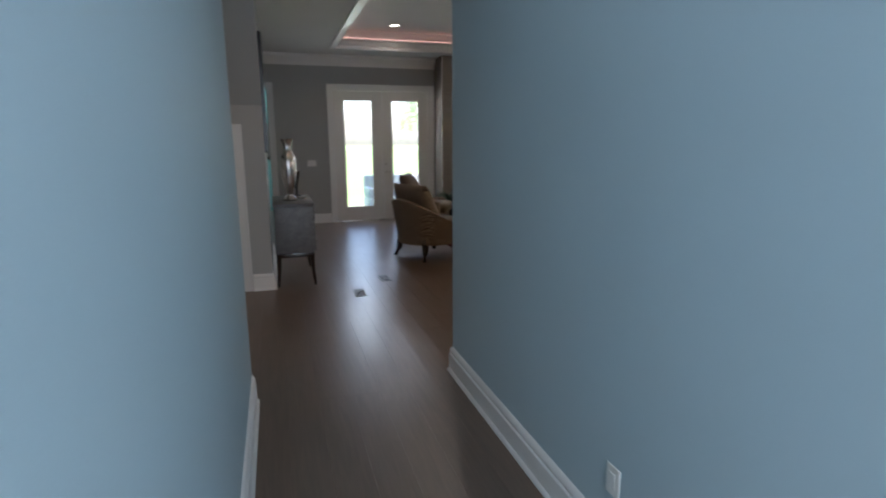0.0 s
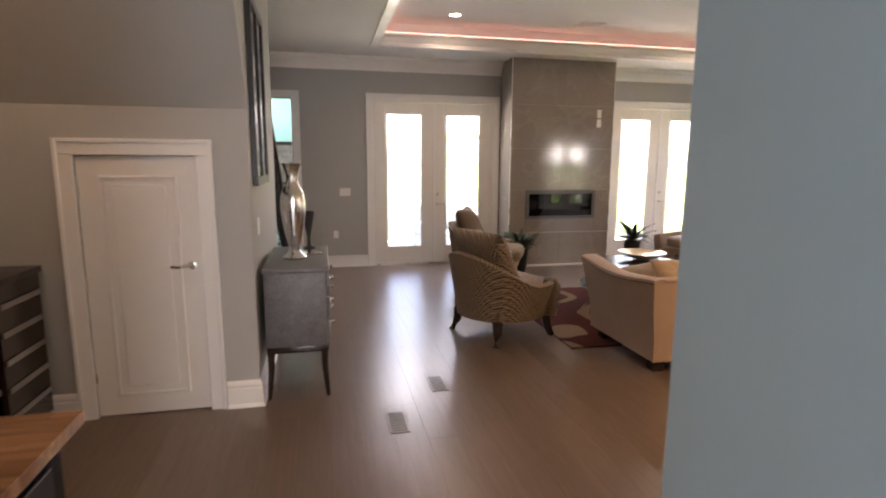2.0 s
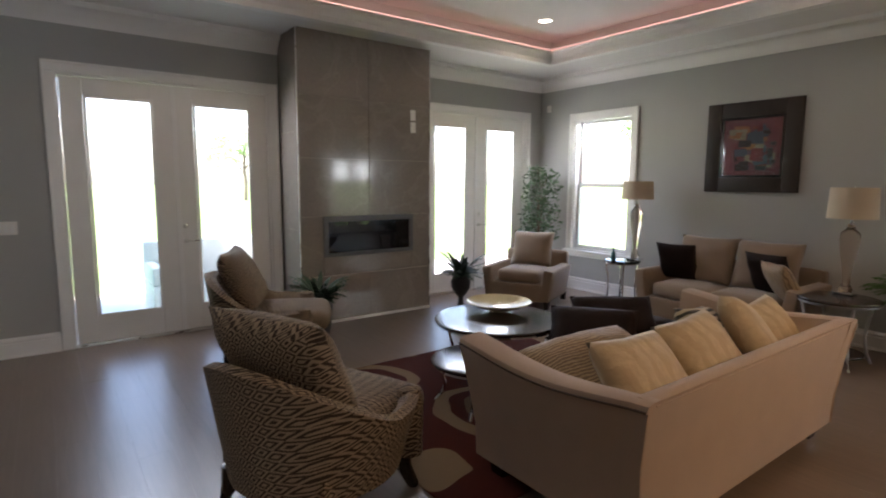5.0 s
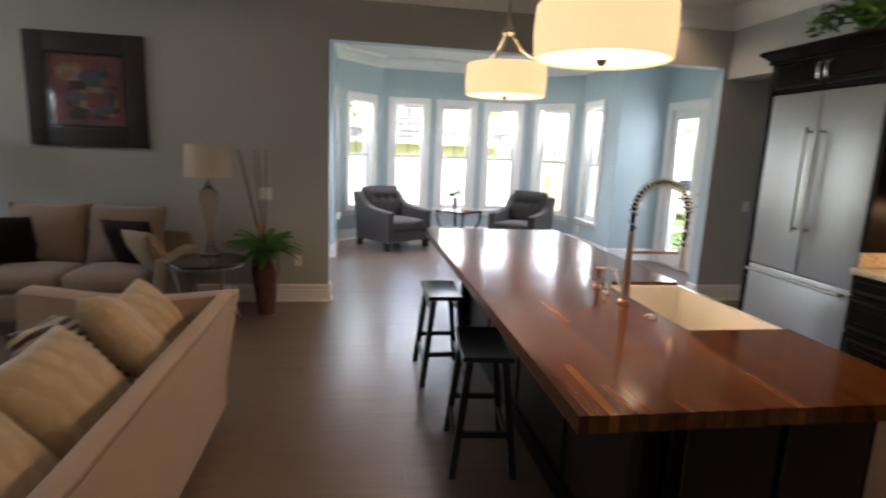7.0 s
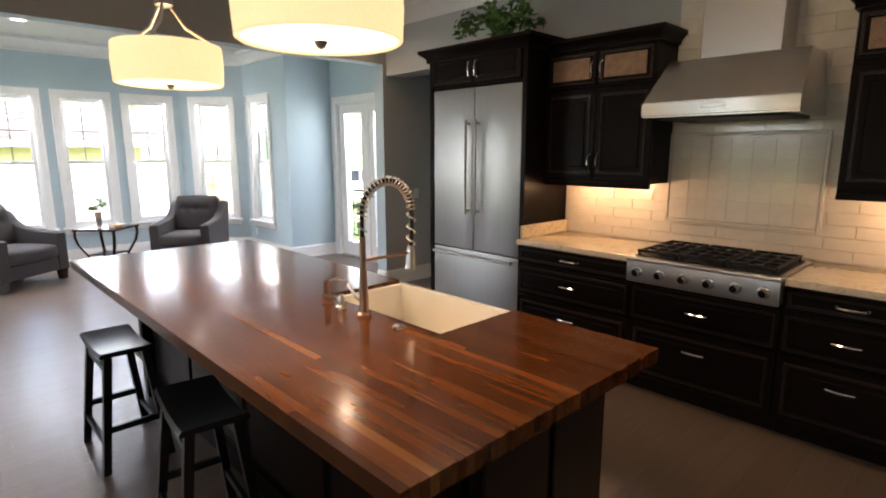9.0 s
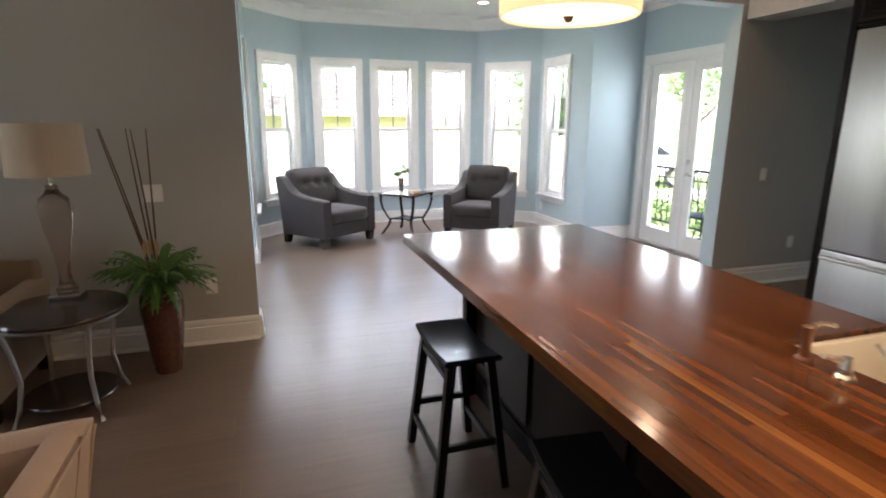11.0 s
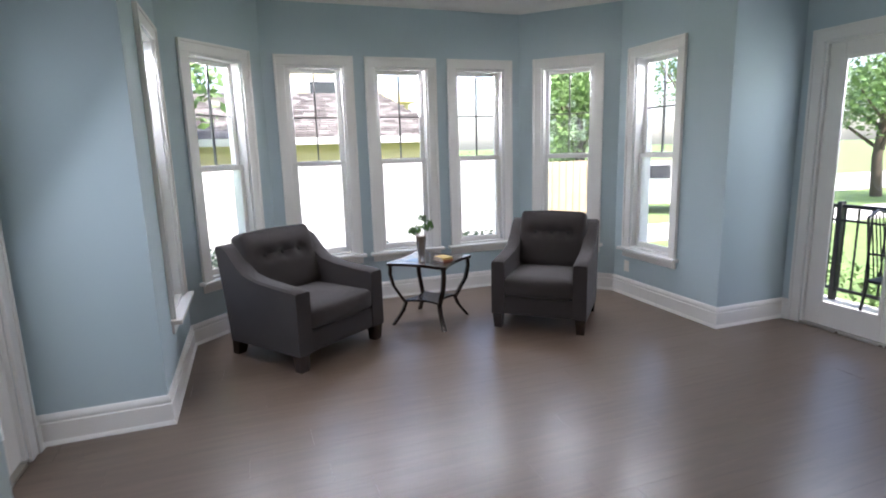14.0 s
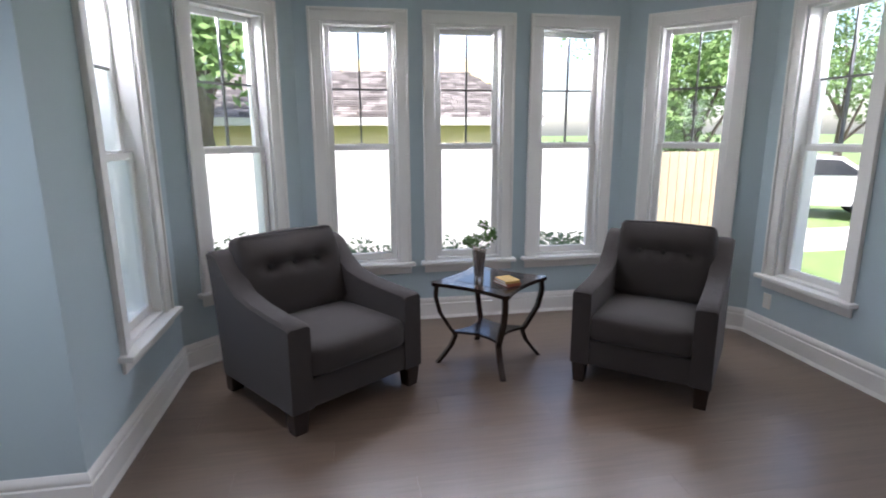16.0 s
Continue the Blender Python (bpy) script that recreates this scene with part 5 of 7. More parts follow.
for x in (3.42, 6.30):
    o = 0.012 if x > 5 else -0.012
    for a, b in ((3.76, 4.06), (4.09, 4.40)):
        part("end_panel", boxed(min(x, x + o), a, 0.16, max(x, x + o), b, 0.80, 0.004, 1), ESPRESSO_RUB, isl)
for i in range(4):
    a = 3.46 + i * 0.71
    part("back_panel", boxed(a, 4.44, 0.16, a + 0.66, 4.455, 0.80, 0.005, 1), ESPRESSO_RUB, isl)
for x in (3.44, 6.22):
    part("corner_post", boxed(x, 4.456, 0, x + 0.07, 4.52, 0.868, 0.006), ESPRESSO, isl)
part("baseboard", boxed(3.40, 4.4405, 0, 6.32, 4.452, 0.12, 0.004, 1), ESPRESSO, isl)
top = thing("butcher_block_top", pose(0, 0, 0), "oiled walnut strip worktop on the island", "worktop")
_rng = random.Random(11)
_strip = {}
SW = (IY1 - IY0) / 42
for j in range(42):
    y0 = IY0 + j * SW
    x = IX0 - _rng.random() * 0.5
    while x < IX1:
        ln = _rng.choice((0.55, 0.8, 1.1, 1.4))
        a, b = max(x, IX0), min(x + ln, IX1)
        x += ln
        spans = [(a, b)]
        if y0 + SW / 2 < SY1:
            spans = [(a, min(b, SX0)), (max(a, SX1), b)]
        for a, b in spans:
            k = round(b - a, 2)
            if k < 0.02:
                continue
            if k not in _strip:
                _strip[k] = finish(boxed(-k / 2 + 0.0003, 0.0002, 0, k / 2 - 0.0003, SW - 0.0002, 0.05), "strip", STRIPS)
            o = new("strip", _strip[k])
            o.parent, o.location = top, ((a + b) / 2, y0, 0.87)
sink = thing("apron_sink", pose(0, 0, 0), "white fireclay apron sink set in the island", "sink")
part("apron_front", boxed(SX0 + 0.003, IY0 - 0.025, 0.63, SX1 - 0.003, IY0 + 0.015, 0.905, 0.01), PORCELAIN, sink)
part("back_wall", boxed(SX0 + 0.003, SY1 - 0.03, 0.63, SX1 - 0.003, SY1 - 0.003, 0.905, 0.008), PORCELAIN, sink)
part("side_wall", boxed(SX0 + 0.003, IY0 + 0.01, 0.63, SX0 + 0.03, SY1 - 0.02, 0.905, 0.008), PORCELAIN, sink)
part("side_wall", boxed(SX1 - 0.03, IY0 + 0.01, 0.63, SX1 - 0.003, SY1 - 0.02, 0.905, 0.008), PORCELAIN, sink)
part("bottom", boxed(SX0 + 0.01, IY0 - 0.01, 0.61, SX1 - 0.01, SY1 - 0.01, 0.66, 0.008), PORCELAIN, sink)
part("drain", moved(lathe([(0.04, 0), (0.04, 0.004), (0.02, 0.006), (0.001, 0.004)], 18), pose(4.3, 3.88, 0.66)), NICKEL, sink)
fau = thing("spring_faucet", pose(4.27, 4.175, 0.92), "bronze pull-down faucet with a coiled spring", "faucet")
part("base", lathe([(0.030, 0), (0.030, 0.012), (0.020, 0.02), (0.015, 0.20), (0.013, 0.21), (0.012, 0.33)], 16), COPPER, fau)
_arc = [(0, 0, 0.33)] + [(0, -0.13 + 0.13 * math.cos(a), 0.42 + 0.13 * math.sin(a)) for a in [math.pi * i / 14 for i in range(15)]] + [(0, -0.26, 0.34), (0, -0.255, 0.26)]
part("hose", tube(_arc, 0.009, 8), BLACK_METAL, fau)
_bm = bmesh.new()
_pts = []
_n = 380
for i in range(_n):
    f = i / (_n - 1) * (len(_arc) - 1)
    k = min(int(f), len(_arc) - 2)
    p = Vector(_arc[k]).lerp(Vector(_arc[k + 1]), f - k)
    d = (Vector(_arc[k + 1]) - Vector(_arc[k])).normalized()
    a = Vector((1, 0, 0))
    b = a.cross(d)
    ph = i / _n * 2 * math.pi * 27
    _pts.append(p + 0.018 * (math.cos(ph) * a + math.sin(ph) * b))
part("spring", tube(_pts, 0.0040, 5, _bm), NICKEL, fau, "nickel coil spring")
part("spray_head", moved(lathe([(0.013, 0.10), (0.018, 0.08), (0.02, 0.02), (0.026, 0.0), (0.001, 0.0)], 16), pose(0, -0.253, 0.165)), NICKEL, fau)
part("support_arm", tube([(0, 0, 0.235), (0, -0.10, 0.235), (0, -0.235, 0.235)], 0.007, 8), COPPER, fau)
part("lever", tube([(0.02, 0, 0.06), (0.06, 0.0, 0.07), (0.11, 0, 0.12)], 0.006, 8), NICKEL, fau)
soap = thing("soap_dispenser", pose(4.55, 4.175, 0.92), "bronze and nickel soap dispenser beside the sink", "soap dispenser")
part("body", lathe([(0.024, 0), (0.024, 0.01), (0.014, 0.016), (0.012, 0.09), (0.016, 0.10), (0.001, 0.105)], 14), COPPER, soap)
part("spout", tube([(0, 0, 0.098), (0, -0.05, 0.105), (0, -0.10, 0.09)], 0.006, 8), NICKEL, soap)
hnd = thing("faucet_handle", pose(4.44, 4.175, 0.92), "nickel side handle beside the faucet", "faucet handle")
part("base", lathe([(0.024, 0), (0.024, 0.008), (0.016, 0.016), (0.016, 0.05), (0.012, 0.06), (0.001, 0.062)], 14), NICKEL, hnd)
part("lever", tube([(0, 0, 0.05), (0.0, 0.03, 0.06), (0.0, 0.09, 0.075)], 0.006, 8), NICKEL, hnd)
air = solid("air_switch", lathe([(0.024, 0), (0.024, 0.008), (0.016, 0.012), (0.001, 0.012)], 16), NICKEL, "round nickel button set in the worktop", "air switch", m=pose(4.06, 4.165, 0.92))


def stool(x, y, turn):
    s = thing("counter_stool", pose(x, y, 0, 0, 0, turn), "black saddle-seat counter stool", "stool", "stools at the island")
    bm = bmesh.new()
    n = 12
    rows = []
    for i in range(n + 1):
        u = 2 * i / n - 1
        dip = 0.022 * u * u
        rows.append([bm.verts.new((u * 0.225, yy, z + dip)) for yy, z in ((-0.12, 0.573), (-0.125, 0.585), (-0.115, 0.598), (0.115, 0.598), (0.125, 0.585), (0.12, 0.573))])
    for a, b in zip(rows, rows[1:]):
        for k in range(6):
            bm.faces.new((a[k], b[k], b[(k + 1) % 6], a[(k + 1) % 6]))
    bm.faces.new(rows[0])
    bm.faces.new(list(reversed(rows[-1])))
    part("seat", bm, BLACK_WOOD, s)
    ends = {}
    for sx in (-1, 1):
        for sy in (-1, 1):
            t, b = (sx * 0.185, sy * 0.085, 0.585), (sx * 0.225, sy * 0.15, 0.0)
            ends[sx, sy] = (t, b)
            part("leg", leg(bmesh.new(), t, b, 0.018, 0.017), BLACK_WOOD, s)
    at = lambda k, z: Vector(ends[k][1]).lerp(Vector(ends[k][0]), z / 0.585)  # noqa: E731
    for k0, k1, z in (((-1, -1), (-1, 1), 0.22), ((1, -1), (1, 1), 0.22), ((-1, -1), (1, -1), 0.15), ((-1, 1), (1, 1), 0.15), ((-1, -1), (1, -1), 0.52), ((-1, 1), (1, 1), 0.52)):
        p, q = at(k0, z), at(k1, z)
        d = 0.011
        b = bmesh.new()
        if abs(p.x - q.x) > abs(p.y - q.y):
            box(b, p.x, p.y - d, z - 0.016, q.x, p.y + d, z + 0.016, 0.003, 1)
        else:
            box(b, p.x - d, p.y, z - 0.016, p.x + d, q.y, z + 0.016, 0.003, 1)
        part("stretcher", b, BLACK_WOOD, s)
    return s


_st = stool(5.66, 4.78, 0)
copy_thing(_st, pose(4.62, 4.73, 0, 0, 0, -6))


def pendant(x, y):
    p = thing("pendant_lamp", pose(x, y, 0), "drum pendant lamp with a lit amber glass shade", "pendant lamp", "pendants over the island")
    part("shade", lathe([(0.228, 1.895), (0.235, 1.90), (0.240, 1.985), (0.235, 2.07), (0.228, 2.075), (0.221, 2.07), (0.227, 1.985), (0.221, 1.90), (0.228, 1.895)], 40, cap=False), GLOBE, p)
    part("diffuser", lathe([(0.001, 1.900), (0.15, 1.901), (0.219, 1.906), (0.219, 1.912), (0.001, 1.912)], 36, cap=False), DIFFUSER, p)
    part("finial", lathe([(0.001, 1.875), (0.012, 1.88), (0.02, 1.897), (0.001, 1.8995)], 14, cap=False), NICKEL, p)
    for k in range(3):
        a = k * 2.094 + 0.5
        c, s = math.cos(a), math.sin(a)
        part("arm", tube([(c * 0.225, s * 0.225, 2.07), (c * 0.19, s * 0.19, 2.11), (c * 0.09, s * 0.09, 2.16), (c * 0.02, s * 0.02, 2.26)], 0.008, 8), NICKEL, p)
    part("hub", lathe([(0.02, 2.24), (0.04, 2.25), (0.04, 2.27), (0.022, 2.29), (0.012, 2.33)], 16), NICKEL, p)
    part("rod", tube([(0, 0, 2.32), (0, 0, CEIL - 0.03)], 0.007, 8), NICKEL, p)
    part("canopy", lathe([(0.065, CEIL - 0.002), (0.065, CEIL - 0.02), (0.02, CEIL - 0.035)], 20), NICKEL, p)
    return p


pendant(3.93, 4.54)
pendant(5.31, 4.51)


# ---- fireplace ----
CH0, CH1, CHY = 3.38, 5.03, 10.37
chase = structure("fireplace_chase", joined(boxed(CH0 + 0.012, CHY + 0.012, 0.0, CH1 - 0.012, N_WALL, 0.74), boxed(CH0 + 0.012, CHY + 0.012, 1.18, CH1 - 0.012, N_WALL, CEIL), boxed(CH0 + 0.012, CHY + 0.012, 0.74, 3.64, N_WALL, 1.18), boxed(4.78, CHY + 0.012, 0.74, CH1 - 0.012, N_WALL, 1.18), boxed(3.64, CHY + 0.35, 0.74, 4.78, N_WALL, 1.18)), GROUT, "tall chimney breast", "fireplace")


def slab(x0, x1, z0, z1):
    part("stone_slab", boxed(x0 + 0.001, CHY, z0 + 0.001, x1 - 0.001, CHY + 0.0125, z1 - 0.001, 0.001, 1), CHASE_STONE, chase, smooth=False)


for a, b in ((CH0, 4.205), (4.205, CH1)):
    slab(a, b, 1.18, 1.80)
    slab(a, b, 1.80, 2.44)
    slab(a, b, 2.44, CEIL)
slab(CH0, 3.64, 0.53, 1.18)
slab(4.78, CH1, 0.53, 1.18)
slab(3.64, 4.78, 0.53, 0.74)
slab(CH0, 4.205, 0.03, 0.525)
slab(4.205, CH1, 0.03, 0.525)
for x in (CH0, CH1 - 0.0125):
    for a, b in ((0.03, 1.04), (1.04, 2.07), (2.07, CEIL)):
        part("stone_slab", boxed(x, CHY + 0.014, a + 0.001, x + 0.0125, N_WALL - 0.001, b - 0.001, 0.001, 1), CHASE_STONE, chase, smooth=False)
for x in (CH0 - 0.004, CH1 - 0.006):
    part("edge_trim", boxed(x, CHY - 0.004, 0.0, x + 0.010, CHY + 0.008, CEIL, 0.001, 1), NICKEL, chase, "slim metal edge")
part("base_trim", boxed(CH0, CHY - 0.012, 0.0, CH1, CHY + 0.011, 0.028, 0.002, 1), TRIM, chase, "thin white base strip")
FIRE_FRAME = material("dark_steel_frame", (0.13, 0.13, 0.13), 0.4, 0.5, var=0.1)
fire = thing("gas_fireplace", pose(4.21, CHY, 0.96), "linear black-framed gas fireplace", "fireplace")
part("frame", joined(boxed(-0.57, -0.02, 0.16, 0.57, 0.008, 0.22, 0.003, 1), boxed(-0.57, -0.02, -0.22, 0.57, 0.008, -0.18, 0.003, 1), boxed(-0.57, -0.02, -0.18, -0.52, 0.008, 0.16, 0.003, 1), boxed(0.52, -0.02, -0.18, 0.57, 0.008, 0.16, 0.003, 1)), FIRE_FRAME, fire, "dark steel frame")
part("glass", boxed(-0.52, 0.0, -0.18, 0.52, 0.006, 0.16), FIRE_GLASS, fire, "dark reflecting glass", smooth=False)
part("firebox", joined(boxed(-0.56, 0.02, -0.21, 0.56, 0.3, -0.19), boxed(-0.56, 0.28, -0.19, 0.56, 0.30, 0.21)), FIRE_BLACK, fire)
tv = thing("wall_control", pose(4.79, CHY, 2.26), "pair of white control plates on the stone", "control")
for z in (-0.07, 0.07):
    part("plate", boxed(-0.035, -0.008, z - 0.06, 0.035, 0.0, z + 0.06, 0.002, 1), PLASTIC, tv)


# ---- stair and bar side ----
ud = thing("door_5", pose((UD0 + UD1) / 2, 6.18, 0, 0, 0, 180), "small white raised-panel door under the stair", "door", kind="structure")
casing(ud, False, UD1 - UD0, 0, UDH)
hw = (UD1 - UD0) / 2
dl = part("door_leaf", boxed(-hw + 0.003, -0.05, 0.008, hw - 0.003, -0.008, UDH - 0.004, 0.003, 1), DOOR, ud)
_b2 = sweep([(-0.19, 0.15), (0.19, 0.15), (0.19, 1.48), (-0.19, 1.48)], [(0.0, 0.0), (0.0, 0.008), (-0.014, 0.010), (-0.022, 0.0)], closed=True)
part("moulding", moved(_b2, Matrix(((1, 0, 0, 0), (0, 0, 1, -0.008), (0, 1, 0, 0), (0, 0, 0, 1)))), DOOR, dl)
part("panel", boxed(-0.15, -0.009, 0.19, 0.15, 0.001, 1.44, 0.006, 1), DOOR, dl)
lever(dl, -0.27, -0.008, 0.95, 1)
for z in (0.22, 0.80, 1.36):
    part("hinge", boxed(hw - 0.012, -0.01, z, hw + 0.004, 0.004, z + 0.09, 0.003, 1), NICKEL, dl)
d6 = thing("door_6", pose(-0.22, N_WALL, 0, 0, 0, 180), "white cased doorway to a teal room", "doorway", kind="structure")
casing(d6, False, 0.92, 0, 2.5)
for sx in (-1, 1):
    part("jamb", boxed(min(sx * 0.46, sx * 0.44), -0.2, 0, max(sx * 0.46, sx * 0.44), 0, 2.5), TRIM, d6)
structure("teal_room_wall", joined(boxed(-2.4, 13.2, 0, 1.2, 13.3, CEIL), boxed(-2.5, 11.11, 0, -2.4, 13.3, CEIL), boxed(1.2, 11.11, 0, 1.25, 13.3, CEIL)), WALL_TEAL, "teal painted walls of a far room", "wall")
structure("teal_room_ceiling", boxed(-2.5, 11.11, CEIL, 1.25, 13.3, CEIL + 0.1), CEILING, "white ceiling of a far room", "ceiling")
structure("teal_room_floor", boxed(-2.5, 11.1, -0.02, 1.25, 13.2, 0.0), FLOOR_WOOD, "wood floor of a far room", "floor")
fp = thing("framed_picture", pose(0.10, 13.2, 1.55, 0, 0, 180), "dark framed picture on a teal wall", "picture")
part("frame", joined(boxed(-0.5, 0, -0.4, 0.5, 0.03, -0.34), boxed(-0.5, 0, 0.34, 0.5, 0.03, 0.4), boxed(-0.5, 0, -0.34, -0.44, 0.03, 0.34), boxed(0.44, 0, -0.34, 0.5, 0.03, 0.34)), FRAME_DARK, fp)
part("canvas", boxed(-0.44, 0, -0.34, 0.44, 0.015, 0.34), material("grey_print", (0.22, 0.21, 0.2), 0.7, var=0.6, scale=7), fp)
# bulb without a fitting, added to light the far room
point_lamp(-0.6, 12.2, 2.8, 7, (0.85, 0.95, 1.0), 0.2)

stair = thing("staircase", pose(0, 0, 0), "staircase with dark treads and white risers", "staircase")
NS = 15
for i in range(NS):
    y1 = 10.35 - i * 0.262
    z = (i + 1) * 0.186
    part("tread", boxed(-0.95, y1 - 0.285, z - 0.03, 0.075, y1, z, 0.006), DARK_WOOD, stair)
    part("riser", boxed(-0.95, y1 - 0.275, z - 0.186, 0.07, y1 - 0.262, z - 0.031), TRIM, stair)
part("stringer", joined(*[boxed(0.035, 10.35 - (i + 1) * 0.262, max(0, (i + 1) * 0.186 - 0.30), 0.069, 10.35 - i * 0.262 - 0.015, (i + 1) * 0.186 - 0.031) for i in range(NS)]), TRIM, stair)
railing = thing("stair_railing", pose(0, 0, 0), "black iron stair railing with a dark handrail", "railing")
part("handrail", tube([(0.11, 10.35, 1.06), (0.11, 10.2, 1.14), (0.11, 8.0, 2.42)], 0.03, 10), DARK_WOOD, railing)
part("newel", boxed(0.08, 10.36, 0, 0.14, 10.42, 1.16, 0.006), BLACK_WOOD, railing)
for i in range(18):
    y = 10.2 - i * 0.128
    zt = 1.14 + (10.2 - y) * (2.42 - 1.14) / 2.2
    zb = max(0.0, zt - 0.95)
    b = tube([(0.11, y, zb), (0.11, y, zt - 0.01)], 0.009, 6)
    if i % 2 == 0:
        moved_b = lathe([(0.009, -0.05), (0.022, 0.0), (0.009, 0.05)], 8)
        b = joined(b, moved(moved_b, pose(0.11, y, (zb + zt) / 2)))
    part("baluster", b, BLACK_METAL, railing)

coll = thing("photo_frame", pose(0.2, 6.70, 2.03, 0, 0, -90), "tall dark multi-opening photo frame", "picture frame")
_fw, _fh = 0.37, 0.60
part("frame", joined(boxed(-_fw, 0, -_fh, -_fw + 0.06, 0.035, _fh, 0.004, 1), boxed(_fw - 0.06, 0, -_fh, _fw, 0.035, _fh, 0.004, 1), boxed(-_fw + 0.06, 0, _fh - 0.06, _fw - 0.06, 0.035, _fh, 0.004, 1), boxed(-_fw + 0.06, 0, -_fh, _fw - 0.06, 0.035, -_fh + 0.06, 0.004, 1), boxed(-0.03, 0, -_fh + 0.06, 0.03, 0.034, _fh - 0.06)), BLACK_WOOD, coll)
part("mount", boxed(-_fw + 0.06, 0, -_fh + 0.06, _fw - 0.06, 0.012, _fh - 0.06), material("pale_mount", (0.5, 0.5, 0.48), 0.6), coll, "pale grey mount")
for i in range(4):
    for sx in (-1, 1):
        part("photo_block", boxed(sx * 0.168 - 0.11, 0.012, -0.47 + i * 0.245, sx * 0.168 + 0.11, 0.017, -0.47 + i * 0.245 + (0.10 if (i + (sx > 0)) % 2 else 0.20), 0.002, 1), BLACK_WOOD, coll)

# console chest
con = thing("console_chest", pose(0, 0, 0), "pewter embossed chest on dark splayed legs", "chest")
X0, X1, Y0, Y1 = 0.235, 0.655, 6.215, 7.18
part("case", boxed(X0 + 0.01, Y0 + 0.02, 0.36, X1 - 0.01, Y1 - 0.02, 0.865, 0.008), EMBOSSED, con)
part("top", boxed(X0, Y0, 0.866, X1 + 0.01, Y1, 0.90, 0.008), EMBOSSED, con)
part("apron", boxed(X0 + 0.01, Y0 + 0.025, 0.315, X1 - 0.01, Y1 - 0.025, 0.359, 0.006), DARK_WOOD, con)
for i in range(3):
    z = 0.375 + i * 0.162
    d = part("drawer_front", boxed(X1 - 0.01, Y0 + 0.035, z, X1 + 0.012, Y1 - 0.035, z + 0.152, 0.006), EMBOSSED, con)
    for yy in (Y0 + 0.27, Y1 - 0.27):
        part("knob", moved(lathe([(0.006, 0), (0.006, 0.012), (0.016, 0.018), (0.014, 0.028), (0.001, 0.03)], 12), pose(X1 + 0.012, yy, z + 0.076, 0, 90, 0)), CHROME, d)
for sx, x in ((-1, X0 + 0.035), (1, X1 - 0.035)):
    for sy, y in ((-1, Y0 + 0.05), (1, Y1 - 0.05)):
        part("leg", tube([(x, y, 0.335), (x + sx * 0.0, y + sy * 0.0, 0.22), (x + sx * 0.012, y + sy * 0.018, 0.08), (x + sx * 0.02, y + sy * 0.03, 0.0)], 0.026, 8, taper=0.5), DARK_WOOD, con)
urn = thing("mercury_glass_vase", pose(0.43, 6.60, 0.90), "tall ribbed silver mercury glass vase with a flared rim", "vase", "decor on the console chest")
_prof = [(0.078, 0), (0.083, 0.014), (0.06, 0.034), (0.036, 0.06), (0.036, 0.085)]
for _i in range(17):
    _f = _i / 16
    _prof.append((0.042 + 0.044 * math.sin(min(1.0, _f * 1.12) * math.pi * 0.56) - 0.012 * max(0, _f - 0.85) * 6 + (0.0022 if _i % 2 else 0.0), 0.10 + 0.38 * _f))
_prof += [(0.052, 0.52), (0.040, 0.56), (0.042, 0.60), (0.058, 0.645), (0.074, 0.675), (0.070, 0.675), (0.036, 0.60), (0.001, 0.56)]
part("body", lathe(_prof, 30, cap=False), MERCURY, urn)
cup = solid("black_goblet_vase", lathe([(0.05, 0), (0.05, 0.012), (0.016, 0.03), (0.014, 0.09), (0.022, 0.14), (0.042, 0.24), (0.052, 0.30), (0.046, 0.30), (0.03, 0.2), (0.001, 0.15)], 20, cap=False), POT_BLACK, "flared black goblet vase", "vase", "decor on the console chest", m=pose(0.52, 7.02, 0.90))
solid("silver_tray", boxed(-0.07, -0.1, 0, 0.07, 0.1, 0.012, 0.005), MERCURY, "small silver dish on the chest", "dish", "decor on the console chest", m=pose(0.53, 6.85, 0.90, 0, 0, 15))

# bar side cabinets
bar = thing("bar_cabinet", pose(0, 0, 0), "espresso bar cabinet with an oiled oak top", "cabinet")
part("body", boxed(-2.38, 3.59, 0.10, -0.075, 4.20, 0.86), ESPRESSO, bar)
part("toe_kick", boxed(-2.38, 3.59, 0, -0.10, 4.14, 0.10), ESPRESSO, bar)
for i in range(4):
    a = -2.36 + i * 0.568
    bm = boxed(a + 0.004, 4.20, 0.13, a + 0.563, 4.22, 0.66, 0.004, 1)
    part("door", bm, ESPRESSO, bar)
    part("drawer_front", boxed(a + 0.004, 4.20, 0.68, a + 0.563, 4.22, 0.845, 0.004, 1), ESPRESSO_RUB, bar)
part("end_panel", joined(boxed(-0.074, 3.63, 0.18, -0.063, 4.13, 0.80, 0.004, 1), boxed(-0.0625, 3.70, 0.25, -0.057, 4.06, 0.73, 0.004, 1)), ESPRESSO_RUB, bar)
bt = thing("oak_bar_top", pose(0, 0, 0), "oiled oak strip top of the bar cabinet", "worktop")
_rng = random.Random(9)
for j in range(16):
    y0 = 3.585 + j * 0.0413
    x = -2.39
    while x < -0.026:
        b = min(-0.025, x + _rng.choice((0.5, 0.8, 1.0)))
        o = new("strip", finish(boxed(x + 0.0005, y0 + 0.0003, 0.862, b - 0.0005, y0 + 0.041, 0.90, 0.001, 1), "strip", BLOCK_OAK))
        o.parent = bt
        x = b
wr = thing("wine_rack", pose(0, 0, 0), "dark slatted wine rack cabinet", "wine rack")
part("top", boxed(-1.72, 5.70, 0.95, -0.97, 6.155, 0.985, 0.006), DARK_WOOD, wr)
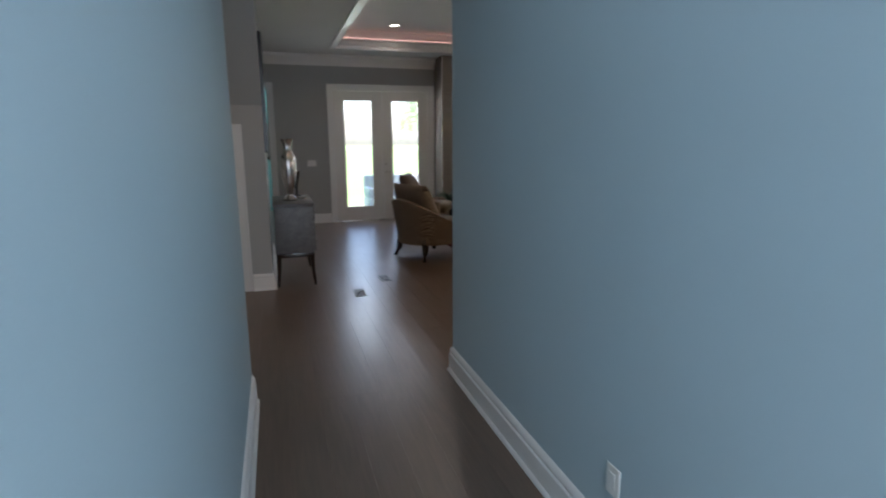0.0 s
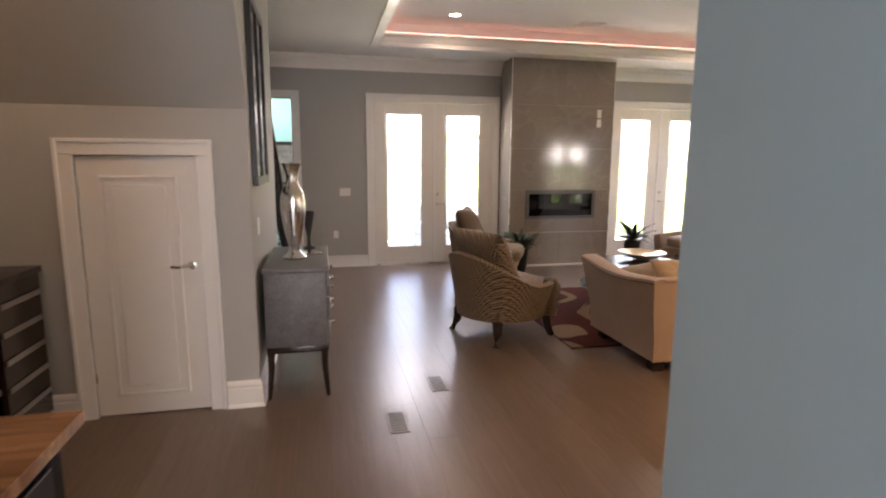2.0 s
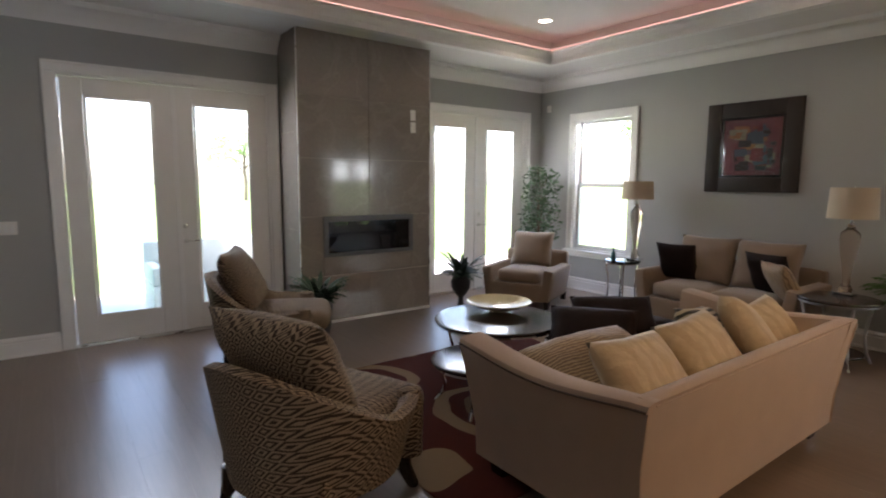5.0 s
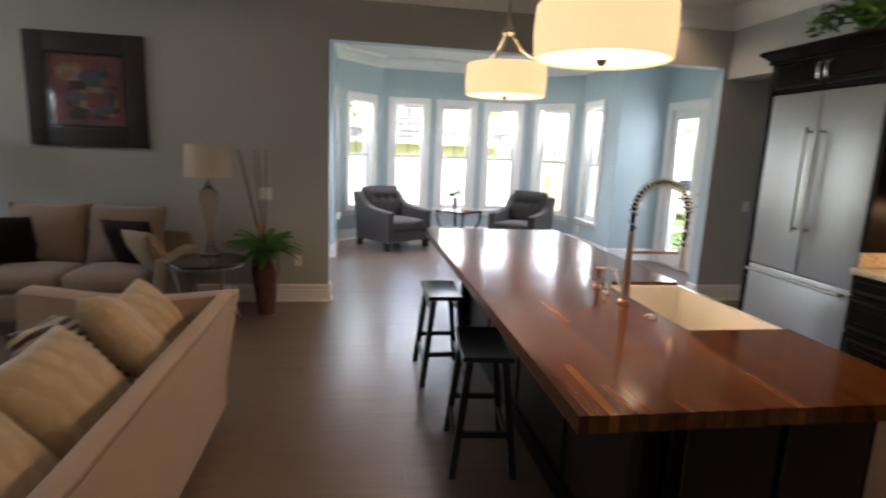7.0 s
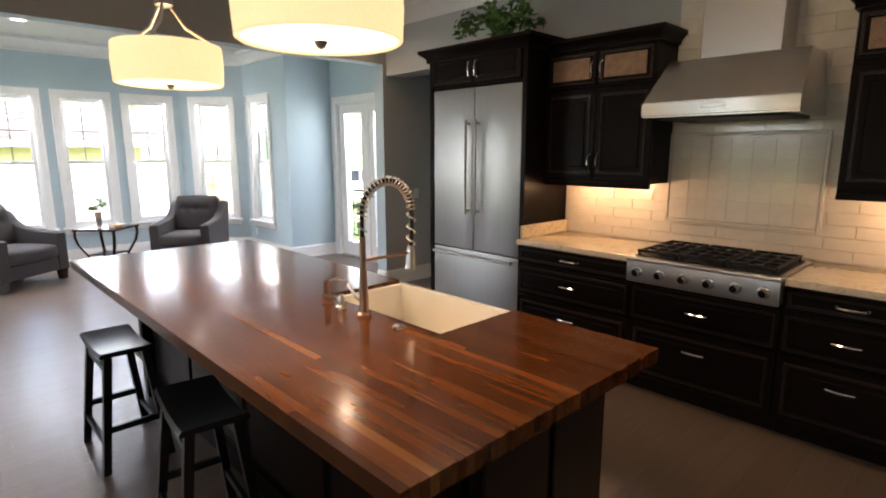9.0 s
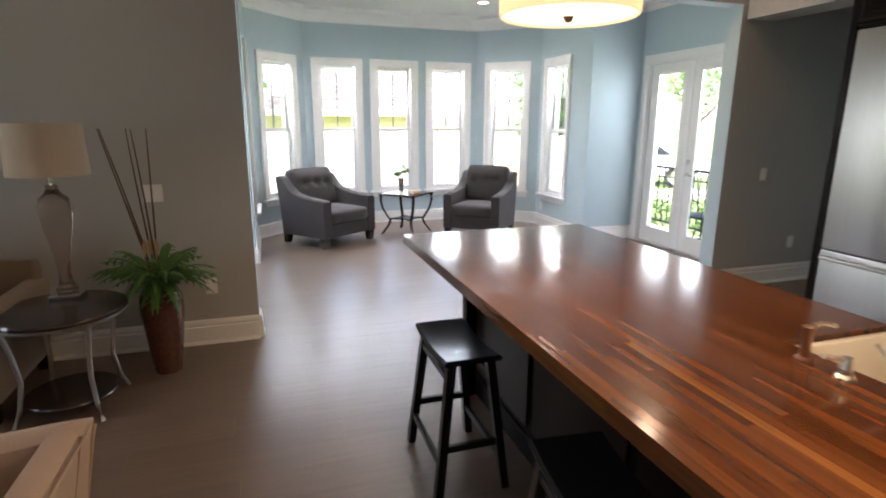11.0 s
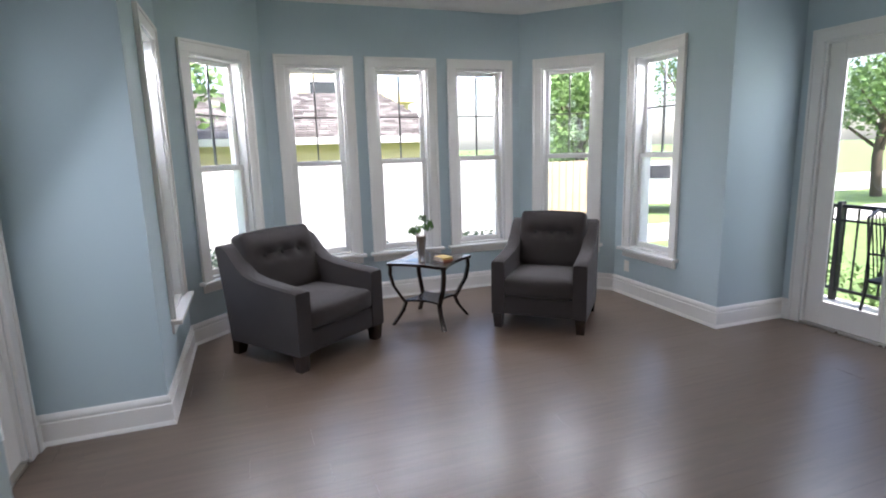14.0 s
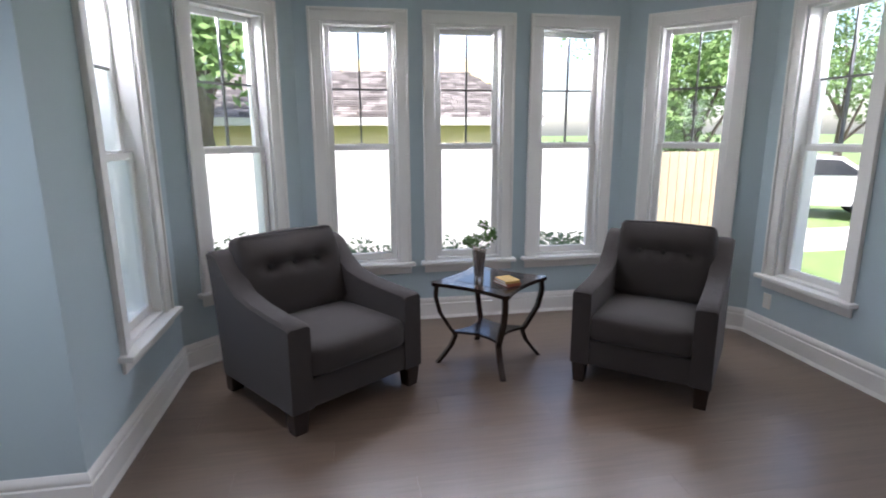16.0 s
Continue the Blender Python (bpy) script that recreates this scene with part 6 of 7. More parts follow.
for x in (-1.70, -1.02):
    part("side", boxed(x, 5.72, 0, x + 0.03, 6.15, 0.949), DARK_WOOD, wr)
part("back", boxed(-1.669, 6.13, 0.05, -1.021, 6.15, 0.949), ESPRESSO, wr)
for i in range(6):
    part("shelf", boxed(-1.669, 5.73, 0.08 + i * 0.15, -1.021, 6.129, 0.10 + i * 0.15, 0.003, 1), DARK_WOOD, wr)
    part("slat", boxed(-1.669, 5.712, 0.072 + i * 0.15, -1.021, 5.729, 0.105 + i * 0.15, 0.004, 1), PEWTER_WOOD, wr, "pale grey slat")
    part("slat", boxed(-0.989, 5.74, 0.072 + i * 0.15, -0.978, 6.13, 0.105 + i * 0.15, 0.004, 1), PEWTER_WOOD, wr, "pale grey slat")
for _x, _h in ((-1.18, 0.30), (-1.34, 0.26)):
    solid("dark_bottle", lathe([(0.036, 0), (0.038, 0.01), (0.038, _h * 0.6), (0.014, _h * 0.75), (0.013, _h), (0.001, _h)], 16), POT_BLACK, "dark glass bottle on the wine rack", "bottle", "bottles on the wine rack", m=pose(_x, 5.92, 0.985))


# ---- sitting room furniture ----
rug = solid("area_rug", joined(boxed(2.70, 6.75, 0.0, 5.75, 8.88, 0.012, 0.004, 1)), RUG, "burgundy rug with cream and brown swirls", "rug", smooth=False)

sofa = thing("sofa", pose(2.99, 6.04, 0), "beige microfibre sofa with a flared tuxedo frame", "sofa")
SL, SD, SH = 2.12, 1.02, 0.755


def flared_panel(name, parent, a0, a1, base, out, z0, z1, t, mat, along="x", lip=0.0):
    """An upright upholstered panel that leans outwards as it rises."""
    bm = bmesh.new()
    n = 6
    rows = []
    for i in range(n + 1):
        f = i / n
        z = z0 + (z1 - z0) * f
        o = base + out * f * f
        thick = t * (1 - 0.15 * f)
        if i == n:
            ring = [(o + 0.012, z - 0.004), (o + 0.03, z + 0.004), (o + thick - 0.03, z + 0.004), (o + thick - 0.012, z - 0.004)]
        else:
            ring = [(o, z), (o + thick * 0.34, z), (o + thick * 0.67, z), (o + thick, z)]
        rows.append(ring)
    ends = []
    for e in (a0, a1):
        ends.append([[bm.verts.new((e + (lip * (i / n) ** 2 if e == a1 else -lip * (i / n) ** 2), o, z) if along == "x" else (o, e + (lip * (i / n) ** 2 if e == a1 else -lip * (i / n) ** 2), z)) for o, z in r] for i, r in enumerate(rows)])
    A, B = ends
    for i in range(n):
        for g, rev in ((A, False), (B, True)):
            for k in range(3):
                bm.faces.new((g[i][k], g[i][k + 1], g[i + 1][k + 1], g[i + 1][k]))
        bm.faces.new((A[i][0], A[i + 1][0], B[i + 1][0], B[i][0]))
        bm.faces.new((A[i][3], A[i + 1][3], B[i + 1][3], B[i][3]))
    for k in range(3):
        bm.faces.new((A[0][k], A[0][k + 1], B[0][k + 1], B[0][k]))
        bm.faces.new((A[n][k], A[n][k + 1], B[n][k + 1], B[n][k]))
    return part(name, bm, mat, parent)


flared_panel("backrest", sofa, 0.07, SL - 0.07, 0.05, -0.07, 0.10, SH - 0.001, 0.12, BEIGE, "x", lip=0.06)


def sofa_arm(parent, side):
    """A swept arm: its top sags between the back corner and the raised front, and leans outwards."""
    bm = bmesh.new()
    n = 14
    rows = []
    for i in range(n + 1):
        f = i / n
        y = -0.005 + (SD + 0.02) * f
        top = SH - 0.045 * math.sin(math.pi * f) ** 1.3 + 0.012 * f
        out = -0.03 - 0.045 * f - 0.015 * math.sin(math.pi * f)
        inner = 0.075 + 0.02 * f
        ring = [(0.05, 0.10), (0.042, 0.28), (0.02 + out * 0.35, 0.48), (out + 0.012, top - 0.07), (out, top - 0.03), (out + 0.006, top - 0.006), (out + 0.03, top + 0.004), (inner - 0.03, top + 0.006), (inner - 0.004, top - 0.006), (inner, top - 0.04), (0.15, 0.42), (0.16, 0.10)]
        rear = [0.052 - 0.07 * ((z - 0.10) / 0.65) ** 2 for x, z in ring]
        rows.append([bm.verts.new((x, y if i else q, z)) for (x, z), q in zip(ring, rear)])
    k = len(rows[0])
    for a, b in zip(rows, rows[1:]):
        for q in range(k):
            bm.faces.new((a[q], a[(q + 1) % k], b[(q + 1) % k], b[q]))
    bm.faces.new(rows[0])
    bm.faces.new(list(reversed(rows[-1])))
    edge = [(v.co.x - 0.002, v.co.y, v.co.z) for v in (row[4] for row in rows)]
    seam = [(rows[0][q].co.x - 0.001, rows[0][q].co.y - 0.003, rows[0][q].co.z) for q in range(5)]
    m = Matrix.Translation((SL, 0, 0)) @ Matrix.Diagonal((-1, 1, 1, 1)) if side > 0 else Matrix.Identity(4)
    arm = part("arm", moved(bm, m), BEIGE, parent)
    part("piping", moved(tube(edge, 0.005, 6), m), BROWN_PIPING, arm, "dark brown piping")
    part("corner_welt", moved(tube(seam, 0.006, 6), m), BEIGE, arm)


BROWN_PIPING = material("dark_brown_piping", (0.07, 0.04, 0.025), 0.7)
for _side in (-1, 1):
    sofa_arm(sofa, _side)
part("seat_base", moved(soft_box(SL - 0.33, SD - 0.20, 0.18, 0.015, 0.0, 6), pose(SL / 2, 0.17 + (SD - 0.20) / 2, 0.10)), BEIGE, sofa)
for i in range(2):
    part("seat_cushion", moved(soft_box(0.83, SD - 0.19, 0.16, 0.04, 0.02), pose(SL / 2 + (-0.425 if i == 0 else 0.425), 0.18 + (SD - 0.19) / 2, 0.285)), BEIGE, sofa)
for x in (0.14, SL - 0.14):
    for y in (0.15, SD - 0.10):
        part("foot", leg(bmesh.new(), (x, y, 0.102), (x, y, 0.0), 0.05, 0.042), DARK_WOOD, sofa)
part("piping", tube([(0.02, -0.022, SH - 0.012), (SL - 0.02, -0.022, SH - 0.012)], 0.0035, 6), BEIGE, sofa)


def throw_pillow(x, y, z, w, h, d, rx, ry, rz, mat, label):
    return solid("throw_pillow", pillow(w, h, d), mat, label, "pillow", "pillows on the seats", m=pose(x, y, z, rx, ry, rz), smooth="all")


throw_pillow(3.58, 6.74, 0.57, 0.78, 0.52, 0.22, 20, -6, -12, ZEBRA, "tan and brown zigzag throw pillow lying on the sofa")
for _x, _z, _ry, _w, _m in ((3.55, 0.60, 4, 0.62, GOLD_SATIN), (4.09, 0.615, -5, 0.50, GOLD_SATIN), (4.40, 0.61, 7, 0.42, ZEBRA_SMALL), (4.62, 0.66, 16, 0.44, GOLD_SATIN), (4.93, 0.60, -9, 0.40, GOLD_SATIN)):
    throw_pillow(_x, 6.40 if _m is GOLD_SATIN else 6.52, _z, _w, 0.50, 0.20, 50, _ry, _ry * 0.8, _m, "crumpled gold satin throw pillow" if _m is GOLD_SATIN else "black and cream zebra throw pillow")


def barrel_chair(x, y, facing, label):
    """A curved-back chair that faces local +x."""
    c = thing("barrel_chair", pose(x, y, 0, 0, 0, facing), label, "armchair", "patterned barrel chairs")
    bm = bmesh.new()
    n = 26
    rows = []
    for i in range(n + 1):
        a = radians(48 + (312 - 48) * i / n)
        back = max(0.0, -math.cos(a))
        top = 0.50 + 0.26 * back ** 1.2
        col = []
        for k in range(7):
            f = k / 6
            r = 0.355 + 0.075 * f
            col.append(Vector((r * math.cos(a) * 1.0, r * math.sin(a), 0.20 + (top - 0.20) * f)))
        inn = []
        for k in range(7):
            f = 1 - k / 6
            r = 0.355 + 0.075 * f - 0.10 + 0.02 * f
            inn.append(Vector((r * math.cos(a), r * math.sin(a), 0.20 + (top - 0.015 - 0.20) * f)))
        mid = (col[-1] + inn[0]) / 2 + Vector((0, 0, 0.022))
        rows.append([bm.verts.new(p) for p in col + [mid] + inn])
    for a, b in zip(rows, rows[1:]):
        for k in range(len(a)):
            bm.faces.new((a[k], b[k], b[(k + 1) % len(a)], a[(k + 1) % len(a)]))
    bm.faces.new(rows[0])
    bm.faces.new(list(reversed(rows[-1])))
    part("backrest", bm, KEY, c)
    part("seat_base", moved(soft_box(0.66, 0.60, 0.14, 0.05, 0.0, 8), pose(0.06, 0, 0.19)), KEY, c)
    part("seat_cushion", moved(soft_box(0.62, 0.56, 0.15, 0.06, 0.025), pose(0.12, 0, 0.325)), KEY, c)
    for s in (-1, 1):
        part("arm_front", moved(lathe([(0.001, 0.19), (0.058, 0.195), (0.063, 0.45), (0.05, 0.515), (0.001, 0.53)], 16, cap=False), pose(0.262, s * 0.292, 0)), KEY, c)
    part("back_pillow", moved(pillow(0.62, 0.50, 0.21), pose(-0.17, 0, 0.715, 0, 66, 0) @ pose(0, 0, 0, 0, 0, 90)), KEY, c, smooth="all")
    for sx, sy in ((1, 1), (1, -1), (-1, 1), (-1, -1)):
        px, py = 0.26 if sx > 0 else -0.24, sy * 0.25
        part("leg", tube([(px, py, 0.205), (px + sx * 0.01, py + sy * 0.008, 0.1), (px + sx * 0.045, py + sy * 0.035, 0.0)], 0.042, 8, taper=0.62), DARK_WOOD, c)
    return c


_bc = barrel_chair(2.24, 7.33, 22, "tan diamond-patterned barrel chair on dark legs")
_bc.scale = (1.15, 1.15, 1.05)
copy_thing(_bc, pose(2.72, 9.45, 0, 0, 0, -25))


def club(x, y, facing, w, d, mat, label, seats=1, name="armchair", group="", tall=0.66):
    """A plain rolled-edge seat that faces local +x."""
    c = thing(name, pose(x, y, 0, 0, 0, facing), label, "sofa" if seats > 1 else "armchair", group)
    part("base", moved(soft_box(d - 0.08, w - 0.06, 0.22, 0.03, 0.0, 8), pose(0.03, 0, 0.09)), mat, c)
    part("backrest", moved(soft_box(0.16, w - 0.06, tall - 0.06, 0.04, 0.01), pose(-d / 2 + 0.12, 0, 0.12, 0, -8, 0)), mat, c)
    for s in (-1, 1):
        part("arm", moved(soft_box(d - 0.06, 0.13, 0.50 if seats > 1 else 0.40, 0.03, 0.006), pose(0.02, s * (w / 2 - 0.095), 0.10, -s * 8, 0, 0)), mat, c)
    sw = (w - 0.36) / seats
    for i in range(seats):
        yy = -(w - 0.36) / 2 + sw * (i + 0.5)
        part("seat_cushion", moved(soft_box(d - 0.22, sw - 0.01, 0.16, 0.05, 0.02), pose(0.08, yy, 0.31)), mat, c)
        part("back_cushion", moved(pillow(sw + 0.02, tall - 0.12, 0.24), pose(-d / 2 + 0.28, yy, 0.44 + (tall - 0.12) / 2, 0, 74, 0) @ pose(0, 0, 0, 0, 0, 90)), mat, c, smooth="all")
    for sx in (-1, 1):
        for sy in (-1, 1):
            part("foot", leg(bmesh.new(), (sx * (d / 2 - 0.08), sy * (w / 2 - 0.07), 0.10), (sx * (d / 2 - 0.08), sy * (w / 2 - 0.07), 0), 0.035, 0.028), DARK_WOOD, c)
    return c


club(6.30, 9.92, 205, 0.90, 0.88, TAN, "tan upholstered armchair beside the glazed doors", tall=0.60)
club(7.02, 7.70, 180, 1.62, 0.86, TAN, "tan two-seat loveseat against the wall", 2, "loveseat")
throw_pillow(6.98, 8.24, 0.68, 0.46, 0.44, 0.16, 0, 66, 8, BROWN_SATIN, "dark brown satin throw pillow")
throw_pillow(6.98, 7.27, 0.67, 0.46, 0.44, 0.16, 0, 66, -14, BROWN_SATIN, "dark brown satin throw pillow")
throw_pillow(6.80, 7.08, 0.63, 0.44, 0.40, 0.15, 0, 58, -40, ZEBRA, "tan and brown zigzag throw pillow")


def round_table(name, x, y, r, h, label, top_mat, leg_mat, shelf=0.0, legs=4):
    t = thing(name, pose(x, y, 0), label, "table")
    part("tabletop", lathe([(r - 0.02, h - 0.03), (r - 0.004, h - 0.026), (r, h - 0.014), (r - 0.006, h - 0.003), (r - 0.03, h), (0.001, h)], 48), top_mat, t)
    part("rim", lathe([(r - 0.03, h - 0.045), (r - 0.012, h - 0.045), (r - 0.012, h - 0.031), (r - 0.03, h - 0.031)], 48, cap=False), leg_mat, t)
    for k in range(legs):
        a = 2 * math.pi * k / legs + 0.7
        c, s = math.cos(a), math.sin(a)
        part("leg", tube([(c * q, s * q, z) for q, z in ((r * 0.90, h - 0.032), (r * 0.78, h * 0.66), (r * 0.72, h * 0.4), (r * 0.80, h * 0.15), (r * 0.93, 0.0))], 0.013, 8), leg_mat, t)
    if shelf:
        part("shelf", lathe([(r * 0.70, shelf - 0.018), (r * 0.715, shelf - 0.009), (r * 0.70, shelf), (0.001, shelf)], 36), top_mat, t)
    return t


round_table("coffee_table", 4.20, 8.20, 0.52, 0.45, "round dark coffee table on metal legs", DARK_WOOD, CHROME)
round_table("nesting_table", 3.62, 7.74, 0.34, 0.34, "low round dark table on metal legs", DARK_WOOD, CHROME)
round_table("end_table", 6.77, 6.62, 0.315, 0.58, "round dark end table on curved steel legs", DARK_WOOD, STEEL, shelf=0.10)
round_table("end_table", 7.06, 9.02, 0.22, 0.60, "small round end table with chrome legs", FIRE_GLASS, CHROME, shelf=0.10)
bowl = solid("shallow_bowl", lathe([(0.07, 0), (0.075, 0.008), (0.13, 0.022), (0.22, 0.05), (0.285, 0.085), (0.28, 0.09), (0.21, 0.062), (0.12, 0.034), (0.001, 0.024)], 40, cap=False), material("cream_gold_bowl", (0.55, 0.44, 0.24), 0.2, 0.3, var=0.1), "wide cream and gold decorative bowl", "bowl", m=pose(4.36, 8.36, 0.45))
ott = thing("ottoman", pose(4.74, 7.50, 0.012, 0, 0, -38), "low dark brown upholstered ottoman", "ottoman")
part("cushion", moved(soft_box(0.85, 0.60, 0.26, 0.05, 0.02), pose(0, 0, 0.12)), BROWN_SATIN, ott)
for sx in (-1, 1):
    for sy in (-1, 1):
        part("foot", leg(bmesh.new(), (sx * 0.36, sy * 0.24, 0.13), (sx * 0.36, sy * 0.24, 0), 0.03, 0.024), DARK_WOOD, ott)
throw_pillow(4.50, 7.46, 0.47, 0.66, 0.40, 0.15, 38, 0, -52, BROWN_SATIN, "dark brown satin pillow leaning on the ottoman")
throw_pillow(4.84, 7.52, 0.50, 0.66, 0.40, 0.15, 42, 0, -36, BROWN_SATIN, "dark brown satin pillow leaning on the ottoman")


def table_lamp(x, y, z, h, rs, hs, label):
    l = thing("table_lamp", pose(x, y, z), label, "table lamp", "table lamps")
    part("foot", boxed(-0.075, -0.075, 0, 0.075, 0.075, 0.028, 0.005), CHROME, l)
    s = (h - hs) / 0.66
    part("base", lathe([(0.05, 0.028), (0.055, 0.05 * s), (0.032, 0.09 * s), (0.03, 0.15 * s), (0.045, 0.26 * s), (0.072, 0.40 * s), (0.08, 0.48 * s), (0.07, 0.54 * s), (0.035, 0.57 * s), (0.03, 0.59 * s)], 28), SMOKE_GLASS, l, "smoked crystal baluster")
    part("neck", lathe([(0.035, 0.59 * s), (0.03, 0.605 * s), (0.012, 0.62 * s), (0.012, 0.70 * s)], 16), CHROME, l)
    part("shade", lathe([(rs, h - hs), (rs * 0.93, h), (rs * 0.93 - 0.004, h), (rs - 0.004, h - hs), (rs, h - hs)], 36, cap=False), SHADE, l)
    part("finial", tube([(0, 0, 0.70 * s), (0, 0, h + 0.015)], 0.004, 6), CHROME, l)
    return l


table_lamp(6.95, 6.63, 0.58, 0.95, 0.19, 0.27, "smoked crystal table lamp with a linen drum shade")
table_lamp(7.14, 8.90, 0.60, 0.98, 0.19, 0.22, "slim crystal table lamp with a linen drum shade")
bot = solid("glass_bottle", lathe([(0.03, 0), (0.032, 0.01), (0.03, 0.08), (0.01, 0.11), (0.012, 0.15), (0.001, 0.15)], 14), material("teal_glass", (0.04, 0.12, 0.12), 0.1, var=0.1), "small teal glass bottle", "bottle", m=pose(6.95, 9.08, 0.60))

art = thing("framed_painting", pose(E_WALL, 7.76, 1.955, 0, 0, 90), "abstract orange painting in a wide dark frame", "painting")
part("frame", joined(boxed(-0.49, 0, -0.49, -0.33, 0.035, 0.49, 0.006), boxed(0.33, 0, -0.49, 0.49, 0.035, 0.49, 0.006), boxed(-0.33, 0, 0.33, 0.33, 0.034, 0.49, 0.006), boxed(-0.33, 0, -0.49, 0.33, 0.034, -0.33, 0.006)), FRAME_DARK, art)
part("inner_frame", joined(boxed(-0.33, 0, -0.33, -0.30, 0.028, 0.33), boxed(0.30, 0, -0.33, 0.33, 0.028, 0.33), boxed(-0.30, 0, 0.30, 0.30, 0.028, 0.33), boxed(-0.30, 0, -0.33, 0.30, 0.028, -0.30)), DARK_WOOD, art)
_prng = random.Random(33)
_cols = [(0.32, 0.09, 0.04), (0.36, 0.14, 0.06), (0.06, 0.04, 0.04), (0.20, 0.06, 0.07), (0.30, 0.24, 0.17), (0.08, 0.09, 0.12), (0.40, 0.17, 0.06), (0.20, 0.03, 0.03), (0.05, 0.03, 0.03)]
_pm = [material("paint_patch", c, 0.35, var=0.35, scale=14, fine=60, bump=0.15) for c in _cols]
canvas = part("canvas", boxed(-0.30, 0, -0.30, 0.30, 0.012, 0.30), _pm[3], art)
for i in range(46):
    w, h = _prng.uniform(0.06, 0.24), _prng.uniform(0.05, 0.2)
    cx, cz = _prng.uniform(-0.28 + w / 2, 0.28 - w / 2), _prng.uniform(-0.28 + h / 2, 0.28 - h / 2)
    bm = bmesh.new()
    pts = [(cx + math.cos(a) * w / 2 * _prng.uniform(0.75, 1.2), cz + math.sin(a) * h / 2 * _prng.uniform(0.75, 1.2)) for a in [k * math.pi / 2 + 0.78 for k in range(4)]]
    y = 0.0125 + i * 0.0002
    bm.faces.new([bm.verts.new((max(-0.295, min(0.295, p)), y, max(-0.295, min(0.295, q)))) for p, q in pts])
    part("brush_patch", bm, _prng.choice(_pm), canvas, smooth=False)
pg = part("glazing", boxed(-0.30, 0.0245, -0.30, 0.30, 0.0265, 0.30), pane_glass("picture_glass"), art, smooth=False)


# ---- indoor plants ----
def fronds(bm, n, length, droop, rng, z0, width=0.018, spread=1.0, rise=0.6):
    for i in range(n):
        a = i * 2.399 + rng.uniform(-0.2, 0.2)
        L = length * rng.uniform(0.65, 1.1)
        c, s = math.cos(a), math.sin(a)
        up = rise * rng.uniform(0.5, 1.3)
        prev = None
        m = 8
        for k in range(m + 1):
            f = k / m
            r = L * f * spread * 0.9
            z = z0 + L * (up * f * 1.5 - droop * f * f)
            w = width * math.sin(math.pi * min(0.97, 0.12 + 0.85 * f)) + 0.001
            p = Vector((c * r, s * r, z))
            t = Vector((-s, c, 0)) * w
            cur = (bm.verts.new(p - t), bm.verts.new(p + Vector((0, 0, 0.004))), bm.verts.new(p + t))
            if prev:
                bm.faces.new((prev[0], prev[1], cur[1], cur[0]))
                bm.faces.new((prev[1], prev[2], cur[2], cur[1]))
                if width > 0.02 and k < m:
                    for sg in (-1, 1):
                        d = (Vector((-s, c, 0)) * sg + Vector((c, s, 0)) * 0.6).normalized()
                        q = p + d * L * 0.22 * math.sin(math.pi * f) - Vector((0, 0, 0.02))
                        o = Vector((c, s, 0)) * 0.011
                        bm.faces.new([bm.verts.new(v) for v in (p - o, p + o, q)])
            prev = cur
    return bm


def planter(name, x, y, z, profile, pot_mat, label):
    p = thing(name, pose(x, y, z), label, "potted plant", "potted plants")
    part("pot", lathe(profile, 30, cap=False), pot_mat, p)
    return p


pl = planter("fern_planter", 7.11, 6.20, 0, [(0.001, 0.0), (0.075, 0.0), (0.08, 0.02), (0.105, 0.22), (0.125, 0.40), (0.12, 0.50), (0.085, 0.565), (0.09, 0.585), (0.075, 0.585), (0.07, 0.55), (0.001, 0.54)], POT_BROWN, "tall brown glazed urn with a green fern and reeds")
part("soil", lathe([(0.001, 0.545), (0.068, 0.548), (0.068, 0.552), (0.001, 0.56)], 16, cap=False), SOIL, pl)
part("fern", fronds(bmesh.new(), 74, 0.38, 0.78, random.Random(3), 0.55, 0.0205, 1.0, 0.72), LEAF, pl, smooth=False)
_rng = random.Random(8)
for i in range(5):
    a = i * 1.25
    tx, ty = 0.13 * math.cos(a) - 0.03, 0.13 * math.sin(a) + 0.10
    tx = min(tx, 0.20)
    pts = [(0.015 * math.cos(a), 0.015 * math.sin(a), 0.5)] + [(tx * f * f, ty * f, 0.5 + 1.0 * f + 0.0) for f in (0.3, 0.6, 0.85, 1.0)]
    rd = part("reed", tube(pts, 0.007, 6, taper=0.35), STEM, pl)
    if i % 2 == 0:
        q = pts[1]
        part("reed_knot", moved(lathe([(0.006, -0.05), (0.013, -0.02), (0.013, 0.02), (0.006, 0.05)], 8), pose(q[0], q[1], q[2])), material("tan_husk", (0.4, 0.27, 0.14), 0.8, var=0.3), rd)

pl = planter("urn_planter", 5.28, 10.05, 0, [(0.001, 0), (0.10, 0), (0.105, 0.02), (0.05, 0.05), (0.03, 0.10), (0.03, 0.16), (0.07, 0.20), (0.115, 0.28), (0.12, 0.36), (0.10, 0.40), (0.115, 0.42), (0.10, 0.42), (0.085, 0.39), (0.001, 0.38)], POT_BLACK, "black footed urn with dark leafy fronds")
part("fern", fronds(bmesh.new(), 40, 0.40, 0.55, random.Random(4), 0.39, 0.03, 0.9, 0.75), LEAF_DARK, pl, smooth=False)
pl = planter("urn_planter", 3.42, 10.02, 0, [(0.001, 0), (0.10, 0), (0.12, 0.10), (0.14, 0.30), (0.13, 0.36), (0.115, 0.36), (0.11, 0.33), (0.001, 0.32)], POT_BLACK, "dark round planter with a bushy green fern")
part("fern", fronds(bmesh.new(), 60, 0.36, 0.6, random.Random(5), 0.33, 0.026, 0.95, 0.75), LEAF_DARK, pl, smooth=False)
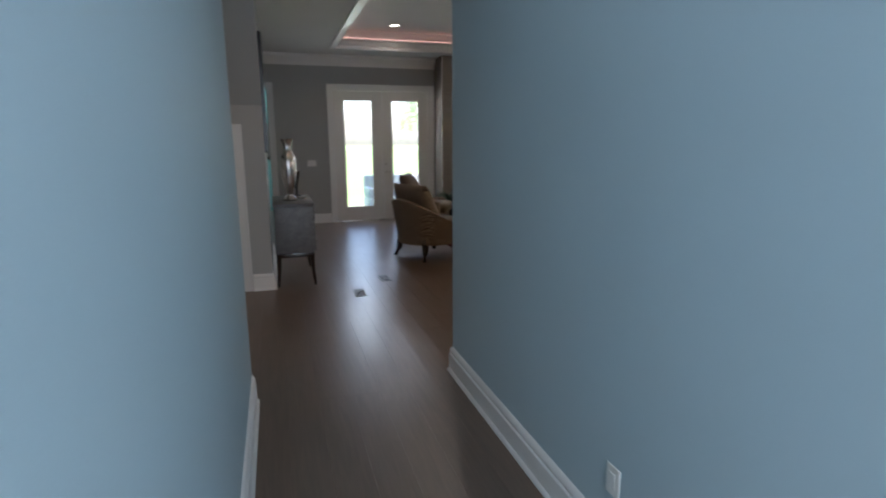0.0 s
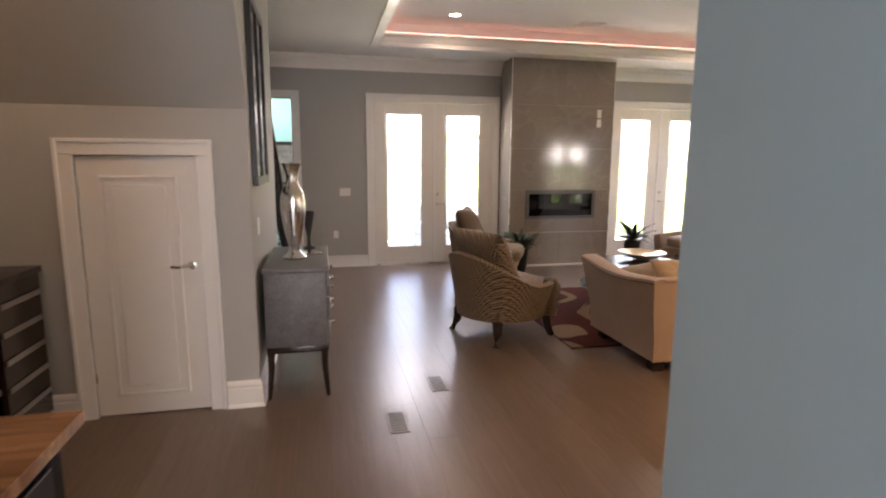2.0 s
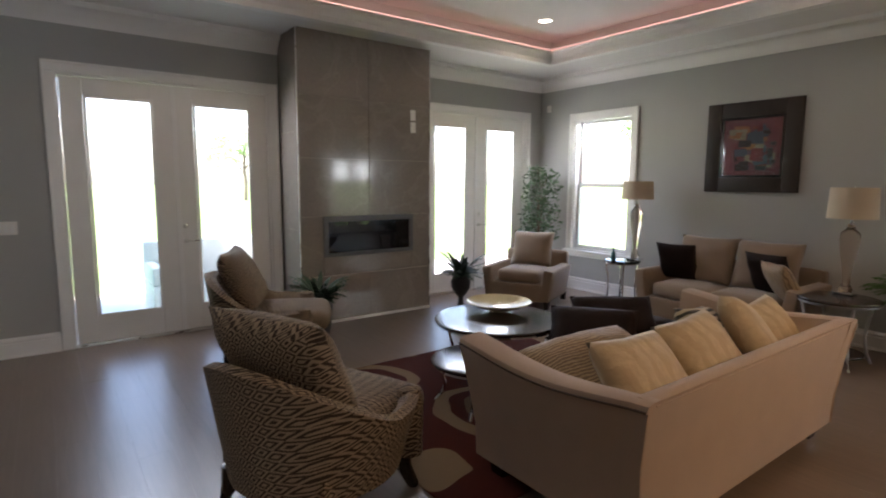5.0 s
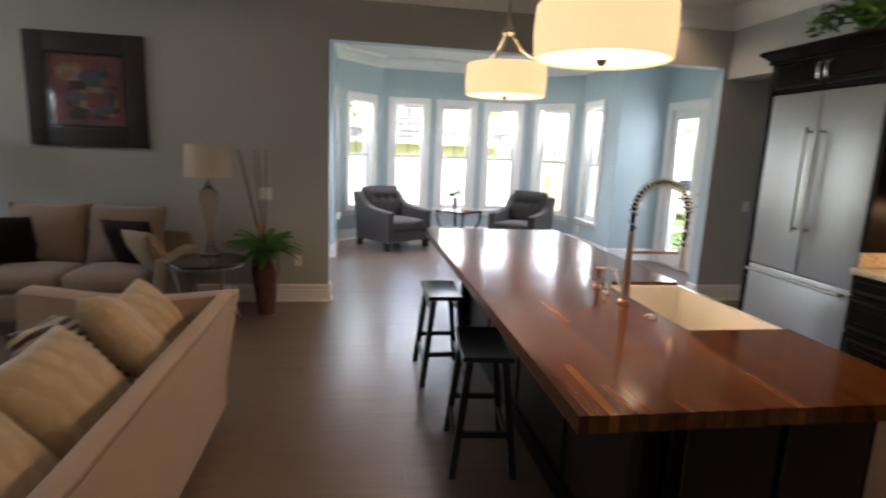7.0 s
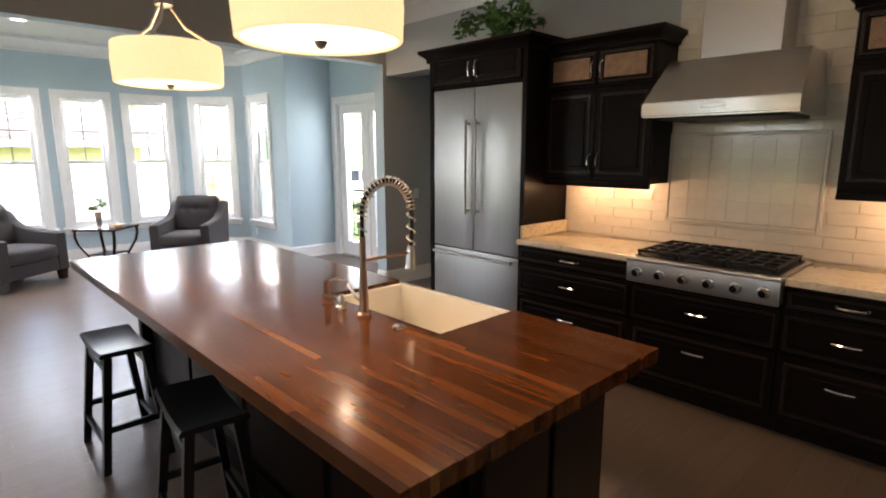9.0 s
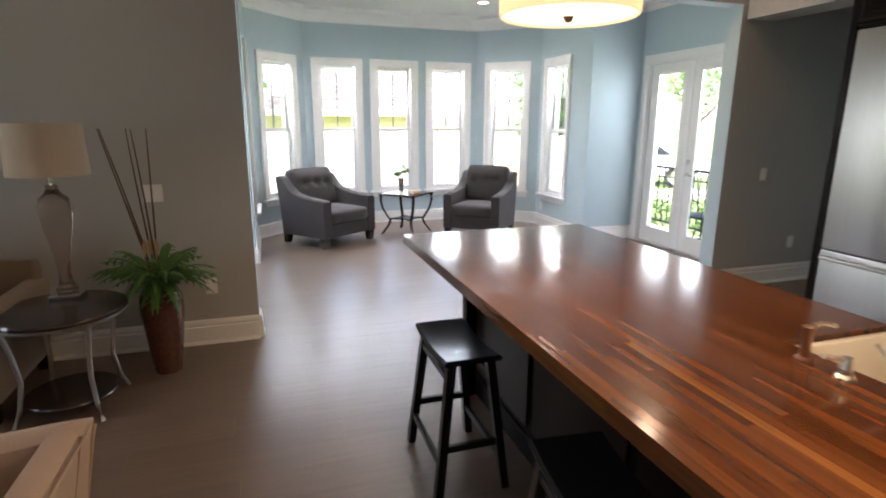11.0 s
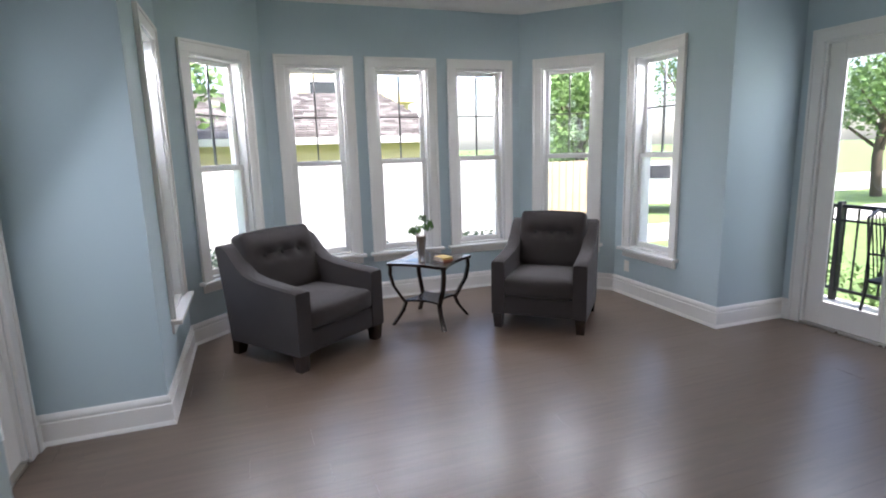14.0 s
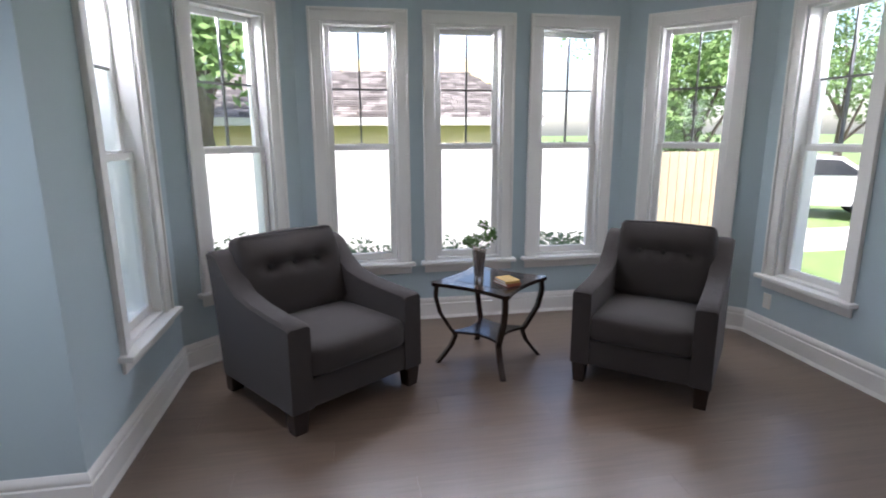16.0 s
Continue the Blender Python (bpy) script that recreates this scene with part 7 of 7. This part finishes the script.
fic = planter("ficus_planter", 7.15, 10.55, 0, [(0.001, 0), (0.13, 0), (0.17, 0.28), (0.175, 0.32), (0.16, 0.32), (0.15, 0.28), (0.001, 0.27)], POT_BROWN, "potted ficus tree with a full grey-green crown")
_rng = random.Random(6)
_bm, _lv = bmesh.new(), bmesh.new()
for i in range(3):
    a = i * 2.1
    tube([(0.03 * math.cos(a), 0.03 * math.sin(a), 0.27), (0.01, 0.02, 0.7), (0.05 * math.cos(a + 1), 0.05 * math.sin(a + 1), 1.3)], 0.014, 7, _bm, taper=0.5)
for i in range(26):
    a = i * 2.4
    r = 0.27 * (1 - 0.35 * (i / 26))
    z = 0.78 + 1.0 * i / 26
    c = (math.cos(a) * r * 0.75 - 0.03, math.sin(a) * r * 0.75 - 0.05, z)
    tube([(0, 0, z - 0.2), c], 0.005, 5, _bm)
    leaf_cluster(_lv, c, 0.15, 42, 0.034, _rng)
part("trunk", _bm, STEM, fic)
part("leaves", _lv, LEAF_GREY, fic, smooth=False)
ivy = thing("cabinet_plant", pose(5.50, 1.88, 2.416), "leafy green ivy plant on the cabinet top", "potted plant", "potted plants")
part("pot", lathe([(0.07, 0), (0.09, 0.09), (0.001, 0.08)], 18), POT_BLACK, ivy)
_lv, _rng = bmesh.new(), random.Random(12)
for i in range(16):
    leaf_cluster(_lv, (_rng.uniform(-0.36, 0.36), _rng.uniform(-0.1, 0.2), 0.15 + _rng.uniform(-0.07, 0.12)), 0.10, 40, 0.035, _rng)
part("leaves", _lv, LEAF, ivy, smooth=False)
out = thing("patio_sofa", pose(3.0, 12.3, -0.06), "white wicker sofa on the terrace", "outdoor sofa")
part("base", boxed(-0.8, -0.35, 0, 0.8, 0.4, 0.38, 0.03), VINYL, out)
part("back", boxed(-0.8, 0.3, 0.38, 0.8, 0.42, 0.85, 0.04), VINYL, out)
for s in (-1, 1):
    part("arm", boxed(min(s * 0.8, s * 0.68), -0.35, 0.38, max(s * 0.8, s * 0.68), 0.3, 0.6, 0.03), VINYL, out)


# ---- bay furniture ----
def club_chair(x, y, facing):
    """A charcoal club chair; it faces local +x."""
    c = thing("armchair", pose(x, y, 0, 0, 0, facing), "charcoal tweed club armchair with a tufted back", "armchair", "armchairs in the bay")
    W, D = 0.80, 0.76
    part("seat_frame", moved(soft_box(D - 0.1, W - 0.2, 0.17, 0.02, 0.002, 8), pose(0.04, 0, 0.125)), CHARCOAL, c)
    part("seat_cushion", moved(soft_box(0.60, W - 0.215, 0.17, 0.045, 0.02), pose(0.085, 0, 0.285)), CHARCOAL, c)
    for sy in (-1, 1):
        # side profile of a sloping arm
        prof = [(-0.36, 0.12), (-0.40, 0.50), (-0.46, 0.85), (-0.40, 0.865), (-0.33, 0.835), (-0.25, 0.74), (-0.15, 0.665), (0.0, 0.63), (0.2, 0.61), (0.355, 0.60), (0.375, 0.585), (0.375, 0.13)]
        bm = bmesh.new()
        ys = [(W / 2 - 0.115, 0.012), (W / 2 - 0.10, 0.0), (W / 2 - 0.015, 0.0), (W / 2, 0.014)]
        rows = [[bm.verts.new((px, sy * yy, pz - (inset if pz > 0.4 else 0))) for px, pz in prof] for yy, inset in ys]
        for a, b in zip(rows, rows[1:]):
            for i in range(len(prof)):
                j = (i + 1) % len(prof)
                bm.faces.new((a[i], a[j], b[j], b[i]))
        bm.faces.new(rows[0])
        bm.faces.new(list(reversed(rows[-1])))
        part("arm", bm, CHARCOAL, c)
    part("back", moved(soft_box(0.12, W - 0.2, 0.71, 0.03, 0.005), pose(-0.355, 0, 0.13, 0, -7, 0)), CHARCOAL, c)
    bm = soft_box(0.19, W - 0.215, 0.485, 0.03, 0.028, 18)
    tufts = [(ty, tz) for tz in (0.30,) for ty in (-0.15, 0.0, 0.15)]
    for v in bm.verts:
        q = max(0.0, (v.co.z - 0.36) / 0.125)
        v.co.x *= 1 - 0.35 * q * q
        v.co.z += 0.016 * abs(v.co.y / 0.29) ** 3 * q
        if v.co.x > 0:
            for ty, tz in tufts:
                rr = math.hypot(v.co.y - ty, v.co.z - tz)
                v.co.x -= 0.04 * math.exp(-(rr / 0.045) ** 2)
            v.co.x -= 0.012 * math.exp(-((v.co.z - 0.30) / 0.02) ** 2) * (1 if abs(v.co.y) < 0.2 else 0.3)
    cush = part("back_cushion", moved(bm, pose(-0.245, 0, 0.445, 0, -14, 0)), CHARCOAL, c)
    for ty, tz in tufts:
        part("button", moved(lathe([(0.016, 0), (0.014, 0.006), (0.001, 0.008)], 10), pose(-0.245, 0, 0.445, 0, -14, 0) @ pose(0.086, ty, tz, 0, 90, 0)), CHARCOAL_DEEP, cush)
    for xx in (-0.062, 0.062):
        welt = tube([(xx, -0.29, 0.30), (xx * 1.02, -0.291, 0.44), (xx, -0.27, 0.490), (xx, -0.13, 0.494), (xx, 0.0, 0.496), (xx, 0.13, 0.494), (xx, 0.27, 0.490), (xx * 1.02, 0.291, 0.44), (xx, 0.29, 0.30)], 0.005, 6)
        part("welt", moved(welt, pose(-0.245, 0, 0.445, 0, -14, 0)), CHARCOAL_DEEP, cush)
    for sx, sy in ((1, 1), (1, -1), (-1, 1), (-1, -1)):
        px, py = (0.325 if sx > 0 else -0.325), sy * (W / 2 - 0.05)
        part("foot", leg(bmesh.new(), (px, py, 0.13), (px + (0.0 if sx > 0 else -0.03), py, 0), 0.042, 0.032), DARK_WOOD, c)
    return c


_a = club_chair(10.71, 4.79, 216)
copy_thing(_a, pose(10.53, 2.72, 0, 0, 0, 138.5))
_a.scale = (1.07, 1.12, 1.0)

tab = thing("side_table", pose(10.94, 3.68, 0, 0, 0, 45), "dark wooden side table with a glass top and curved legs", "side table")
H_T = 0.57


def concave_top(half, dip, z0, z1, cut=0.05, n=8):
    pts = []
    cs = [(-1, -1), (1, -1), (1, 1), (-1, 1)]
    for i in range(4):
        a, b = Vector(cs[i]) * half, Vector(cs[(i + 1) % 4]) * half
        d = (b - a).normalized()
        nrm = Vector((d.y, -d.x))
        for k in range(n + 1):
            f = cut + (1 - 2 * cut) * k / n
            p = a.lerp(b, f) - nrm * dip * math.sin(math.pi * f)
            pts.append(p)
    bm = bmesh.new()
    lo = [bm.verts.new((p.x, p.y, z0)) for p in pts]
    hi = [bm.verts.new((p.x, p.y, z1)) for p in pts]
    bm.faces.new(list(reversed(lo)))
    bm.faces.new(hi)
    for i in range(len(pts)):
        j = (i + 1) % len(pts)
        bm.faces.new((lo[i], lo[j], hi[j], hi[i]))
    return bm


part("tabletop", concave_top(0.30, 0.045, H_T - 0.025, H_T), DARK_WOOD, tab)
part("glass_inset", boxed(-0.17, -0.17, H_T - 0.004, 0.17, 0.17, H_T + 0.002, 0.002, 1), FIRE_GLASS, tab, "dark glass inset")
part("shelf", concave_top(0.19, 0.06, 0.20, 0.218), DARK_WOOD, tab)
for sx, sy in ((1, 1), (1, -1), (-1, 1), (-1, -1)):
    bm = bmesh.new()
    path = [(0.27, H_T - 0.02), (0.275, 0.47), (0.255, 0.36), (0.205, 0.25), (0.175, 0.19), (0.195, 0.12), (0.235, 0.05), (0.265, 0.0)]
    rows = []
    for r, z in path:
        c = Vector((sx, sy)).normalized()
        t = Vector((-c.y, c.x))
        q = c * r * 1.35
        w, h = 0.018, 0.014
        rows.append([bm.verts.new((q.x + t.x * w * a + c.x * h * b, q.y + t.y * w * a + c.y * h * b, z)) for a, b in ((-1, -1), (1, -1), (1, 1), (-1, 1))])
    for a, b in zip(rows, rows[1:]):
        for k in range(4):
            bm.faces.new((a[k], a[(k + 1) % 4], b[(k + 1) % 4], b[k]))
    bm.faces.new(rows[0])
    bm.faces.new(list(reversed(rows[-1])))
    part("leg", bm, DARK_WOOD, tab)

vase = thing("glass_vase", pose(10.92, 3.76, H_T + 0.002), "tall glass vase with green leafy sprigs", "vase")
part("body", lathe([(0.032, 0), (0.034, 0.012), (0.030, 0.02), (0.046, 0.20), (0.048, 0.21), (0.043, 0.20), (0.028, 0.03), (0.001, 0.025)], 20, cap=False), SMOKE_GLASS, vase)
_bm = bmesh.new()
_lv = bmesh.new()
_rng = random.Random(21)
for _i in range(9):
    a = _i * 2.4
    t = (math.cos(a) * 0.08, math.sin(a) * 0.08, 0.25 + 0.13 * _rng.random())
    tube([(0, 0, 0.03), (t[0] * 0.3, t[1] * 0.3, 0.2), t], 0.0025, 5, _bm)
    leaf_cluster(_lv, t, 0.042, 38, 0.019, _rng)
part("stems", _bm, STEM, vase)
part("leaves", _lv, LEAF, vase, smooth=False)
for _i, (_w, _c, _z, _t) in enumerate(((0.15, (0.28, 0.07, 0.03), 0, 20), (0.14, (0.50, 0.33, 0.10), 0.018, 14))):
    bk = thing("book", pose(10.80, 3.60, H_T + 0.003 + _z, 0, 0, _t), "small book with an orange cover" if _i else "small book with a red cover", "book", "books on the side table")
    part("cover", joined(boxed(-_w / 2, -0.055, 0, _w / 2, 0.055, 0.0025), boxed(-_w / 2, -0.055, 0.0145, _w / 2, 0.055, 0.017), boxed(-_w / 2, -0.055, 0.0025, -_w / 2 + 0.003, 0.055, 0.0145)), material("book_cover", _c, 0.5, var=0.2, scale=20), bk)
    part("pages", boxed(-_w / 2 + 0.0035, -0.052, 0.003, _w / 2 - 0.003, 0.052, 0.014), PLASTIC, bk)


# ---- small fixtures ----
def plate(name, x, y, z, turn, label, w=0.075, h=0.115, slots=1, kind="switch"):
    p = thing(name, pose(x, y, z, 0, 0, turn), label, kind, "wall plates")
    part("plate", boxed(-w / 2, 0, -h / 2, w / 2, 0.006, h / 2, 0.002, 1), PLASTIC, p)
    for i in range(slots):
        cx = (i - (slots - 1) / 2) * 0.046
        part("rocker", boxed(cx - 0.016, 0.006, -0.033, cx + 0.016, 0.009, 0.033, 0.002, 1), TRIM, p)
    return p


plate("light_switch", 0.96, N_WALL, 1.14, 180, "white double light switch plate", 0.16, 0.115, 3)
plate("wall_outlet", 0.81, N_WALL, 0.50, 180, "white wall outlet plate", kind="outlet")
plate("light_switch", 0.2, 6.50, 1.15, -90, "white light switch on the stair wall")
plate("wall_outlet", 1.365, 1.80, 0.36, 90, "white wall outlet in the hall", kind="outlet")
plate("light_switch", E_WALL, 1.07, 1.08, 90, "white light switch in the passage")
plate("wall_outlet", E_WALL, 0.60, 0.40, 90, "white wall outlet in the passage", kind="outlet")
plate("light_switch", E_WALL, 6.25, 1.08, 90, "white double switch behind the reeds", 0.12, 0.115, 2)
plate("wall_outlet", 10.9, BY0, 0.30, 0, "pale wall outlet under the window", kind="outlet")
plate("wall_outlet", E_WALL, 5.95, 0.42, 90, "grey wall outlet by the opening", kind="outlet")
_s = solid("alarm_sensor", boxed(-0.03, 0, -0.05, 0.03, 0.04, 0.05, 0.012), PLASTIC, "white plastic alarm sensor in the wall corner", "sensor", m=pose(E_WALL, 10.72, 2.66, 0, 0, 90))


def downlight(x, y, z, watts, color=(1.0, 0.86, 0.68), label="white recessed downlight, lit", wide=150):
    d = thing("recessed_light", pose(x, y, z), label, "downlight", "ceiling downlights")
    part("trim_ring", lathe([(0.072, -0.001), (0.095, -0.001), (0.092, -0.008), (0.074, -0.010), (0.072, -0.004)], 28, cap=False), TRIM, d)
    part("lens", lathe([(0.001, -0.003), (0.0715, -0.003), (0.0715, -0.001), (0.001, -0.001)], 24, cap=False), LAMP_ON, d)
    if watts:
        point_lamp(x, y, z - 0.03, watts, color, 0.07, wide)


for _x, _y in ((2.3, 9.5), (6.0, 9.45), (2.3, 6.85), (6.0, 6.85)):
    downlight(_x, _y, TZ, DOWN)
# the pair at x = 8.6 is unseen, added to brighten the bay
for _x, _y in ((10.72, 4.37), (10.75, 2.65), (8.6, 4.37), (8.6, 2.65)):
    downlight(_x, _y, CEIL, DOWN_BAY, (1.0, 0.95, 0.88))
# the row at y = 2.75 is unseen, added to light the kitchen warmly
for _x, _y in ((7.2, 2.37), (5.2, 2.75), (3.7, 2.75), (2.2, 2.75)):
    downlight(_x, _y, CEIL, DOWN_KITCHEN, (1.0, 0.70, 0.42))
for _x, _y, _w in ((0.7, 5.0, 0.4), (-1.0, 4.9, 3.0)):
    downlight(_x, _y, CEIL, _w, (1.0, 0.70, 0.42))
# unseen downlights added over the hall, tinted to cool its walls
for _x, _y in ((0.72, 1.6), (0.72, -0.4)):
    downlight(_x, _y, CEIL, HALL, (0.75, 0.9, 1.0))
for _x in (2.0, 2.4, 2.85, 4.45, 4.8):
    point_lamp(_x, K_WALL + 0.2, 1.31, 0.65, (1.0, 0.62, 0.32), 0.06)
for _x, _y in ((3.93, 4.54), (5.31, 4.51)):
    point_lamp(_x, _y, 1.86, PEND, (1.0, 0.72, 0.42), 0.15, 178)
vent = thing("ceiling_vent", pose(4.15, 9.55, TZ), "white slotted ceiling vent", "vent")
part("frame", joined(boxed(-0.18, -0.09, -0.008, 0.18, -0.07, -0.001), boxed(-0.18, 0.07, -0.008, 0.18, 0.09, -0.001), boxed(-0.18, -0.07, -0.008, -0.16, 0.07, -0.001), boxed(0.16, -0.07, -0.008, 0.18, 0.07, -0.001)), TRIM, vent)
part("backing", boxed(-0.16, -0.07, -0.002, 0.16, 0.07, -0.001), BLACK_METAL, vent)
for _i in range(6):
    part("slat", boxed(-0.16, -0.062 + _i * 0.023, -0.007, 0.16, -0.052 + _i * 0.023, -0.003), TRIM, vent)
for _x, _y in ((1.41, 6.28), (1.05, 5.75)):
    fv = thing("floor_vent", pose(_x, _y, 0.0), "pale metal floor register", "vent", "floor registers")
    part("plate", boxed(-0.06, -0.14, 0.0, 0.06, 0.14, 0.004, 0.001, 1), PEWTER_WOOD, fv)
    for _i in range(8):
        part("slot", boxed(-0.045, -0.12 + _i * 0.031, 0.004, 0.045, -0.108 + _i * 0.031, 0.0046), BLACK_METAL, fv)

# added area lamps outside the walk's view: solid hall end wall, door_4 side
window_light(0.72, -1.15, 1.5, 1.2, 2.4, (0, 1, 0), ENTRY, (0.80, 0.92, 1.0))
window_light(F3, NY1 - 0.03, 1.2, 1.4, 2.0, (0, -1, -0.7), NORTH_DOOR)

# ---- floor planks, last ----
structure("floor", joined(boxed(-2.6, -1.4, -0.25, 1.55, 11.1, -0.012), boxed(1.55, 1.2, -0.25, 6.3, 11.1, -0.012), boxed(6.3, PY - 0.1, -0.25, 7.66, 11.1, -0.012), boxed(7.66, 0.63, -0.25, 9.93, 6.54, -0.012), boxed(9.93, 1.37, -0.25, 12.0, 5.89, -0.012)), FLOOR_UNDER, "dark bed under the plank floor", "floor")
floor_ob = bpy.data.objects["floor"]
_rng = random.Random(5)
_shared = {}
_far = bmesh.new()
_count = 0


def plank_mesh(wd, ln):
    key = (round(wd, 3), round(ln, 2))
    if key not in _shared:
        bm = bmesh.new()
        c = 0.00025
        lo = [(-wd / 2, -ln / 2), (wd / 2, -ln / 2), (wd / 2, ln / 2), (-wd / 2, ln / 2)]
        hi = [(-wd / 2 + c, -ln / 2 + c), (wd / 2 - c, -ln / 2 + c), (wd / 2 - c, ln / 2 - c), (-wd / 2 + c, ln / 2 - c)]
        rows = [[bm.verts.new((x, y, z)) for x, y in r] for r, z in ((lo, -0.012), (lo, -0.00025), (hi, 0.0))]
        for a, b in zip(rows, rows[1:]):
            for i in range(4):
                bm.faces.new((a[i], a[(i + 1) % 4], b[(i + 1) % 4], b[i]))
        bm.faces.new(rows[-1])
        _shared[key] = finish(bm, "plank", FLOOR_WOOD)
    return _shared[key]


PW = 0.185
_x = -2.5
while _x < 12.0:
    _lo, _hi = (-1.3, 11.05) if _x < 1.5 else (1.22, 11.05) if _x < 6.3 else (PY, 11.05) if _x < 7.5 else (0.63, 6.54) if _x < 9.8 else (1.37, 5.89)
    _y = _lo - _rng.random() * 1.2
    while _y < _hi:
        _ln = round(_rng.choice((1.0, 1.3, 1.6, 1.9, 2.1)), 2)
        _a, _b = max(_y, _lo), min(_y + _ln, _hi)
        _cx, _cy = _x + PW / 2, (_a + _b) / 2
        if _b - _a > 0.15:
            _bed = 3.35 < _cx < 6.35 and 3.7 < _cy < 4.4
            _near = (0.0 < _cx < 1.5 and 0.5 < _cy < 7.2) or (1.5 < _cx < 10.6 and 2.4 < _cy < 6.6)
            _me = plank_mesh(PW - 0.0005, _b - _a - 0.0005)
            if _near and not _bed and _count < 300:
                ob = new("plank", _me)
                ob.location = (_cx, _cy, 0)
                ob.parent = floor_ob
                _count += 1
            else:
                _t = bmesh.new()
                _t.from_mesh(_me)
                _t.transform(Matrix.Translation((_cx, _cy, 0)))
                _m2 = bpy.data.meshes.new("t")
                _t.to_mesh(_m2)
                _t.free()
                _far.from_mesh(_m2)
                bpy.data.meshes.remove(_m2)
        _y += _ln
    _x += PW
_ob = new("planks", finish(_far, "planks", FLOOR_WOOD))
_ob.parent = floor_ob
tagged(_ob, "more planks of the taupe wood floor", kind="stuff")
